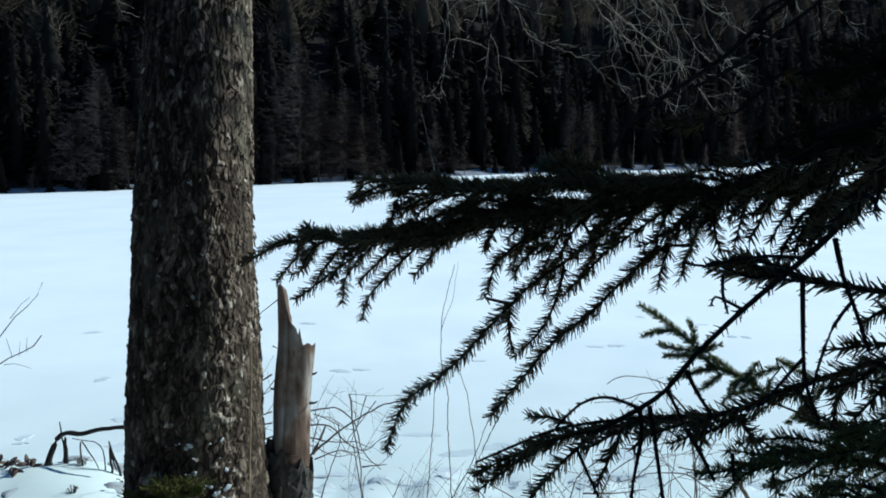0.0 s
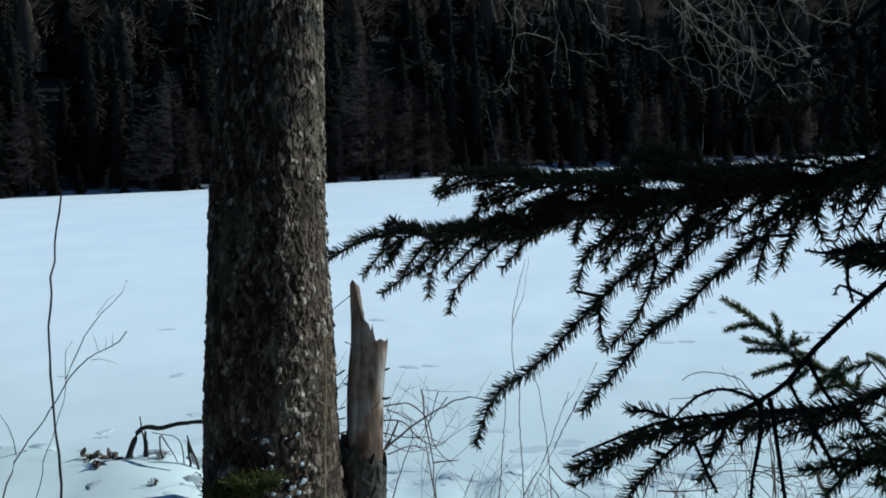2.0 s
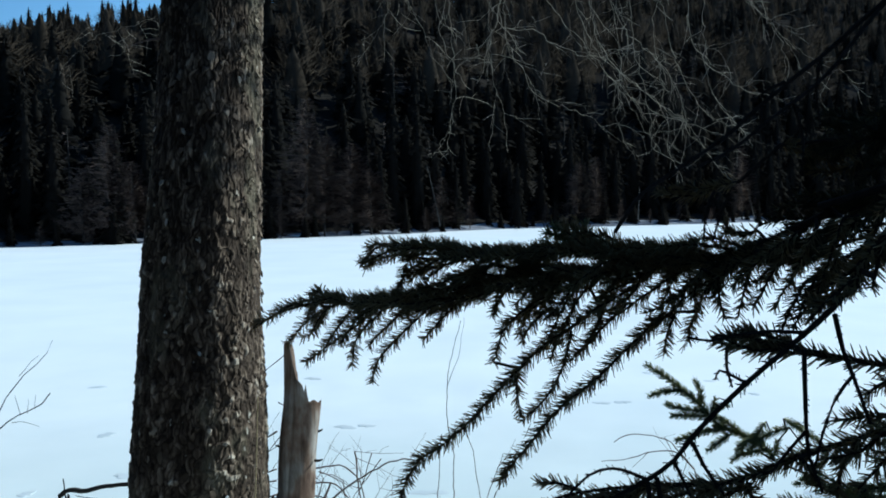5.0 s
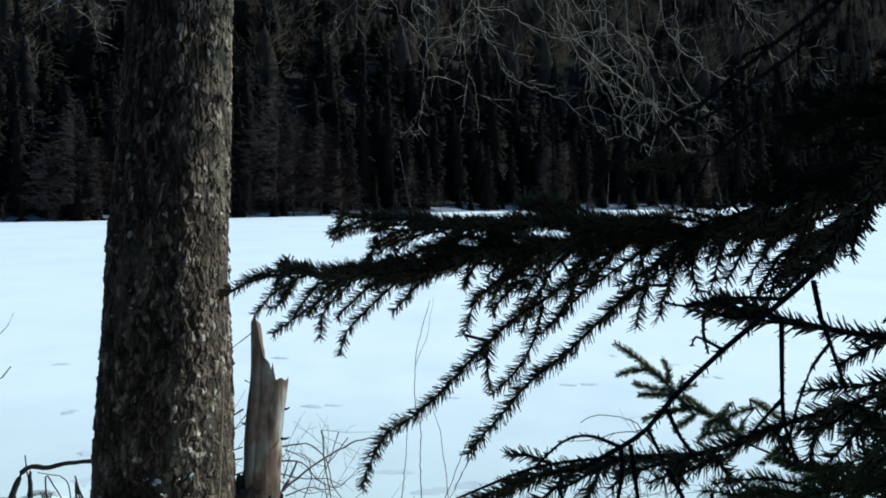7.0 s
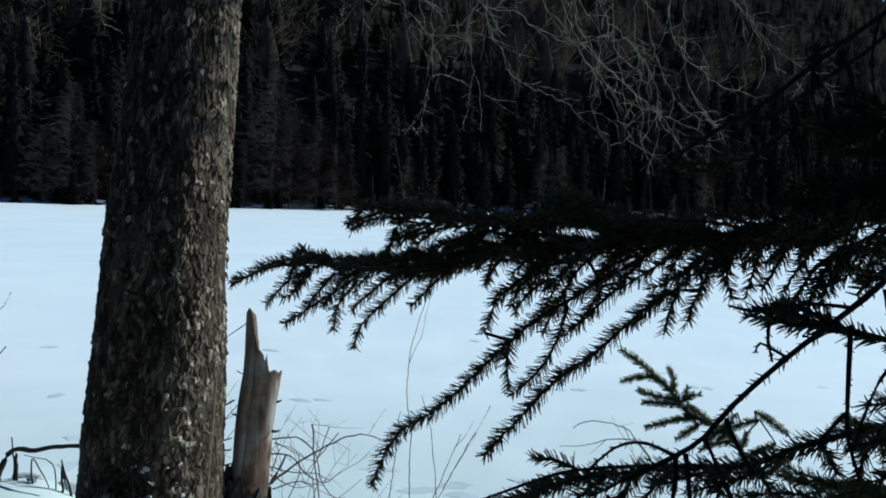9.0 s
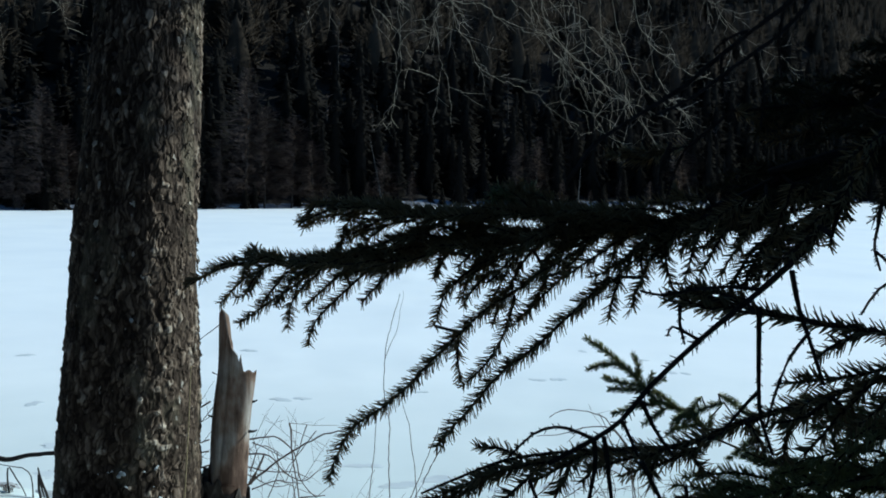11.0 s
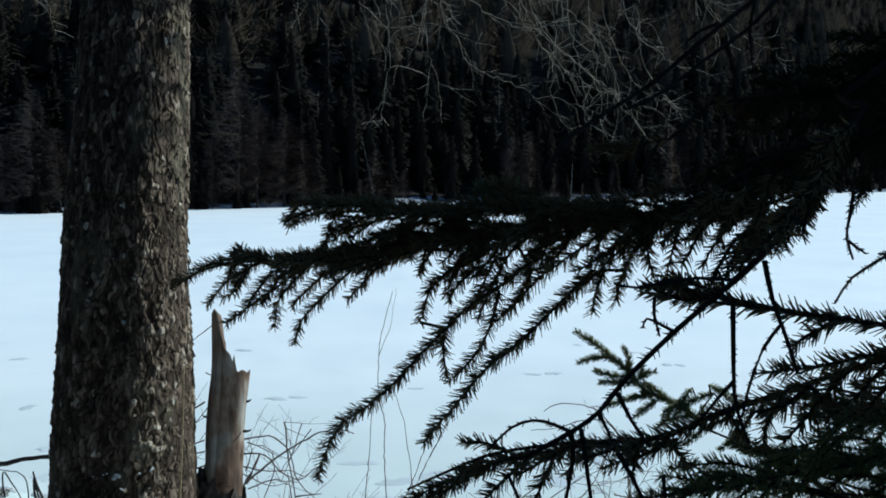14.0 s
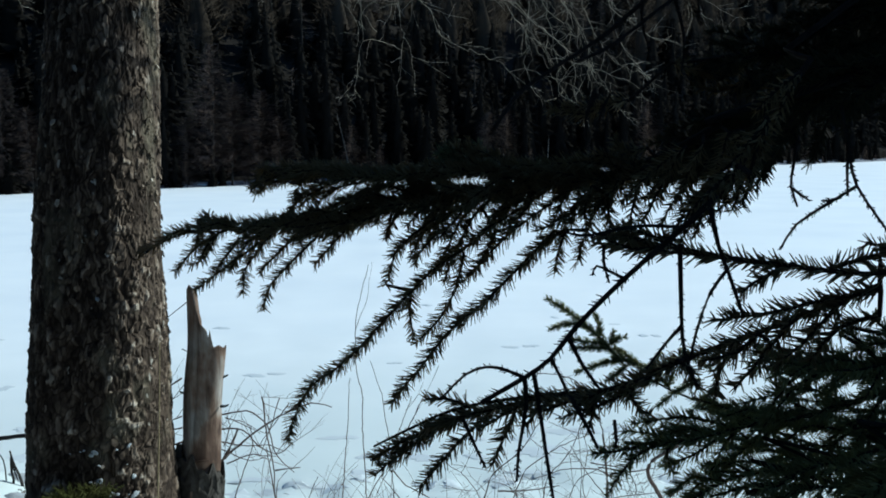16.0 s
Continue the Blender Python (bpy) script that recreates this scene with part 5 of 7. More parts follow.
b.stem([(0.154, 0.54, 2.416), (0.15, 0.54, 2.411), (0.147, 0.54, 2.402)], 0.0011, 0.0005)
b.pegs([(0.154, 0.54, 2.416), (0.15, 0.54, 2.411), (0.147, 0.54, 2.402)])
b.stem([(0.193, 0.54, 2.483), (0.182, 0.54, 2.478), (0.174, 0.54, 2.471)], 0.0011, 0.0005)
b.pegs([(0.193, 0.54, 2.483), (0.182, 0.54, 2.478), (0.174, 0.54, 2.471)])
b.stem([(0.179, 0.54, 2.468), (0.179, 0.54, 2.456), (0.183, 0.54, 2.443)], 0.0011, 0.0005)
b.pegs([(0.179, 0.54, 2.468), (0.179, 0.54, 2.456), (0.183, 0.54, 2.443)])
b.shoot([(0.273, 0.9, 2.429), (0.242, 0.9, 2.424), (0.209, 0.9, 2.423)])
b.shoot([(0.253, 0.9, 2.426), (0.231, 0.9, 2.415), (0.198, 0.9, 2.419)])
b.shoot([(0.314, 0.9, 2.465), (0.353, 0.9, 2.454), (0.387, 0.9, 2.459)])
b.shoot([(0.392, 0.9, 2.448), (0.364, 0.9, 2.437), (0.342, 0.9, 2.44)])

b = Bough(spruce)  # needled twig in front
b.stem([(1.3, 0.2, 2.3), (0.7, 0.4, 2.34), (0.356, 0.5, 2.322), (0.333, 0.506, 2.315), (0.304, 0.511, 2.312), (0.26, 0.517, 2.317), (0.229, 0.523, 2.321), (0.198, 0.529, 2.327), (0.17, 0.534, 2.331), (0.151, 0.54, 2.332)], 0.0036, 0.0010)
b.shoot([(0.333, 0.506, 2.315), (0.304, 0.511, 2.312), (0.26, 0.517, 2.317), (0.229, 0.523, 2.321), (0.198, 0.529, 2.327), (0.17, 0.534, 2.331), (0.151, 0.54, 2.332)], 0.011)
b.shoot([(0.265, 0.52, 2.317), (0.248, 0.52, 2.31), (0.232, 0.52, 2.302)], 0.011)
b.shoot([(0.195, 0.52, 2.328), (0.172, 0.52, 2.338), (0.159, 0.52, 2.339)], 0.011)
b.shoot([(0.335, 0.52, 2.315), (0.321, 0.52, 2.325), (0.308, 0.52, 2.328)], 0.011)
b.shoot([(0.188, 0.52, 2.328), (0.169, 0.52, 2.326), (0.153, 0.52, 2.331)], 0.011)
b.shoot([(0.179, 0.52, 2.331), (0.166, 0.52, 2.335), (0.149, 0.52, 2.338)], 0.011)
b.shoot([(0.288, 0.52, 2.314), (0.301, 0.52, 2.318), (0.315, 0.52, 2.322)], 0.011)

b = Bough(spruce)  # low bough
b.stem([(1.3, 0.2, 2.25), (0.75, 0.42, 2.28), (0.362, 0.52, 2.324), (0.332, 0.544, 2.3), (0.299, 0.568, 2.279), (0.258, 0.592, 2.256), (0.229, 0.616, 2.238), (0.197, 0.64, 2.215), (0.162, 0.664, 2.205), (0.124, 0.688, 2.195), (0.084, 0.712, 2.181), (0.05, 0.736, 2.159), (0.022, 0.76, 2.138)], 0.0045, 0.0010)
b.shoot([(0.332, 0.544, 2.3), (0.299, 0.568, 2.279), (0.258, 0.592, 2.256), (0.229, 0.616, 2.238), (0.197, 0.64, 2.215), (0.162, 0.664, 2.205), (0.124, 0.688, 2.195), (0.084, 0.712, 2.181), (0.05, 0.736, 2.159), (0.022, 0.76, 2.138)], 0.0125)
b.shoot([(0.1, 0.74, 2.171), (0.059, 0.74, 2.149), (0.025, 0.74, 2.121)], 0.0125)
b.shoot([(0.118, 0.7, 2.187), (0.083, 0.7, 2.156), (0.057, 0.7, 2.125)], 0.0125)
b.shoot([(0.132, 0.68, 2.194), (0.119, 0.68, 2.17), (0.109, 0.68, 2.146)], 0.0125)
b.shoot([(0.1, 0.74, 2.175), (0.08, 0.74, 2.183), (0.067, 0.74, 2.182)], 0.0125)
b.shoot([(0.176, 0.62, 2.217), (0.172, 0.62, 2.205), (0.169, 0.62, 2.195)], 0.0125)
b.shoot([(0.336, 0.55, 2.296), (0.294, 0.55, 2.289), (0.266, 0.55, 2.284), (0.228, 0.55, 2.281)], 0.0125)
b.shoot([(0.257, 0.58, 2.26), (0.247, 0.58, 2.243), (0.242, 0.58, 2.223)], 0.0125)
b.shoot([(0.285, 0.56, 2.276), (0.262, 0.56, 2.251), (0.247, 0.56, 2.233)], 0.0125)
b.shoot([(0.226, 0.6, 2.242), (0.231, 0.6, 2.236), (0.24, 0.6, 2.222)], 0.0125)
b.shoot([(0.312, 0.55, 2.29), (0.291, 0.55, 2.266), (0.271, 0.55, 2.246)], 0.0125)
b.shoot([(0.159, 0.65, 2.209), (0.143, 0.65, 2.2), (0.131, 0.65, 2.183)], 0.0125)
b.shoot([(0.192, 0.62, 2.221), (0.208, 0.62, 2.202), (0.216, 0.62, 2.198)], 0.0125)
b.shoot([(0.268, 0.57, 2.266), (0.25, 0.57, 2.252), (0.232, 0.57, 2.249)], 0.0125)
b.shoot([(0.149, 0.68, 2.2), (0.123, 0.68, 2.187), (0.102, 0.68, 2.175)], 0.0125)
b.shoot([(0.078, 0.74, 2.169), (0.055, 0.74, 2.144), (0.037, 0.74, 2.135)], 0.0125)
b.shoot([(0.211, 0.62, 2.226), (0.184, 0.62, 2.219), (0.161, 0.62, 2.208)], 0.0125)
b.shoot([(0.336, 0.55, 2.28), (0.312, 0.55, 2.273), (0.292, 0.55, 2.252)], 0.0125)
b.shoot([(0.2, 0.62, 2.218), (0.176, 0.62, 2.207), (0.153, 0.62, 2.202)], 0.0125)
b.shoot([(0.181, 0.64, 2.212), (0.149, 0.64, 2.201), (0.133, 0.64, 2.195)], 0.0125)
b.shoot([(0.115, 0.71, 2.184), (0.084, 0.71, 2.173), (0.058, 0.71, 2.167)], 0.0125)

b = Bough(spruce, NEEDLE_LIFTED_GREEN)  # lowest tangle of boughs, light put into paler green needles
b.stem([(1.35, 0.25, 2.0), (0.479, 0.69, 2.225), (0.43, 0.71, 2.21), (0.386, 0.73, 2.203), (0.361, 0.75, 2.209)], 0.006, 0.0015)
b.shoot([(0.479, 0.69, 2.225), (0.43, 0.71, 2.21), (0.386, 0.73, 2.203), (0.361, 0.75, 2.209)])
b.fill([(0.479, 0.69, 2.225), (0.43, 0.71, 2.21), (0.386, 0.73, 2.203), (0.361, 0.75, 2.209)], 8, 0.055)
b.spray([(0.479, 0.69, 2.225), (0.43, 0.71, 2.21), (0.386, 0.73, 2.203), (0.361, 0.75, 2.209)], 7, 0.055)
b.stem([(1.35, 0.25, 2.0), (0.542, 0.782, 2.173), (0.481, 0.796, 2.161), (0.427, 0.809, 2.14), (0.354, 0.823, 2.124), (0.306, 0.836, 2.108), (0.26, 0.85, 2.105)], 0.006, 0.0015)
b.shoot([(0.542, 0.782, 2.173), (0.481, 0.796, 2.161), (0.427, 0.809, 2.14), (0.354, 0.823, 2.124), (0.306, 0.836, 2.108), (0.26, 0.85, 2.105)])
b.fill([(0.542, 0.782, 2.173), (0.481, 0.796, 2.161), (0.427, 0.809, 2.14), (0.354, 0.823, 2.124), (0.306, 0.836, 2.108), (0.26, 0.85, 2.105)], 8, 0.055)
b.spray([(0.542, 0.782, 2.173), (0.481, 0.796, 2.161), (0.427, 0.809, 2.14), (0.354, 0.823, 2.124), (0.306, 0.836, 2.108), (0.26, 0.85, 2.105)], 7, 0.055)
b.stem([(1.35, 0.25, 2.0), (0.545, 0.782, 2.117), (0.486, 0.799, 2.108), (0.406, 0.816, 2.087), (0.36, 0.833, 2.073), (0.322, 0.85, 2.048)], 0.006, 0.0015)
b.shoot([(0.545, 0.782, 2.117), (0.486, 0.799, 2.108), (0.406, 0.816, 2.087), (0.36, 0.833, 2.073), (0.322, 0.85, 2.048)])
b.fill([(0.545, 0.782, 2.117), (0.486, 0.799, 2.108), (0.406, 0.816, 2.087), (0.36, 0.833, 2.073), (0.322, 0.85, 2.048)], 8, 0.055)
b.spray([(0.545, 0.782, 2.117), (0.486, 0.799, 2.108), (0.406, 0.816, 2.087), (0.36, 0.833, 2.073), (0.322, 0.85, 2.048)], 7, 0.055)
b.stem([(1.35, 0.25, 2.0), (0.575, 0.828, 2.117), (0.512, 0.846, 2.111), (0.455, 0.864, 2.11), (0.395, 0.882, 2.116), (0.378, 0.9, 2.126)], 0.006, 0.0015)
b.shoot([(0.575, 0.828, 2.117), (0.512, 0.846, 2.111), (0.455, 0.864, 2.11), (0.395, 0.882, 2.116), (0.378, 0.9, 2.126)])
b.fill([(0.575, 0.828, 2.117), (0.512, 0.846, 2.111), (0.455, 0.864, 2.11), (0.395, 0.882, 2.116), (0.378, 0.9, 2.126)], 8, 0.055)
b.spray([(0.575, 0.828, 2.117), (0.512, 0.846, 2.111), (0.455, 0.864, 2.11), (0.395, 0.882, 2.116), (0.378, 0.9, 2.126)], 7, 0.055)
b.stem([(1.35, 0.25, 2.0), (0.426, 0.57, 2.189), (0.399, 0.587, 2.17), (0.378, 0.603, 2.155), (0.355, 0.62, 2.129)], 0.006, 0.0015)
b.shoot([(0.426, 0.57, 2.189), (0.399, 0.587, 2.17), (0.378, 0.603, 2.155), (0.355, 0.62, 2.129)])
b.fill([(0.426, 0.57, 2.189), (0.399, 0.587, 2.17), (0.378, 0.603, 2.155), (0.355, 0.62, 2.129)], 8, 0.055)
b.spray([(0.426, 0.57, 2.189), (0.399, 0.587, 2.17), (0.378, 0.603, 2.155), (0.355, 0.62, 2.129)], 7, 0.055)
b.shoot([(0.338, 0.85, 2.111), (0.3, 0.85, 2.096), (0.306, 0.85, 2.071)])
b.shoot([(0.369, 0.86, 2.113), (0.324, 0.86, 2.125), (0.269, 0.86, 2.121)])
b.shoot([(0.317, 0.87, 2.097), (0.289, 0.87, 2.107), (0.27, 0.87, 2.11)])
b.shoot([(0.484, 0.8, 2.16), (0.446, 0.8, 2.191), (0.414, 0.8, 2.213)])
b.shoot([(0.459, 0.82, 2.144), (0.421, 0.82, 2.161), (0.352, 0.82, 2.147)])
b.shoot([(0.432, 0.82, 2.137), (0.394, 0.82, 2.156), (0.388, 0.82, 2.18)])
b.shoot([(0.514, 0.85, 2.112), (0.475, 0.85, 2.135), (0.43, 0.85, 2.142)])
b.shoot([(0.5, 0.85, 2.09), (0.443, 0.85, 2.097), (0.393, 0.85, 2.099)])
b.shoot([(0.477, 0.85, 2.083), (0.434, 0.85, 2.053), (0.395, 0.85, 2.038)])
b.shoot([(0.426, 0.86, 2.071), (0.381, 0.86, 2.079), (0.337, 0.86, 2.075)])
b.shoot([(0.471, 0.75, 2.173), (0.439, 0.75, 2.213), (0.409, 0.75, 2.233)])
b.shoot([(0.528, 0.8, 2.148), (0.503, 0.8, 2.112), (0.452, 0.8, 2.077)])
b.shoot([(0.536, 0.8, 2.106), (0.505, 0.8, 2.08), (0.474, 0.8, 2.055)])
b.shoot([(0.539, 0.82, 2.072), (0.496, 0.82, 2.062), (0.453, 0.82, 2.047)])
b.shoot([(0.394, 0.88, 2.117), (0.344, 0.88, 2.085), (0.304, 0.88, 2.069)])
b.shoot([(0.423, 0.88, 2.106), (0.389, 0.88, 2.084), (0.367, 0.88, 2.061)])
b.shoot([(0.481, 0.86, 2.11), (0.454, 0.86, 2.088), (0.427, 0.86, 2.061)])
b.shoot([(0.458, 0.7, 2.214), (0.438, 0.7, 2.233), (0.419, 0.7, 2.251)])
b.shoot([(0.476, 0.76, 2.19), (0.436, 0.76, 2.186), (0.376, 0.76, 2.197)])
b.shoot([(0.533, 0.8, 2.158), (0.491, 0.8, 2.144), (0.449, 0.8, 2.129)])
b.shoot([(0.369, 0.86, 2.107), (0.314, 0.86, 2.115), (0.281, 0.86, 2.093)])
b.shoot([(0.359, 0.86, 2.063), (0.337, 0.86, 2.058), (0.326, 0.86, 2.044)])
b.stem([(1.35, 0.25, 1.9), (0.422, 0.72, 2.101), (0.386, 0.72, 2.105), (0.35, 0.72, 2.096), (0.314, 0.72, 2.079)], 0.005, 0.0015)
b.shoot([(0.422, 0.72, 2.101), (0.386, 0.72, 2.105), (0.35, 0.72, 2.096), (0.314, 0.72, 2.079)])
b.spray([(0.422, 0.72, 2.101), (0.386, 0.72, 2.105), (0.35, 0.72, 2.096), (0.314, 0.72, 2.079)], 4, 0.045)
b.stem([(1.35, 0.25, 1.9), (0.425, 0.72, 2.124), (0.389, 0.72, 2.124), (0.358, 0.72, 2.113), (0.326, 0.72, 2.102)], 0.005, 0.0015)
b.shoot([(0.425, 0.72, 2.124), (0.389, 0.72, 2.124), (0.358, 0.72, 2.113), (0.326, 0.72, 2.102)])
b.spray([(0.425, 0.72, 2.124), (0.389, 0.72, 2.124), (0.358, 0.72, 2.113), (0.326, 0.72, 2.102)], 4, 0.045)

b = Bough(spruce, NEEDLE)  # dark boughs high up, their shade put into darker needles
b.stem([(1.35, 0.25, 2.9), (0.536, 0.765, 2.494), (0.467, 0.799, 2.469), (0.398, 0.832, 2.467), (0.36, 0.866, 2.468), (0.329, 0.9, 2.465)], 0.007, 0.0015)
b.shoot([(0.536, 0.765, 2.494), (0.467, 0.799, 2.469), (0.398, 0.832, 2.467), (0.36, 0.866, 2.468), (0.329, 0.9, 2.465)])
b.fill([(0.536, 0.765, 2.494), (0.467, 0.799, 2.469), (0.398, 0.832, 2.467), (0.36, 0.866, 2.468), (0.329, 0.9, 2.465)], 19, 0.065, drop=0.12)
b.stem([(1.35, 0.25, 2.9), (0.568, 0.808, 2.451), (0.494, 0.843, 2.438), (0.449, 0.879, 2.424), (0.398, 0.914, 2.404), (0.337, 0.95, 2.382)], 0.007, 0.0015)
b.shoot([(0.568, 0.808, 2.451), (0.494, 0.843, 2.438), (0.449, 0.879, 2.424), (0.398, 0.914, 2.404), (0.337, 0.95, 2.382)])
b.fill([(0.568, 0.808, 2.451), (0.494, 0.843, 2.438), (0.449, 0.879, 2.424), (0.398, 0.914, 2.404), (0.337, 0.95, 2.382)], 19, 0.065, drop=0.12)
b.stem([(1.35, 0.25, 2.9), (0.505, 0.722, 2.522), (0.425, 0.786, 2.495), (0.416, 0.85, 2.484)], 0.007, 0.0015)
b.shoot([(0.505, 0.722, 2.522), (0.425, 0.786, 2.495), (0.416, 0.85, 2.484)])
b.fill([(0.505, 0.722, 2.522), (0.425, 0.786, 2.495), (0.416, 0.85, 2.484)], 19, 0.065, drop=0.12)
b.stem([(1.35, 0.25, 2.9), (0.48, 0.68, 2.465), (0.439, 0.72, 2.448), (0.414, 0.76, 2.433), (0.386, 0.8, 2.416)], 0.007, 0.0015)
b.shoot([(0.48, 0.68, 2.465), (0.439, 0.72, 2.448), (0.414, 0.76, 2.433), (0.386, 0.8, 2.416)])
b.fill([(0.48, 0.68, 2.465), (0.439, 0.72, 2.448), (0.414, 0.76, 2.433), (0.386, 0.8, 2.416)], 19, 0.065, drop=0.12)
b.shoot([(0.429, 0.9, 2.474), (0.396, 0.9, 2.452), (0.38, 0.9, 2.431)])
b.shoot([(0.475, 0.88, 2.475), (0.454, 0.88, 2.451), (0.444, 0.88, 2.424)])
b.shoot([(0.469, 0.92, 2.426), (0.43, 0.92, 2.398), (0.401, 0.92, 2.376)])
b.shoot([(0.413, 0.95, 2.405), (0.372, 0.95, 2.393), (0.337, 0.95, 2.365)])
b.shoot([(0.497, 0.85, 2.449), (0.483, 0.85, 2.428), (0.463, 0.85, 2.408)])
b.shoot([(0.515, 0.85, 2.444), (0.492, 0.85, 2.464), (0.459, 0.85, 2.484)])
b.shoot([(0.445, 0.93, 2.415), (0.387, 0.93, 2.41), (0.341, 0.93, 2.415)])
b.shoot([(0.476, 0.9, 2.431), (0.43, 0.9, 2.447), (0.391, 0.9, 2.441)])
b.shoot([(0.373, 0.9, 2.471), (0.351, 0.9, 2.457), (0.335, 0.9, 2.441)])
b.shoot([(0.512, 0.85, 2.495), (0.489, 0.85, 2.525), (0.456, 0.85, 2.544)])
b.shoot([(0.461, 0.85, 2.438), (0.429, 0.85, 2.428), (0.398, 0.85, 2.413)])
b.shoot([(0.413, 0.95, 2.402), (0.365, 0.95, 2.408), (0.324, 0.95, 2.402)])
b.shoot([(0.372, 0.95, 2.39), (0.325, 0.95, 2.37), (0.29, 0.95, 2.365)])

b.shoot([(0.313, 0.83, 2.337), (0.3, 0.83, 2.314), (0.292, 0.83, 2.291)])
b.shoot([(0.308, 0.79, 2.345), (0.296, 0.79, 2.323), (0.288, 0.79, 2.301)])
b.shoot([(0.329, 0.82, 2.354), (0.316, 0.82, 2.331), (0.308, 0.82, 2.309)])
b.shoot([(0.33, 0.8, 2.358), (0.318, 0.8, 2.336), (0.31, 0.8, 2.314)])
b.shoot([(0.352, 0.83, 2.362), (0.339, 0.83, 2.339), (0.331, 0.83, 2.317)])
b.shoot([(0.362, 0.83, 2.368), (0.349, 0.83, 2.345), (0.341, 0.83, 2.323)])
b.shoot([(0.384, 0.86, 2.379), (0.371, 0.86, 2.356), (0.363, 0.86, 2.333)])
b.shoot([(0.377, 0.82, 2.379), (0.364, 0.82, 2.356), (0.357, 0.82, 2.334)])
b.shoot([(0.409, 0.87, 2.385), (0.396, 0.87, 2.361), (0.388, 0.87, 2.338)])
b.shoot([(0.405, 0.84, 2.401), (0.392, 0.84, 2.378), (0.384, 0.84, 2.355)])
b.spray([(0.386, 0.86, 2.396), (0.35, 0.86, 2.379), (0.315, 0.86, 2.366), (0.274, 0.86, 2.357), (0.233, 0.86, 2.351)], 22, 0.045)
b.fill([(0.386, 0.86, 2.396), (0.35, 0.86, 2.379), (0.315, 0.86, 2.366), (0.274, 0.86, 2.357), (0.233, 0.86, 2.351)], 4, 0.045, drop=0.5)
b.spray([(0.383, 0.9, 2.371), (0.346, 0.9, 2.359), (0.313, 0.9, 2.352)], 12, 0.04)

b = Bough(spruce, NEEDLE_SUN)  # olive tufts on top of the long bough, caught light put into the colour
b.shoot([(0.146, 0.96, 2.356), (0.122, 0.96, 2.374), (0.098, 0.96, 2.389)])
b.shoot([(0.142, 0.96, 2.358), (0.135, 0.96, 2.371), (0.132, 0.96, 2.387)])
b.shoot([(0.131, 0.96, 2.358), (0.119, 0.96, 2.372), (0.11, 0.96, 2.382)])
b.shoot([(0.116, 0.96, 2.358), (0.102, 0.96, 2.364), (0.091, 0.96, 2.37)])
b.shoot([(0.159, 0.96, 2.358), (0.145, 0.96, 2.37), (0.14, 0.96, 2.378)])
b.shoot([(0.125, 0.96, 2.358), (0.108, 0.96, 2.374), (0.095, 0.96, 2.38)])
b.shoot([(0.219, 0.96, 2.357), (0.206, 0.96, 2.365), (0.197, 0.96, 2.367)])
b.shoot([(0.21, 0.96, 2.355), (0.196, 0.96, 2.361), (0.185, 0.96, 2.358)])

b = Bough(young, NEEDLE_SUN)  # leader bough, sunlight partly put into its olive colour
b.stem([(1.75, 1.75, 1.70), (1.124, 1.8, 1.72), (0.651, 1.9, 1.871), (0.631, 1.9, 1.898), (0.589, 1.9, 1.922), (0.547, 1.9, 1.939), (0.519, 1.9, 1.961), (0.504, 1.9, 1.981), (0.479, 1.9, 2.003), (0.454, 1.9, 2.025), (0.418, 1.9, 2.052), (0.388, 1.9, 2.07)], 0.006, 0.0015)
b.shoot([(0.651, 1.9, 1.871), (0.631, 1.9, 1.898), (0.589, 1.9, 1.922), (0.547, 1.9, 1.939), (0.519, 1.9, 1.961), (0.504, 1.9, 1.981), (0.479, 1.9, 2.003), (0.454, 1.9, 2.025), (0.418, 1.9, 2.052), (0.388, 1.9, 2.07)], 0.0152, 3600)
b.shoot([(0.467, 1.9, 2.014), (0.432, 1.9, 2.017), (0.39, 1.9, 2.007)], 0.0140, 3600)
b.shoot([(0.497, 1.9, 1.986), (0.498, 1.9, 2.015), (0.482, 1.9, 2.037)], 0.0140, 3600)
b.shoot([(0.51, 1.9, 1.972), (0.463, 1.9, 1.981), (0.425, 1.9, 1.993)], 0.0140, 3600)
b.shoot([(0.516, 1.9, 1.965), (0.476, 1.9, 1.965), (0.439, 1.9, 1.966)], 0.0140, 3600)
b.shoot([(0.516, 1.9, 1.97), (0.538, 1.9, 1.984), (0.555, 1.9, 1.986)], 0.0140, 3600)
b.shoot([(0.519, 1.9, 1.975), (0.525, 1.9, 1.988), (0.53, 1.9, 1.998)], 0.0140, 3600)
b.shoot([(0.541, 1.9, 1.938), (0.501, 1.9, 1.929), (0.447, 1.9, 1.913)], 0.0140, 3600)
b.shoot([(0.559, 1.9, 1.927), (0.532, 1.9, 1.909), (0.506, 1.9, 1.892)], 0.0140, 3600)
b.shoot([(0.585, 1.9, 1.922), (0.564, 1.9, 1.942), (0.527, 1.9, 1.966)], 0.0140, 3600)
b.shoot([(0.632, 1.9, 1.893), (0.592, 1.9, 1.887), (0.563, 1.9, 1.874)], 0.0140, 3600)
b.shoot([(0.647, 1.9, 1.879), (0.653, 1.9, 1.899), (0.656, 1.9, 1.913)], 0.0140, 3600)
b.shoot([(0.553, 1.9, 1.936), (0.526, 1.9, 1.938), (0.513, 1.9, 1.931)], 0.0140, 3600)
b.shoot([(0.601, 1.9, 1.918), (0.587, 1.9, 1.905), (0.574, 1.9, 1.891)], 0.0140, 3600)
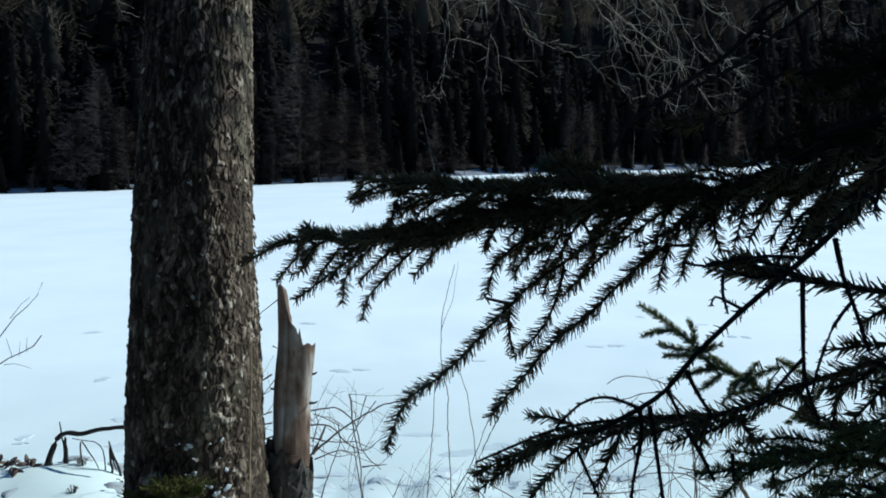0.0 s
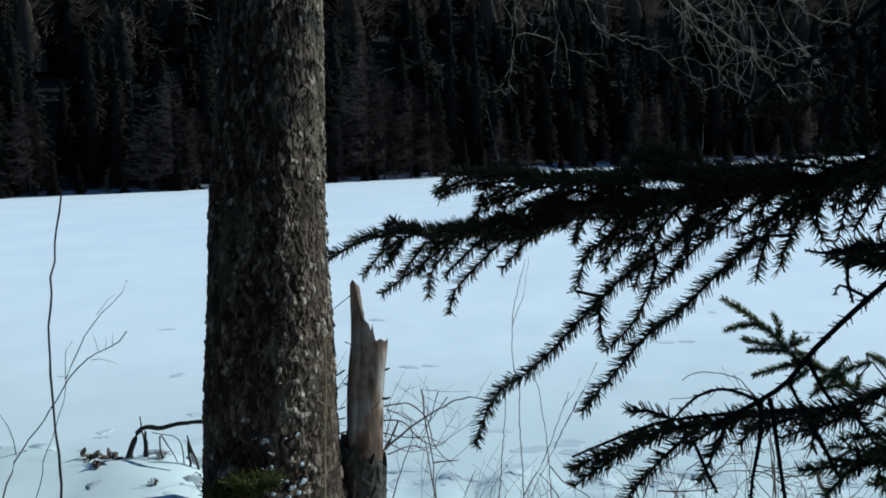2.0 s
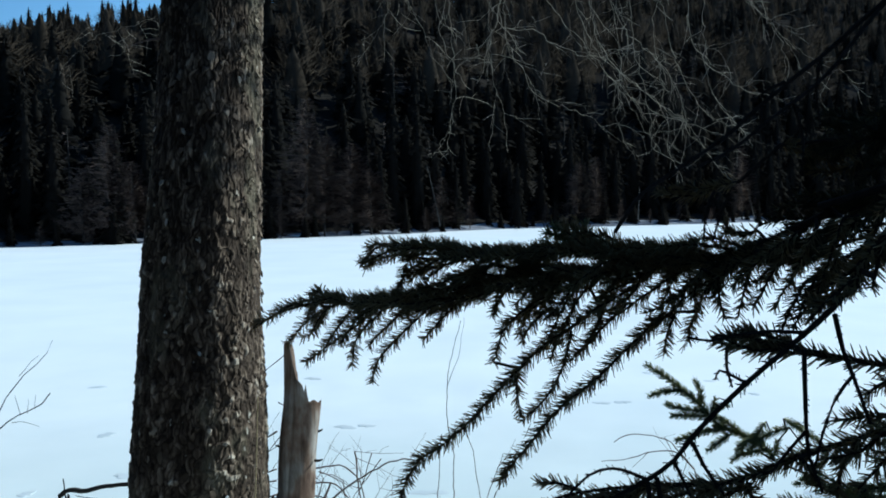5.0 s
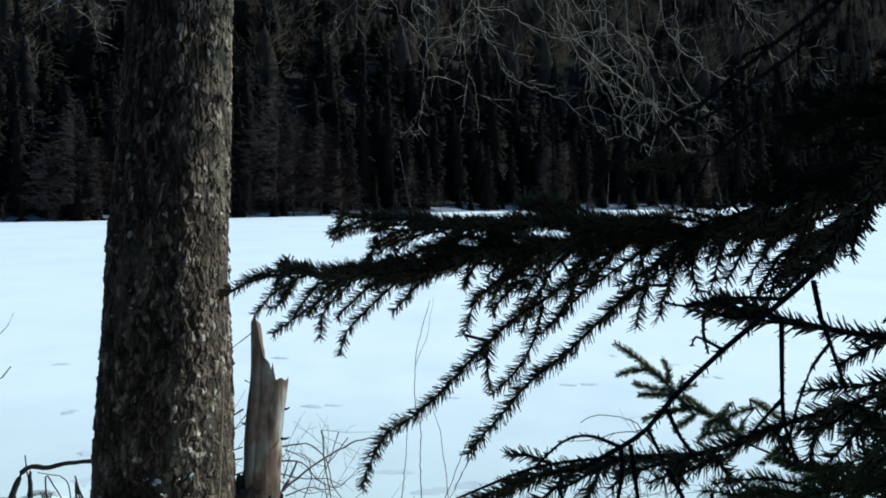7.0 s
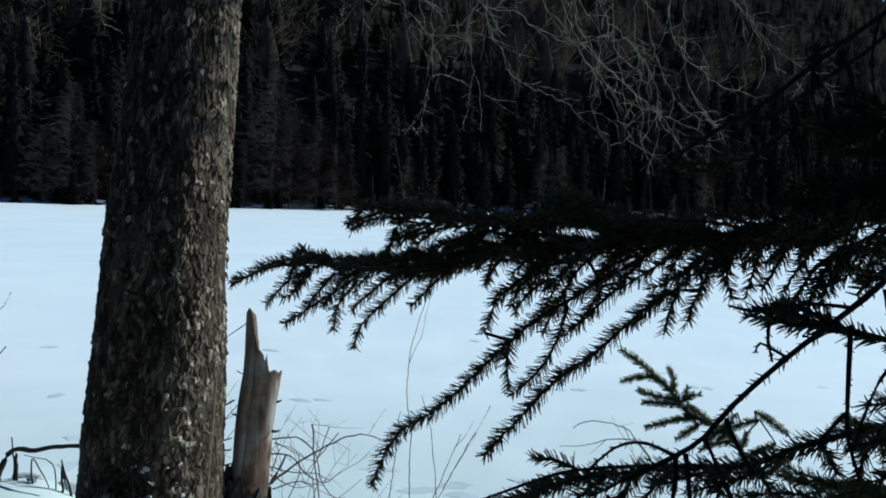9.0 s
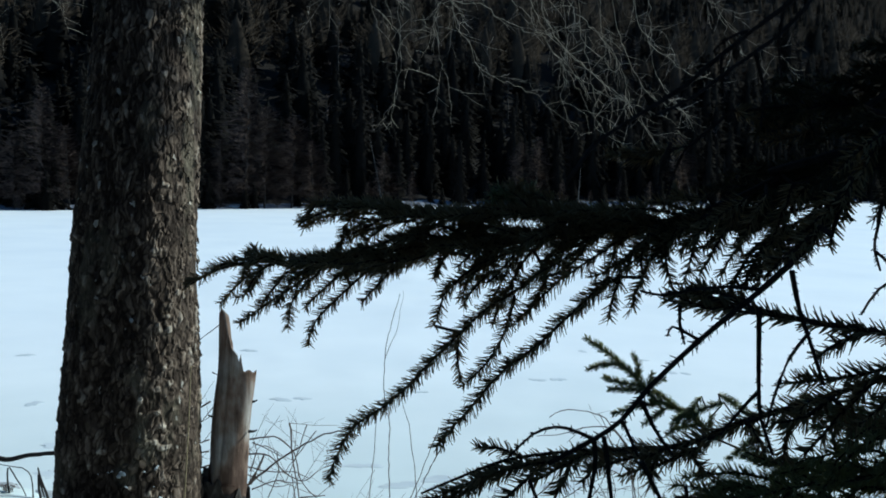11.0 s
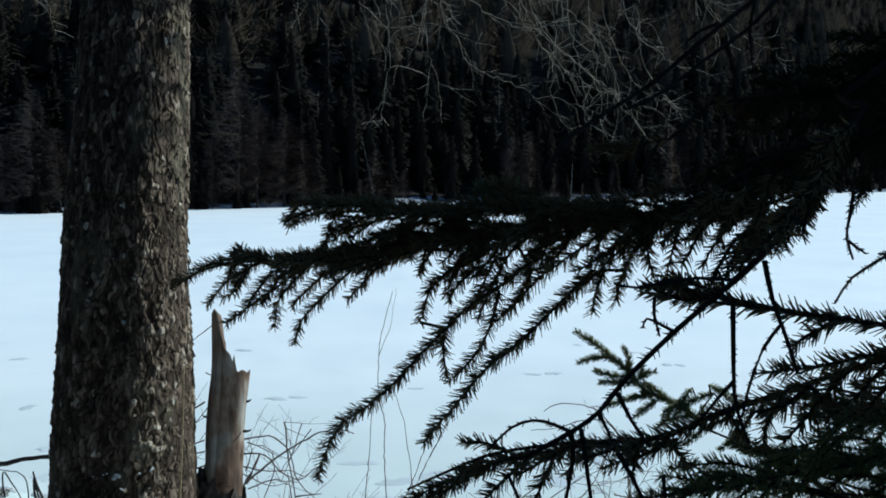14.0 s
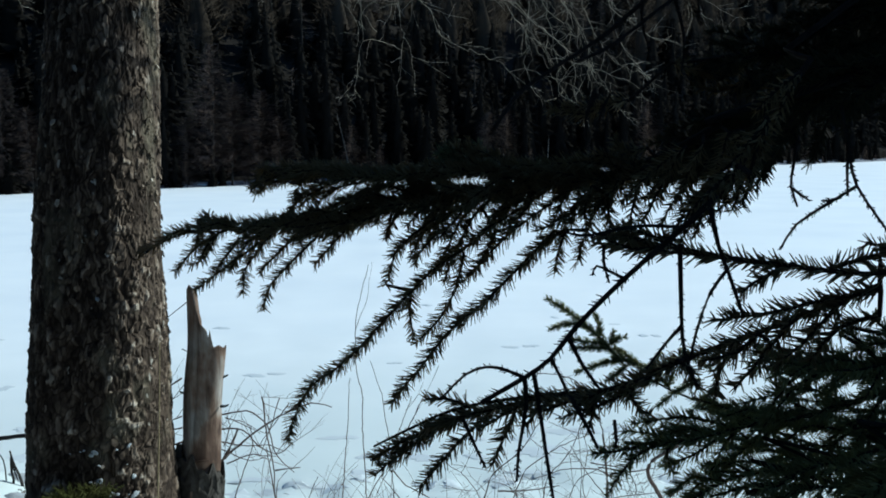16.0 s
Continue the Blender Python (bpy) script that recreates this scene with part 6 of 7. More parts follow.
b.shoot([(0.631, 1.9, 1.902), (0.613, 1.9, 1.916), (0.592, 1.9, 1.921)], 0.0140, 3600)
b.stem([(1.75, 1.75, 1.6), (0.971, 1.7, 1.942), (0.885, 1.7, 1.956), (0.809, 1.7, 1.98), (0.755, 1.7, 1.995)], 0.005, 0.0015)
b.shoot([(0.971, 1.7, 1.942), (0.885, 1.7, 1.956), (0.809, 1.7, 1.98), (0.755, 1.7, 1.995)], 0.0145, 3400)
b.fill([(0.971, 1.7, 1.942), (0.885, 1.7, 1.956), (0.809, 1.7, 1.98), (0.755, 1.7, 1.995)], 12, 0.08, 0.014, drop=0.1)
b.stem([(1.75, 1.75, 1.6), (1.0, 1.7, 1.838), (0.891, 1.7, 1.865), (0.794, 1.7, 1.879), (0.708, 1.7, 1.874), (0.644, 1.7, 1.891)], 0.005, 0.0015)
b.shoot([(1.0, 1.7, 1.838), (0.891, 1.7, 1.865), (0.794, 1.7, 1.879), (0.708, 1.7, 1.874), (0.644, 1.7, 1.891)], 0.0145, 3400)
b.fill([(1.0, 1.7, 1.838), (0.891, 1.7, 1.865), (0.794, 1.7, 1.879), (0.708, 1.7, 1.874), (0.644, 1.7, 1.891)], 12, 0.08, 0.014, drop=0.1)
b.stem([(1.75, 1.75, 1.6), (0.984, 1.7, 1.767), (0.874, 1.7, 1.779), (0.776, 1.7, 1.803), (0.69, 1.7, 1.809)], 0.005, 0.0015)
b.shoot([(0.984, 1.7, 1.767), (0.874, 1.7, 1.779), (0.776, 1.7, 1.803), (0.69, 1.7, 1.809)], 0.0145, 3400)
b.fill([(0.984, 1.7, 1.767), (0.874, 1.7, 1.779), (0.776, 1.7, 1.803), (0.69, 1.7, 1.809)], 12, 0.08, 0.014, drop=0.1)
b.shoot([(0.661, 1.85, 1.953), (0.618, 1.85, 1.939), (0.577, 1.85, 1.907)], 0.0140, 3600)
b.shoot([(0.697, 1.85, 1.906), (0.652, 1.85, 1.883), (0.613, 1.85, 1.848)], 0.0140, 3600)
b.shoot([(0.649, 1.85, 1.97), (0.682, 1.85, 1.952), (0.719, 1.85, 1.927)], 0.0140, 3600)
b.shoot([(0.738, 1.85, 1.906), (0.716, 1.85, 1.871), (0.677, 1.85, 1.836)], 0.0140, 3600)
b.shoot([(0.615, 1.85, 1.965), (0.591, 1.85, 1.932), (0.559, 1.85, 1.919)], 0.0140, 3600)


# ---- bare birch on the bank, its weeping limbs over the view ----
birch = thing("bare_birch", (-4.3, 6.2, 0.0), "leafless birch with pale weeping twigs over the lake edge", "tree")
bp = Pile()
bz = np.linspace(-0.1, 7.5, 20)
bp.tube(np.stack([-4.3 + 0.10 * bz + 0.02 * np.sin(bz), 6.2 + 0.015 * np.cos(bz), bz], -1), 0.085, 0.022, 12, 0.02)
place_under(bp.object("trunk", BIRCH, smooth=True), birch)
SCAFFOLD = ([(-3.83, 6.2, 4.7), (-2.2, 6.4, 5.2), (0.2, 6.7, 5.15), (1.6, 6.8, 4.95), (2.8, 6.9, 4.75)],
            [(-3.77, 6.2, 5.3), (-1.5, 6.5, 5.7), (1.0, 7.0, 5.45), (2.6, 7.1, 5.2), (3.6, 7.1, 4.95)],
            [(-3.85, 6.2, 4.5), (-3.2, 6.5, 4.75), (-2.2, 6.2, 4.85), (-1.4, 6.1, 4.7)])
arms = []
for q in SCAFFOLD:
    line = curve_through(q, 0.08)
    arms.append(line)
    sp = Pile()
    sp.tube(line, 0.035, 0.012, 8, 0.03)
    place_under(sp.object("limb", BIRCH, smooth=True), birch)
arms = np.vstack(arms)
br = np.random.default_rng(5)


def wander(start, way, length, bend, droop, steps=9):
    pts, d = [np.array(start, float)], np.array(way, float)
    d /= np.linalg.norm(d) + 1e-9
    for _ in range(steps):
        d = d + br.normal(scale=bend, size=3) + np.array([0, 0, droop])
        d /= np.linalg.norm(d)
        pts.append(pts[-1] + d * length / steps)
    return np.array(pts)


def limb(points, r):
    """A hanging limb with crooked side twigs, joined to the nearest arm."""
    p = Pile()
    first = np.array(points[0])
    near_arm = arms[np.argmin(np.linalg.norm(arms - first, axis=1) + 2.0 * np.abs(arms[:, 0] - first[0]))]
    line = curve_through([near_arm, (near_arm + first) / 2 + np.array([0, 0, 0.08]), *points], 0.05)
    line = line + 0.008 * br.normal(size=line.shape)
    p.tube(line, r * 0.5, r * 0.16, 6)
    low = np.where(line[:, 2] < first[2] + 0.3)[0]
    for k in low[::2]:
        if br.uniform() < 0.30:
            continue
        d = line[min(k + 1, len(line) - 1)] - line[max(k - 1, 0)]
        d = d / (np.linalg.norm(d) + 1e-9) + br.normal(scale=0.75, size=3) + np.array([0.5, 0.0, -0.15])
        tw = wander(line[k], d, br.uniform(0.10, 0.34), 0.13, -0.04)
        p.tube(tw, r * 0.2, 0.0008, 5)
        for m in range(2, len(tw) - 1, 2):
            e = (tw[m + 1] - tw[m]) / (np.linalg.norm(tw[m + 1] - tw[m]) + 1e-9) + br.normal(scale=0.8, size=3)
            p.tube(wander(tw[m], e, br.uniform(0.06, 0.18), 0.15, -0.03, 6), 0.0012, 0.0007, 4)
    place_under(p.object("twig_spray", BIRCH), birch)

limb([(0.37, 6.4, 4.6), (0.351, 6.52, 4.178), (0.33, 6.64, 3.856), (0.313, 6.76, 3.661), (0.245, 6.88, 3.499), (0.275, 7.0, 3.31)], 0.011)
limb([(-0.163, 6.4, 4.449), (-0.095, 6.52, 4.062), (-0.029, 6.64, 3.738), (-0.005, 6.76, 3.36), (0.004, 6.88, 3.069), (-0.066, 7.0, 2.717)], 0.007)
limb([(-0.162, 6.4, 4.298), (-0.119, 6.55, 3.798), (-0.089, 6.7, 3.551), (-0.009, 6.85, 3.352), (0.117, 7.0, 3.185)], 0.007)
limb([(0.311, 6.4, 3.614), (0.537, 6.55, 3.545), (0.789, 6.7, 3.431), (1.052, 6.85, 3.405), (1.282, 7.0, 3.518)], 0.008)
limb([(0.353, 6.4, 3.462), (0.479, 6.55, 3.292), (0.551, 6.7, 3.144), (0.747, 6.85, 3.067), (1.014, 7.0, 2.993)], 0.007)
limb([(0.251, 6.4, 3.253), (0.326, 6.6, 3.063), (0.369, 6.8, 2.88), (0.393, 7.0, 2.747)], 0.005)
limb([(0.904, 6.4, 3.766), (1.0, 6.52, 3.443), (1.217, 6.64, 3.205), (1.441, 6.76, 3.079), (1.672, 6.88, 2.927), (1.919, 7.0, 2.636)], 0.007)
limb([(1.168, 6.4, 4.22), (1.206, 6.55, 3.797), (1.259, 6.7, 3.431), (1.379, 6.85, 3.088), (1.461, 7.0, 2.727)], 0.008)
limb([(1.585, 6.4, 4.295), (1.605, 6.55, 3.875), (1.673, 6.7, 3.471), (1.968, 6.85, 3.23), (2.219, 7.0, 3.136)], 0.009)
limb([(1.851, 6.4, 4.144), (1.99, 6.6, 3.807), (2.294, 6.8, 3.527), (2.425, 7.0, 3.31)], 0.006)
limb([(1.891, 6.4, 3.841), (2.226, 6.6, 3.534), (2.617, 6.8, 3.325), (2.943, 7.0, 3.31)], 0.004)
limb([(1.686, 6.4, 3.272), (1.866, 6.7, 3.034), (2.126, 7.0, 2.853)], 0.006)
limb([(0.751, 6.4, 4.221), (0.815, 6.6, 3.808), (1.044, 6.8, 3.406), (1.367, 7.0, 3.206)], 0.007)
limb([(0.066, 6.4, 4.297), (0.19, 6.7, 3.908), (0.324, 7.0, 3.705)], 0.008)
limb([(1.399, 6.4, 3.614), (1.563, 6.6, 3.26), (1.773, 6.8, 3.002), (2.075, 7.0, 2.894)], 0.006)
limb([(-0.62, 6.4, 4.222), (-0.442, 6.6, 3.965), (-0.252, 6.8, 3.648), (-0.134, 7.0, 3.393)], 0.006)
limb([(-0.162, 6.4, 4.222), (-0.403, 6.6, 3.926), (-0.496, 6.8, 3.648), (-0.677, 7.0, 3.559)], 0.005)
limb([(-1.806, 6.4, 3.767), (-2.179, 6.6, 3.632), (-2.571, 6.8, 3.568), (-2.899, 7.0, 3.35)], 0.0032)
limb([(0.979, 6.4, 4.145), (1.082, 6.55, 3.72), (1.168, 6.7, 3.312), (1.176, 6.85, 2.965), (1.328, 7.0, 2.685)], 0.006)
limb([(0.523, 6.4, 4.221), (0.614, 6.55, 3.797), (0.909, 6.7, 3.471), (1.216, 6.85, 3.128), (1.452, 7.0, 2.811)], 0.006)
limb([(1.435, 6.4, 3.993), (1.365, 6.6, 3.573), (1.489, 6.8, 3.164), (1.577, 7.0, 2.811)], 0.006)
limb([(1.095, 6.4, 3.614), (1.366, 6.6, 3.377), (1.611, 6.8, 3.123), (1.682, 7.0, 2.686)], 0.006)


# ---- leafless stems, shrubs and reeds in the snow ----
class Shrub:
    made = []

    def __init__(self, name, label, category, mat=None, kind=""):
        self.kind = kind
        self.name, self.label, self.category, self.mat, self.pile, self.low = name, label, category, mat or DRY, Pile(), None
        Shrub.made.append(self)

    def stem(self, points, r0, r1, rooted=False):
        pts = [np.array(p, float) for p in points]
        g = lift(pts[0][0], pts[0][1])
        if rooted:   # goes on down into the snow
            pts.insert(0, np.array([pts[0][0] - 0.02, pts[0][1], g - 0.05]))
        if pts[0][2] < g + 0.30:
            if pts[0][2] > g - 0.03:
                pts.insert(0, pts[0] * [1, 1, 0] + np.array([0.01, 0.0, g - 0.05]))
        if self.low is None:
            self.low = (pts[0][0], pts[0][1], g)
        seg = np.r_[0, np.cumsum([np.linalg.norm(q - p) for p, q in zip(pts, pts[1:])])]
        at = np.linspace(0, seg[-1], max(4, int(seg[-1] / 0.03)))
        line = np.stack([np.interp(at, seg, [p[k] for p in pts]) for k in range(3)], -1)
        line[1:-1] = (line[:-2] + 2 * line[1:-1] + line[2:]) / 4
        line = line + 0.0016 * rng.normal(size=line.shape)
        self.pile.tube(line, r0, r1, 7, 0.06)

    def tangle(self, count, seed, size, r0):
        """Fine straight twiglets sprouting from the stems made so far, forking at sharp angles."""
        r = np.random.default_rng(seed)
        pts = np.vstack([v[:-2] for v in self.pile.v])
        for _ in range(count):
            p = pts[r.integers(len(pts))]
            d = r.normal(size=3) * [1, 0.5, 0.6] + np.array([0, 0, 0.35])
            d /= np.linalg.norm(d)
            q, line = p.copy(), [p.copy()]
            for _ in range(4):
                q = q + (d + r.normal(scale=0.10, size=3)) * size * r.uniform(0.15, 0.3)
                line.append(q.copy())
            self.pile.tube(np.array(line), r0, r0 * 0.5, 4)
            for m in (1, 2, 3):
                if r.uniform() < 0.65:
                    e = d + r.normal(scale=0.55, size=3) * [1, 0.5, 1]
                    e *= size * r.uniform(0.18, 0.45) / np.linalg.norm(e)
                    self.pile.tube(np.array([line[m], line[m] + e * 0.5 + r.normal(scale=0.004, size=3), line[m] + e]), r0 * 0.6, r0 * 0.35, 4)

    def stalks(self, count, seed):
        """Thin stalks standing in the snow, a few of them forked or bent over."""
        r = np.random.default_rng(seed)
        for _ in range(count):
            x, y = r.uniform(-0.35, 1.9), r.uniform(4.3, 5.6)
            g, h = lift(x, y), 0.10 + 0.42 * r.uniform() ** 2
            a = np.array([x, y, g - 0.04])
            lean = r.normal(scale=0.16, size=2)
            b = a + np.array([lean[0] * h, lean[1] * h, h * 0.6])
            c = b + np.array([lean[0] * h * 1.4 + r.normal(scale=0.03), lean[1] * h, h * 0.4])
            self.pile.tube(curve_through([a, b, c], 0.03), 0.0015, 0.0007, 4)
            if r.uniform() < 0.45:
                e = b + np.array([r.choice([-1, 1]) * 0.25 * h, 0.05 * h, 0.3 * h])
                self.pile.tube(curve_through([b, (b + e) / 2 + [0, 0, 0.02], e], 0.03), 0.0011, 0.0006, 4)

    def finish(self):
        ob = self.pile.object(self.name, self.mat, smooth=True)
        tagged(ob, self.label, self.category, kind=self.kind)


s = Shrub("tall_stem", "thin upright leafless stem standing in snow", "stem", DRY_DARK)
s.stem([(-0.908, 1.7, 1.582), (-0.901, 1.7, 1.718), (-0.9, 1.7, 1.788), (-0.909, 1.7, 1.912), (-0.907, 1.7, 2.034), (-0.894, 1.7, 2.143), (-0.881, 1.7, 2.207), (-0.86, 1.7, 2.313)], 0.0040, 0.0016, True)

s = Shrub("bare_sapling", "small leafless sapling with forked twigs in snow", "sapling", DRY_DARK)
s.stem([(-1.334, 2.1, 1.384), (-1.262, 2.1, 1.554), (-1.212, 2.1, 1.678), (-1.117, 2.1, 1.793), (-1.074, 2.1, 1.865), (-1.025, 2.1, 1.916), (-0.963, 2.1, 1.936), (-0.922, 2.1, 1.975)], 0.002688, 0.0012, True)
s.stem([(-1.074, 2.1, 1.865), (-1.037, 2.1, 1.946), (-0.991, 2.1, 2.016), (-0.941, 2.1, 2.05), (-0.916, 2.1, 2.079), (-0.914, 2.1, 2.098)], 0.001536, 0.00072)
s.stem([(-1.212, 2.1, 1.678), (-1.219, 2.1, 1.754), (-1.238, 2.1, 1.779), (-1.281, 2.1, 1.793)], 0.001248, 0.0006)
s.stem([(-1.184, 2.1, 1.692), (-1.224, 2.1, 1.678), (-1.268, 2.1, 1.67)], 0.000864, 0.00036)
s.stem([(-1.246, 2.1, 1.385), (-1.176, 2.1, 1.555), (-1.13, 2.1, 1.705), (-1.08, 2.1, 1.824), (-1.077, 2.1, 1.933), (-1.054, 2.1, 1.955)], 0.001728, 0.00072, True)
s.stem([(-0.993, 2.1, 1.925), (-0.999, 2.1, 1.953), (-1.004, 2.1, 1.97)], 0.000672, 0.00036)
s.stem([(-0.959, 2.1, 1.94), (-0.954, 2.1, 1.959), (-0.958, 2.1, 1.975)], 0.000672, 0.00036)
s.stem([(-1.012, 2.1, 1.913), (-0.978, 2.1, 1.913), (-0.95, 2.1, 1.897)], 0.000768, 0.00036)
s.stem([(-1.074, 2.1, 1.865), (-1.086, 2.1, 1.871), (-1.097, 2.1, 1.875)], 0.000768, 0.00036)
s.stem([(-0.991, 2.1, 2.016), (-0.969, 2.1, 2.046), (-0.948, 2.1, 2.064)], 0.000768, 0.00036)
s.stem([(-0.976, 2.1, 1.93), (-0.974, 2.1, 1.946), (-0.976, 2.1, 1.963)], 0.000576, 0.00024)

s = Shrub("fallen_branch", "weathered grey fallen branch arched over snow", "branch", DRY_DARK)
s.stem([(-2.028, 4.45, 0.573), (-1.997, 4.45, 0.751), (-1.942, 4.45, 0.922), (-1.884, 4.45, 1.027), (-1.806, 4.45, 1.01), (-1.703, 4.45, 1.034), (-1.544, 4.45, 1.052), (-1.372, 4.45, 1.061)], 0.017, 0.0077)
s.stem([(-1.873, 4.45, 1.015), (-1.862, 4.45, 0.899), (-1.895, 4.45, 0.776), (-1.931, 4.45, 0.619)], 0.007, 0.0032)
s.stem([(-1.801, 4.45, 0.995), (-1.748, 4.45, 0.914), (-1.711, 4.45, 0.836)], 0.005, 0.0023)
s.stem([(-1.931, 4.45, 0.869), (-1.877, 4.45, 0.782), (-1.841, 4.45, 0.605)], 0.006, 0.0027)
s.stem([(-1.944, 4.45, 0.898), (-2.03, 4.45, 0.692), (-2.071, 4.45, 0.602)], 0.005, 0.0023)
s.stem([(-1.657, 4.45, 0.973), (-1.65, 4.45, 0.901), (-1.627, 4.45, 0.837)], 0.007, 0.0032)
s.stem([(-2.164, 4.45, 0.897), (-2.078, 4.45, 0.765), (-2.058, 4.45, 0.617)], 0.005, 0.0023)
s.stem([(-1.884, 4.45, 1.027), (-1.894, 4.45, 1.05), (-1.89, 4.45, 1.073)], 0.006, 0.0027)
s.stem([(-1.687, 4.45, 0.958), (-1.75, 4.45, 0.981), (-1.836, 4.45, 0.992)], 0.004, 0.0018)
s.stem([(-1.612, 4.45, 0.855), (-1.644, 4.45, 0.901), (-1.657, 4.45, 0.973)], 0.009, 0.0040)

s = Shrub("dead_shrub", "tangled dry leafless shrub behind broken snag", "shrub")
s.stem([(-0.694, 4.4, 0.897), (-0.581, 4.4, 0.996), (-0.498, 4.4, 1.061), (-0.333, 4.4, 1.162), (-0.236, 4.4, 1.181), (-0.158, 4.4, 1.157)], 0.0056, 0.0025)
s.stem([(-0.687, 4.4, 1.135), (-0.536, 4.4, 1.155), (-0.457, 4.4, 1.081), (-0.424, 4.4, 0.927), (-0.339, 4.4, 0.844)], 0.0042, 0.0019)
s.stem([(-0.675, 4.4, 1.066), (-0.566, 4.4, 1.066), (-0.513, 4.4, 0.983), (-0.419, 4.4, 0.927), (-0.364, 4.4, 0.97)], 0.0042, 0.0019)
s.stem([(-0.691, 4.4, 1.009), (-0.582, 4.4, 0.982), (-0.445, 4.4, 0.983), (-0.386, 4.4, 0.95)], 0.0034999999999999996, 0.0016)
s.stem([(-0.66, 4.4, 0.925), (-0.614, 4.4, 1.024), (-0.593, 4.4, 1.066)], 0.0084, 0.0038)
s.stem([(-0.653, 4.4, 0.897), (-0.555, 4.4, 0.94), (-0.419, 4.4, 0.927)], 0.0034999999999999996, 0.0016)
s.stem([(-0.646, 4.4, 0.642), (-0.585, 4.4, 0.841), (-0.527, 4.4, 0.982), (-0.538, 4.4, 1.08)], 0.0042, 0.0019)
s.stem([(-0.481, 4.4, 1.219), (-0.47, 4.4, 1.067), (-0.434, 4.4, 0.871), (-0.433, 4.4, 0.645)], 0.0042, 0.0019)
s.stem([(-0.429, 4.4, 0.857), (-0.311, 4.4, 0.866)], 0.0042, 0.0019)
s.stem([(-0.427, 4.4, 0.792), (-0.371, 4.4, 0.857)], 0.0034999999999999996, 0.0016)
s.stem([(-0.4, 4.4, 1.206), (-0.443, 4.4, 1.067), (-0.501, 4.4, 0.927)], 0.0028, 0.0013)
s.stem([(-0.36, 4.4, 1.178), (-0.429, 4.4, 1.081), (-0.5, 4.4, 0.983)], 0.0028, 0.0013)
s.stem([(-0.655, 4.4, 1.122), (-0.579, 4.4, 1.094), (-0.498, 4.4, 1.039)], 0.0028, 0.0013)
s.stem([(-0.678, 4.4, 0.967), (-0.529, 4.4, 0.898), (-0.474, 4.4, 0.927)], 0.0028, 0.0013)
s.stem([(-0.664, 4.4, 0.982), (-0.619, 4.4, 1.122), (-0.471, 4.4, 1.039)], 0.0028, 0.0013)
s.stem([(-0.846, 4.4, 1.316), (-0.917, 4.4, 1.274)], 0.0056, 0.0025)
s.stem([(-0.852, 4.4, 1.135), (-0.937, 4.4, 1.098)], 0.0042, 0.0019)
s.stem([(-0.854, 4.4, 1.079), (-0.932, 4.4, 1.059)], 0.0042, 0.0019)
s.stem([(-0.856, 4.4, 1.008), (-0.955, 4.4, 0.974)], 0.0049, 0.0022)
s.stem([(-0.791, 4.4, 1.343), (-0.877, 4.4, 1.232), (-0.934, 4.4, 1.176)], 0.0028, 0.0013)
s.stem([(-0.842, 4.4, 1.454), (-0.788, 4.4, 1.426)], 0.0028, 0.0013)
s.stem([(-0.808, 4.4, 1.673), (-0.906, 4.4, 1.597)], 0.0028, 0.0013)
s.tangle(44, 1, 0.24, 0.0014)

s = Shrub("dry_reeds", "thin dry reed stalks rising from snow", "reeds")
s.stem([(0.004, 4.8, 0.372), (-0.004, 4.8, 0.681), (-0.017, 4.8, 0.925), (-0.013, 4.8, 1.121), (-0.039, 4.8, 1.201), (-0.049, 4.8, 1.314), (-0.047, 4.8, 1.462), (-0.027, 4.8, 1.579), (0.006, 4.8, 1.711), (0.023, 4.8, 1.783)], 0.0034, 0.0015)
s.stem([(-0.047, 4.8, 1.447), (-0.021, 4.8, 1.515), (0.013, 4.8, 1.585), (0.029, 4.8, 1.711), (0.043, 4.8, 1.798)], 0.0016, 0.0007)
s.stem([(-0.144, 4.8, 0.372), (-0.121, 4.8, 0.62), (-0.099, 4.8, 0.864), (-0.088, 4.8, 1.045), (-0.077, 4.8, 1.195)], 0.0034, 0.0015)
s.stem([(0.153, 4.8, 0.372), (0.132, 4.8, 0.712), (0.115, 4.8, 0.91), (0.096, 4.8, 1.016), (0.09, 4.8, 1.091), (0.06, 4.8, 1.181), (0.03, 4.8, 1.285)], 0.0032, 0.0014)
s.stem([(-0.055, 4.8, 0.372), (0.009, 4.8, 0.558), (0.091, 4.8, 0.696), (0.14, 4.8, 0.819), (0.211, 4.8, 1.016), (0.239, 4.8, 1.091)], 0.0036, 0.0016)
s.stem([(0.141, 4.8, 0.697), (0.201, 4.8, 0.613), (0.291, 4.8, 0.57), (0.372, 4.8, 0.502), (0.398, 4.8, 0.371)], 0.0036, 0.0016)
s.stem([(0.025, 4.8, 0.434), (0.129, 4.8, 0.471), (0.307, 4.8, 0.496), (0.456, 4.8, 0.471), (0.577, 4.8, 0.418)], 0.004, 0.0018)
s.stem([(0.211, 4.8, 1.016), (0.274, 4.8, 1.092), (0.302, 4.8, 1.167)], 0.0016, 0.0007)
s.stem([(0.295, 4.6, 1.153), (0.253, 4.6, 1.067), (0.155, 4.6, 0.865), (0.012, 4.6, 0.572)], 0.0034, 0.0015)
s.stem([(0.363, 4.6, 1.295), (0.3, 4.6, 1.139), (0.245, 4.6, 1.05)], 0.0016, 0.0007)
s.stem([(-0.24, 4.6, 0.745), (-0.269, 4.6, 0.686), (-0.314, 4.6, 0.567)], 0.0028, 0.0013)

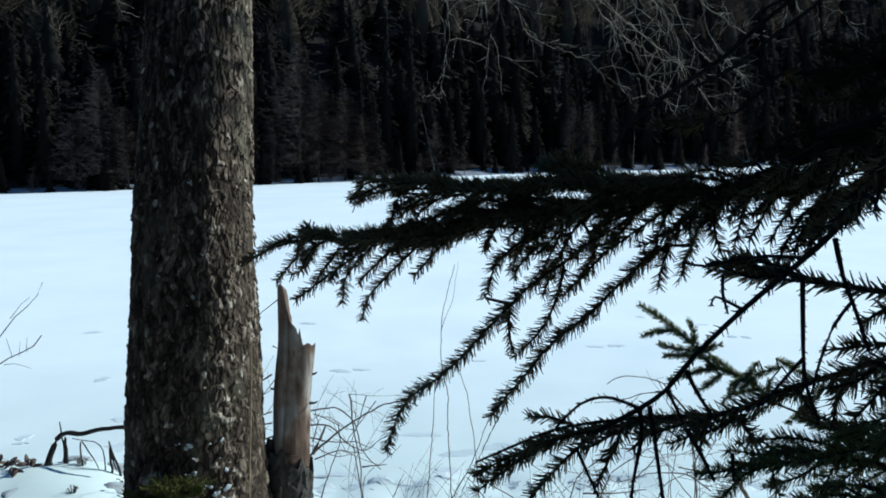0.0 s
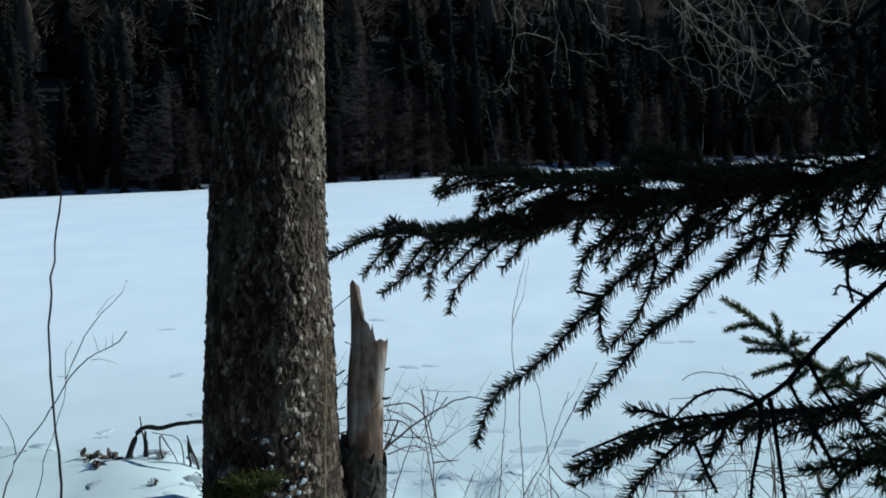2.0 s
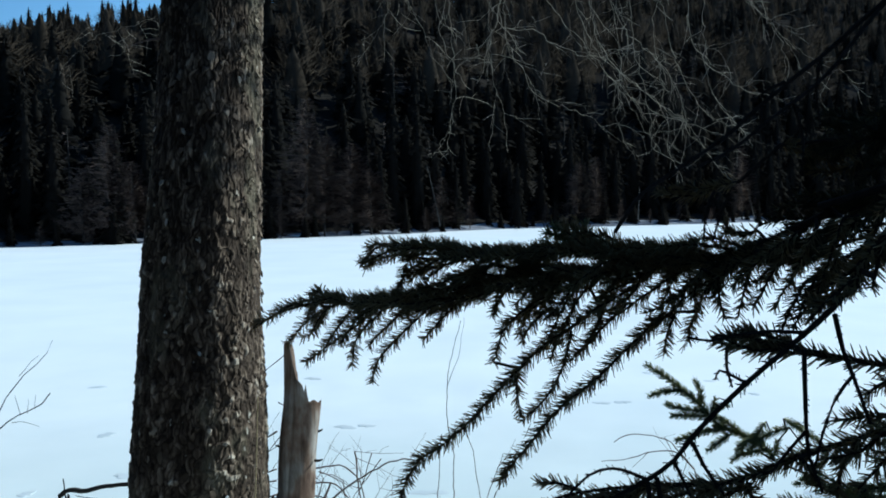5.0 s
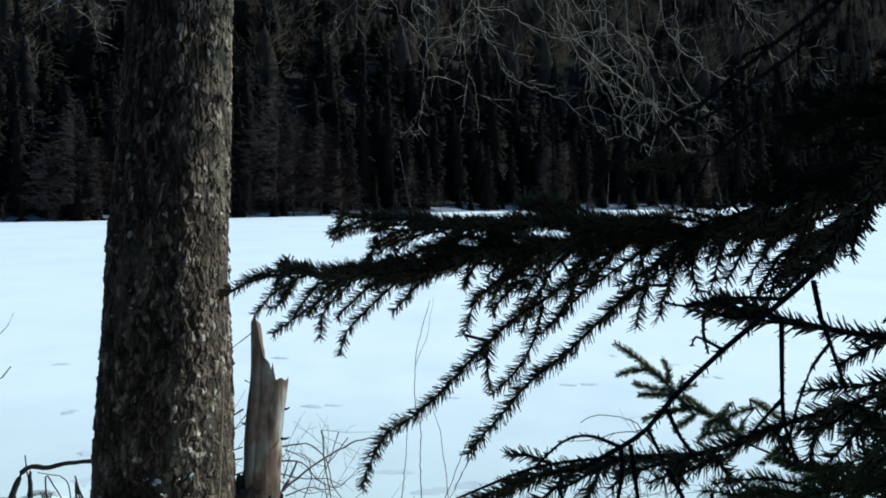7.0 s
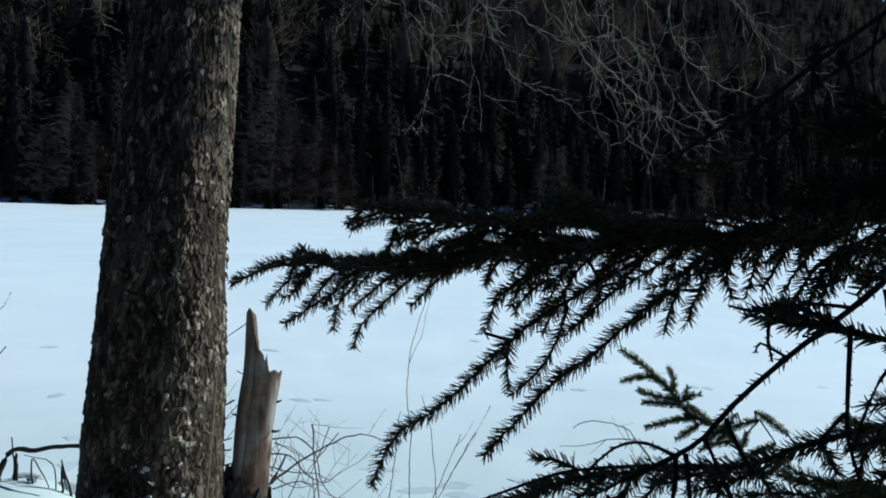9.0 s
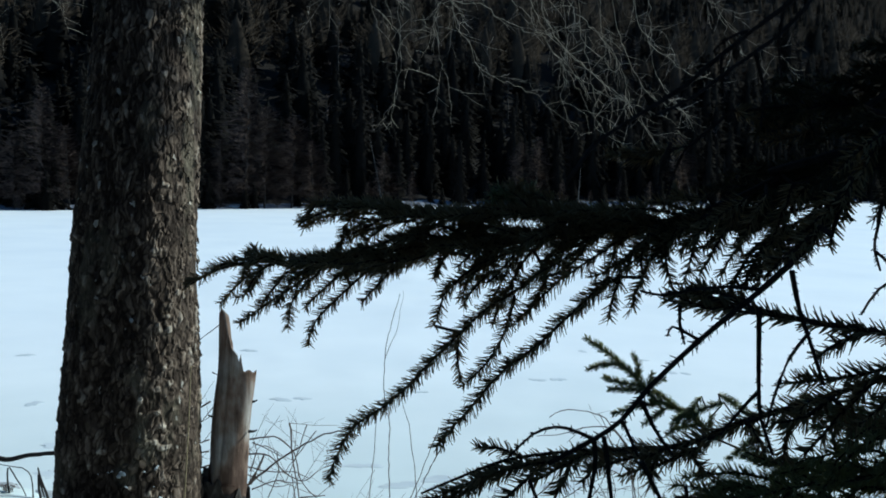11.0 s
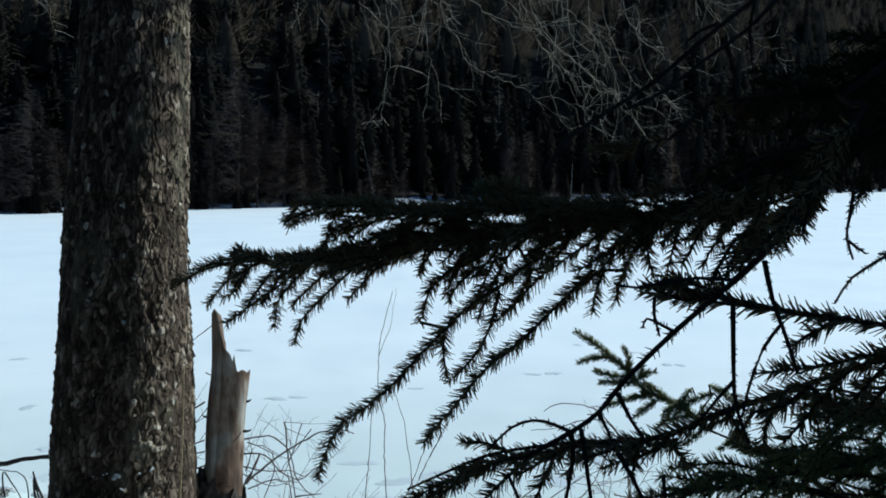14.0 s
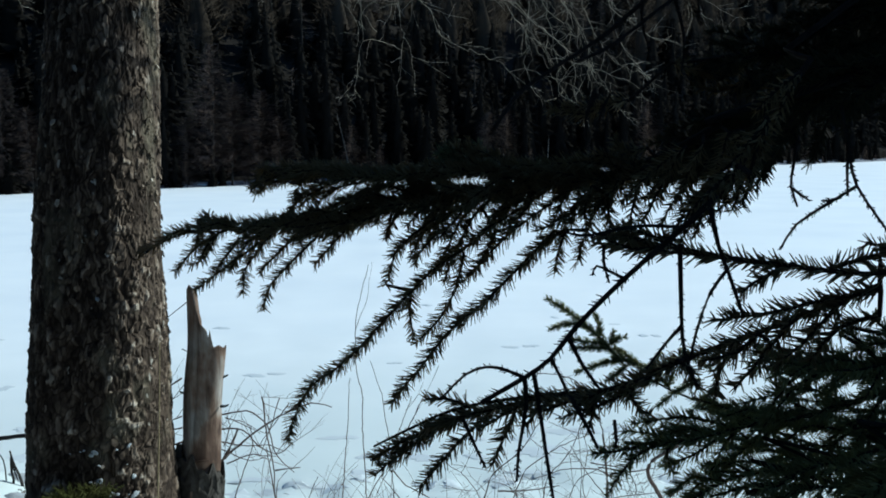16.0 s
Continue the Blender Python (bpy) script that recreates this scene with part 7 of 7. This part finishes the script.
s = Shrub("brush", "low tangle of dry brown twigs along snowy shore", "brush")
s.stem([(0.599, 4.8, 0.476), (0.658, 4.8, 0.659), (0.808, 4.8, 0.777), (0.926, 4.8, 0.957)], 0.0048000000000000004, 0.0022)
s.stem([(0.749, 4.8, 0.471), (0.838, 4.8, 0.684), (1.018, 4.8, 0.802), (1.168, 4.8, 0.859)], 0.004, 0.0018)
s.stem([(0.931, 4.8, 0.465), (0.944, 4.8, 0.619), (1.079, 4.8, 0.769), (1.195, 4.8, 1.072)], 0.004, 0.0018)
s.stem([(1.356, 4.8, 0.575), (1.232, 4.8, 0.672), (1.05, 4.8, 0.678), (0.869, 4.8, 0.622)], 0.004, 0.0018)
s.stem([(1.605, 4.8, 0.442), (1.493, 4.8, 0.633), (1.501, 4.8, 0.695), (1.659, 4.8, 0.784)], 0.0145, 0.0085)
s.stem([(1.272, 4.8, 0.453), (1.278, 4.8, 0.64), (1.247, 4.8, 0.857)], 0.0048000000000000004, 0.0022)
s.stem([(1.294, 4.8, 0.64), (1.416, 4.8, 0.651), (1.538, 4.8, 0.663)], 0.0048000000000000004, 0.0022)
s.stem([(1.327, 4.8, 0.452), (1.171, 4.8, 0.643), (1.078, 4.8, 0.8)], 0.004, 0.0018)
s.stem([(0.689, 4.8, 0.566), (0.839, 4.8, 0.561), (1.02, 4.8, 0.586)], 0.0048000000000000004, 0.0022)
s.stem([(1.052, 4.8, 0.461), (1.111, 4.8, 0.614), (1.292, 4.8, 0.702), (1.381, 4.8, 0.853)], 0.0032, 0.0014)
s.stem([(0.599, 4.8, 0.538), (0.509, 4.8, 0.664), (0.42, 4.8, 0.728)], 0.0032, 0.0014)
s.stem([(1.389, 4.8, 0.449), (1.449, 4.8, 0.541), (1.417, 4.8, 0.605)], 0.0048000000000000004, 0.0022)
s.stem([(1.174, 4.8, 0.457), (1.142, 4.8, 0.582), (1.17, 4.8, 0.767), (1.138, 4.8, 0.891)], 0.0032, 0.0014)
s.stem([(0.84, 4.8, 0.468), (0.749, 4.8, 0.595), (0.628, 4.8, 0.629)], 0.0032, 0.0014)
s.stem([(0.845, 4.8, 0.501), (0.997, 4.8, 0.458), (1.147, 4.8, 0.476), (1.269, 4.8, 0.457), (1.363, 4.8, 0.369)], 0.008, 0.0036)
s.stem([(1.117, 4.8, 0.476), (1.267, 4.8, 0.501), (1.417, 4.8, 0.52), (1.568, 4.8, 0.526)], 0.004, 0.0018)
s.stem([(1.184, 4.8, 0.706), (1.32, 4.8, 0.681), (1.484, 4.8, 0.706)], 0.0035, 0.0016)
s.stem([(1.23, 4.8, 0.681), (1.381, 4.8, 0.65), (1.429, 4.8, 0.604), (1.387, 4.8, 0.526)], 0.0035, 0.0016)
s.stem([(1.302, 4.8, 0.369), (1.269, 4.8, 0.681), (1.252, 4.8, 0.866)], 0.004, 0.0018)
s.stem([(1.127, 4.8, 0.37), (1.139, 4.8, 0.681), (1.118, 4.8, 0.866)], 0.0028, 0.0013)
s.stem([(1.309, 4.8, 0.369), (1.296, 4.8, 0.681), (1.282, 4.8, 0.866)], 0.0026, 0.0012)
s.stem([(1.615, 4.8, 0.494), (1.717, 4.8, 0.588), (1.773, 4.8, 0.681)], 0.003, 0.0014)
s.tangle(80, 2, 0.24, 0.0015)

s = Shrub("arched_twig", "thin dry twig arching over the snow", "twig")
s.stem([(1.128, 4.2, 0.719), (1.11, 4.2, 0.98), (1.07, 4.2, 1.186), (0.973, 4.2, 1.299), (0.934, 4.2, 1.329), (0.86, 4.2, 1.337), (0.799, 4.2, 1.35), (0.738, 4.2, 1.334), (0.709, 4.2, 1.309)], 0.0042, 0.0019)
s.stem([(1.07, 4.2, 1.186), (0.983, 4.2, 1.273), (0.886, 4.2, 1.268), (0.788, 4.2, 1.237), (0.714, 4.2, 1.221), (0.653, 4.2, 1.218)], 0.0032, 0.0014)
s.stem([(0.934, 4.2, 1.329), (0.971, 4.2, 1.263), (0.989, 4.2, 1.207)], 0.002, 0.0009)
s.stem([(0.861, 4.2, 1.263), (0.825, 4.2, 1.224), (0.793, 4.2, 1.196)], 0.0018, 0.0008)

s = Shrub("dead_grass", "sparse dry grass stalks along the lake edge", "grass", kind="stuff")
s.stalks(210, 4)

s = Shrub("dry_sprig", "single dry twig poking out of snow", "twig")
s.stem([(-0.462, 4.8, 0.512), (-0.487, 4.8, 0.695), (-0.512, 4.8, 0.845)], 0.005, 0.0023)

s = Shrub("dry_sprig", "single dry twig poking out of snow", "twig")
s.stem([(0.211, 4.8, 0.489), (0.124, 4.8, 0.615), (0.08, 4.8, 0.662)], 0.005, 0.0023)

for s in Shrub.made:
    s.finish()
for b in Bough.made:
    b.finish()

# straw leaning on the big trunk
st = Pile()
st.tube(curve_through([(-0.765, 3.48, 0.86), (-0.768, 3.47, 1.04), (-0.757, 3.50, 1.4), (-0.753, 3.53, 1.66)], 0.03), 0.0035, 0.002, 6)
tagged(st.object("straw", STRAW), "single yellow straw leaning on the trunk", "straw")


# green tufts at the trunk's foot
def tuft(x, y, z, size, count, seed, mat, label):
    r = np.random.default_rng(seed)
    p = Pile()
    for _ in range(count):
        a = r.uniform(0, 2 * np.pi)
        o = np.array([math.cos(a), math.sin(a) * 0.6, 0])
        b = np.array([x, y, z]) + o * size * r.uniform(0, 0.5)
        e = b + o * size * r.uniform(0.3, 0.8) + np.array([0, 0, size * r.uniform(0.4, 1.0)])
        line = curve_through([b, (b + e) / 2 + [0, 0, 0.02], e], 0.012)
        p.tube(line, 0.0016, 0.0008, 4)
        p.needles(line, 900, 0.010, 0.0011, rise=0.2, full=False)
    return tagged(p.object("moss_tuft", mat), label, "moss", "moss tufts")


for x, y, z, s, n, k in ((-1.22, 3.51, 0.94, 0.08, 90, 1), (-1.16, 3.48, 1.0, 0.10, 120, 2), (-1.06, 3.46, 1.05, 0.10, 120, 4), (-1.12, 3.45, 0.92, 0.10, 110, 9), (-0.98, 3.47, 1.07, 0.08, 60, 10)):
    tuft(x, y, z, s, n, k, MOSS, "green moss and low sprigs at the trunk foot")
for x, y, k in ((-1.55, 4.35, 5), (-1.8, 4.45, 6), (-1.42, 4.1, 7), (-1.68, 4.05, 8)):
    tuft(x, y, lift(x, y) - 0.01, 0.04, 9, k, DRY, "dry brown leafy tuft poking from the snow")


# crusts of old snow on the roots
sr = np.random.default_rng(12)
for _ in range(60):
    a, z, k = radians(sr.uniform(-98, -50)), 0.84 + 0.46 * sr.uniform() ** 2, sr.uniform(0.004, 0.013)
    rr = float(np.interp(z, [0.7, 0.95, 1.3], [0.335, 0.298, 0.276])) + 0.04 * float(step(1.2, 0.5, z)) * max(0.0, math.cos(a * 4 + 0.8)) + 0.002
    ob = new("snow_crust", grey_lumps[int(sr.integers(5))])
    ob.location = (-1.07 + rr * math.cos(a), 3.83 + rr * math.sin(a), z)
    ob.scale = (k * sr.uniform(0.7, 1.5), k * 0.4, k * sr.uniform(0.6, 1.6))
    ob.rotation_euler = (sr.uniform(-0.5, 0.5), sr.uniform(-0.8, 0.8), a + 1.57)
    tagged(ob, "small crust of old snow on the trunk foot", "snow", "snow crusts on the trunk")


# slush patches, and snow hollows with shade put into grey, as flat raised plates
def patch(name, x, y, size, r, deep, label, category, group):
    n = 24
    a = np.linspace(0, 2 * np.pi, n, endpoint=False)
    k = size * (1 + 0.30 * np.sin(a * 2 + r.uniform(0, 6)) + 0.15 * np.sin(a * 5 + r.uniform(0, 6)) + 0.06 * r.normal(size=n))
    tx, ty = np.cos(a) * k * r.uniform(0.9, 1.6), np.sin(a) * k * deep * r.uniform(0.7, 1.3)
    z = np.array([lift(x + q, y + w) for q, w in zip(tx, ty)])
    top = np.stack([x + tx, y + ty, z + 0.004], -1)
    rim = np.stack([x + tx * 1.5, y + ty * 1.5, z - 0.006], -1)
    mid_top = np.array([[x, y, lift(x, y) + 0.004]])
    f = [[b, (b + 1) % n, n + (b + 1) % n, n + b] for b in range(n)] + [[2 * n, (b + 1) % n, b] for b in range(n)]
    return tagged(mesh_object(name, np.vstack([top, rim, mid_top]), f, MARK_GREY), label, category, group)


pr = np.random.default_rng(3)
for x, y in ((0.31, 10.25), (1.7, 10.95), (1.95, 11.0), (3.61, 11.4), (3.45, 11.45), (3.29, 12.25), (-1.17, 9.85), (-0.95, 9.9), (-3.58, 9.54), (-3.54, 7.62), (-2.9, 8.1), (2.6, 12.8), (-1.9, 12.5), (5.2, 11.8), (0.9, 14.0), (-4.6, 12.0)):
    patch("snow_hollow", x, y, pr.uniform(0.04, 0.065), pr, 1.1, "small hollow in the lake snow, its shade a grey plate", "melt mark", "melt marks on the lake")
for _ in range(46):
    x, y = pr.uniform(-1.0, 3.9), 6.45 + 1.3 * pr.uniform() ** 1.6
    patch("slush_patch", x, y, pr.uniform(0.05, 0.11), pr, 0.7, "grey slush patch at the near lake edge", "slush", "slush patches at the lake edge")
for _ in range(8):
    patch("slush_patch", pr.uniform(-3.6, -1.4), pr.uniform(6.5, 7.6), pr.uniform(0.05, 0.10), pr, 0.7, "grey slush patch at the near lake edge", "slush", "slush patches at the lake edge")


# rounded snow lumps on the bank under the arched branch
lr = np.random.default_rng(17)
for n in range(38):
    x, y, k = lr.uniform(-2.7, -1.35), lr.uniform(3.9, 5.9), lr.uniform(0.03, 0.075)
    # every second lump is greyed for the bank's shade
    ob = new("snow_lump", (lumps if n % 2 else grey_lumps)[n % 5])
    ob.location, ob.scale = (x, y, lift(x, y) - 0.01), (k * lr.uniform(1.1, 2.0), k, k * lr.uniform(0.4, 0.8))
    ob.rotation_euler = (0, 0, lr.uniform(0, 6.28))
    tagged(ob, "rounded lump of snow on the lake bank" if n % 2 else "grey dirty lump of snow on the bank, toned for shade", "snow lump", "snow lumps on the bank")


# dead leaves lying in the hollows between them
def leaf_heap(x, y, seed):
    r = np.random.default_rng(seed)
    p = Pile()
    for _ in range(9):
        c = np.array([x, y, 0]) + r.normal(scale=0.035, size=3) * [1, 1, 0]
        c[2] = lift(c[0], c[1]) + r.uniform(0.0, 0.035)
        a, w, h = r.uniform(0, 6.28), r.uniform(0.010, 0.018), r.uniform(0.022, 0.04)
        u, t = np.array([math.cos(a), math.sin(a), r.uniform(-0.6, 0.9)]), np.array([-math.sin(a), math.cos(a), r.uniform(-0.4, 0.4)])
        rim = [c - u * h, c - u * h * 0.3 + t * w, c + u * h * 0.5 + t * w * 0.8, c + u * h, c + u * h * 0.5 - t * w * 0.8, c - u * h * 0.3 - t * w]
        v = rim + [q + np.array([0, 0, -0.003]) for q in rim] + [c + np.array([0, 0, 0.006])]
        p.add(v, [[12, k, (k + 1) % 6] for k in range(6)])
        for k in range(6):
            p.f.append([p.count - 13 + k, p.count - 7 + k, p.count - 7 + (k + 1) % 6, p.count - 13 + (k + 1) % 6])
    return tagged(p.object("dead_leaves", DRY), "small heap of brown dead leaves in the snow", "leaves", "dead leaves on the bank")


for n in range(3):
    leaf_heap(lr.uniform(-2.4, -1.4), lr.uniform(4.2, 5.4), 60 + n)
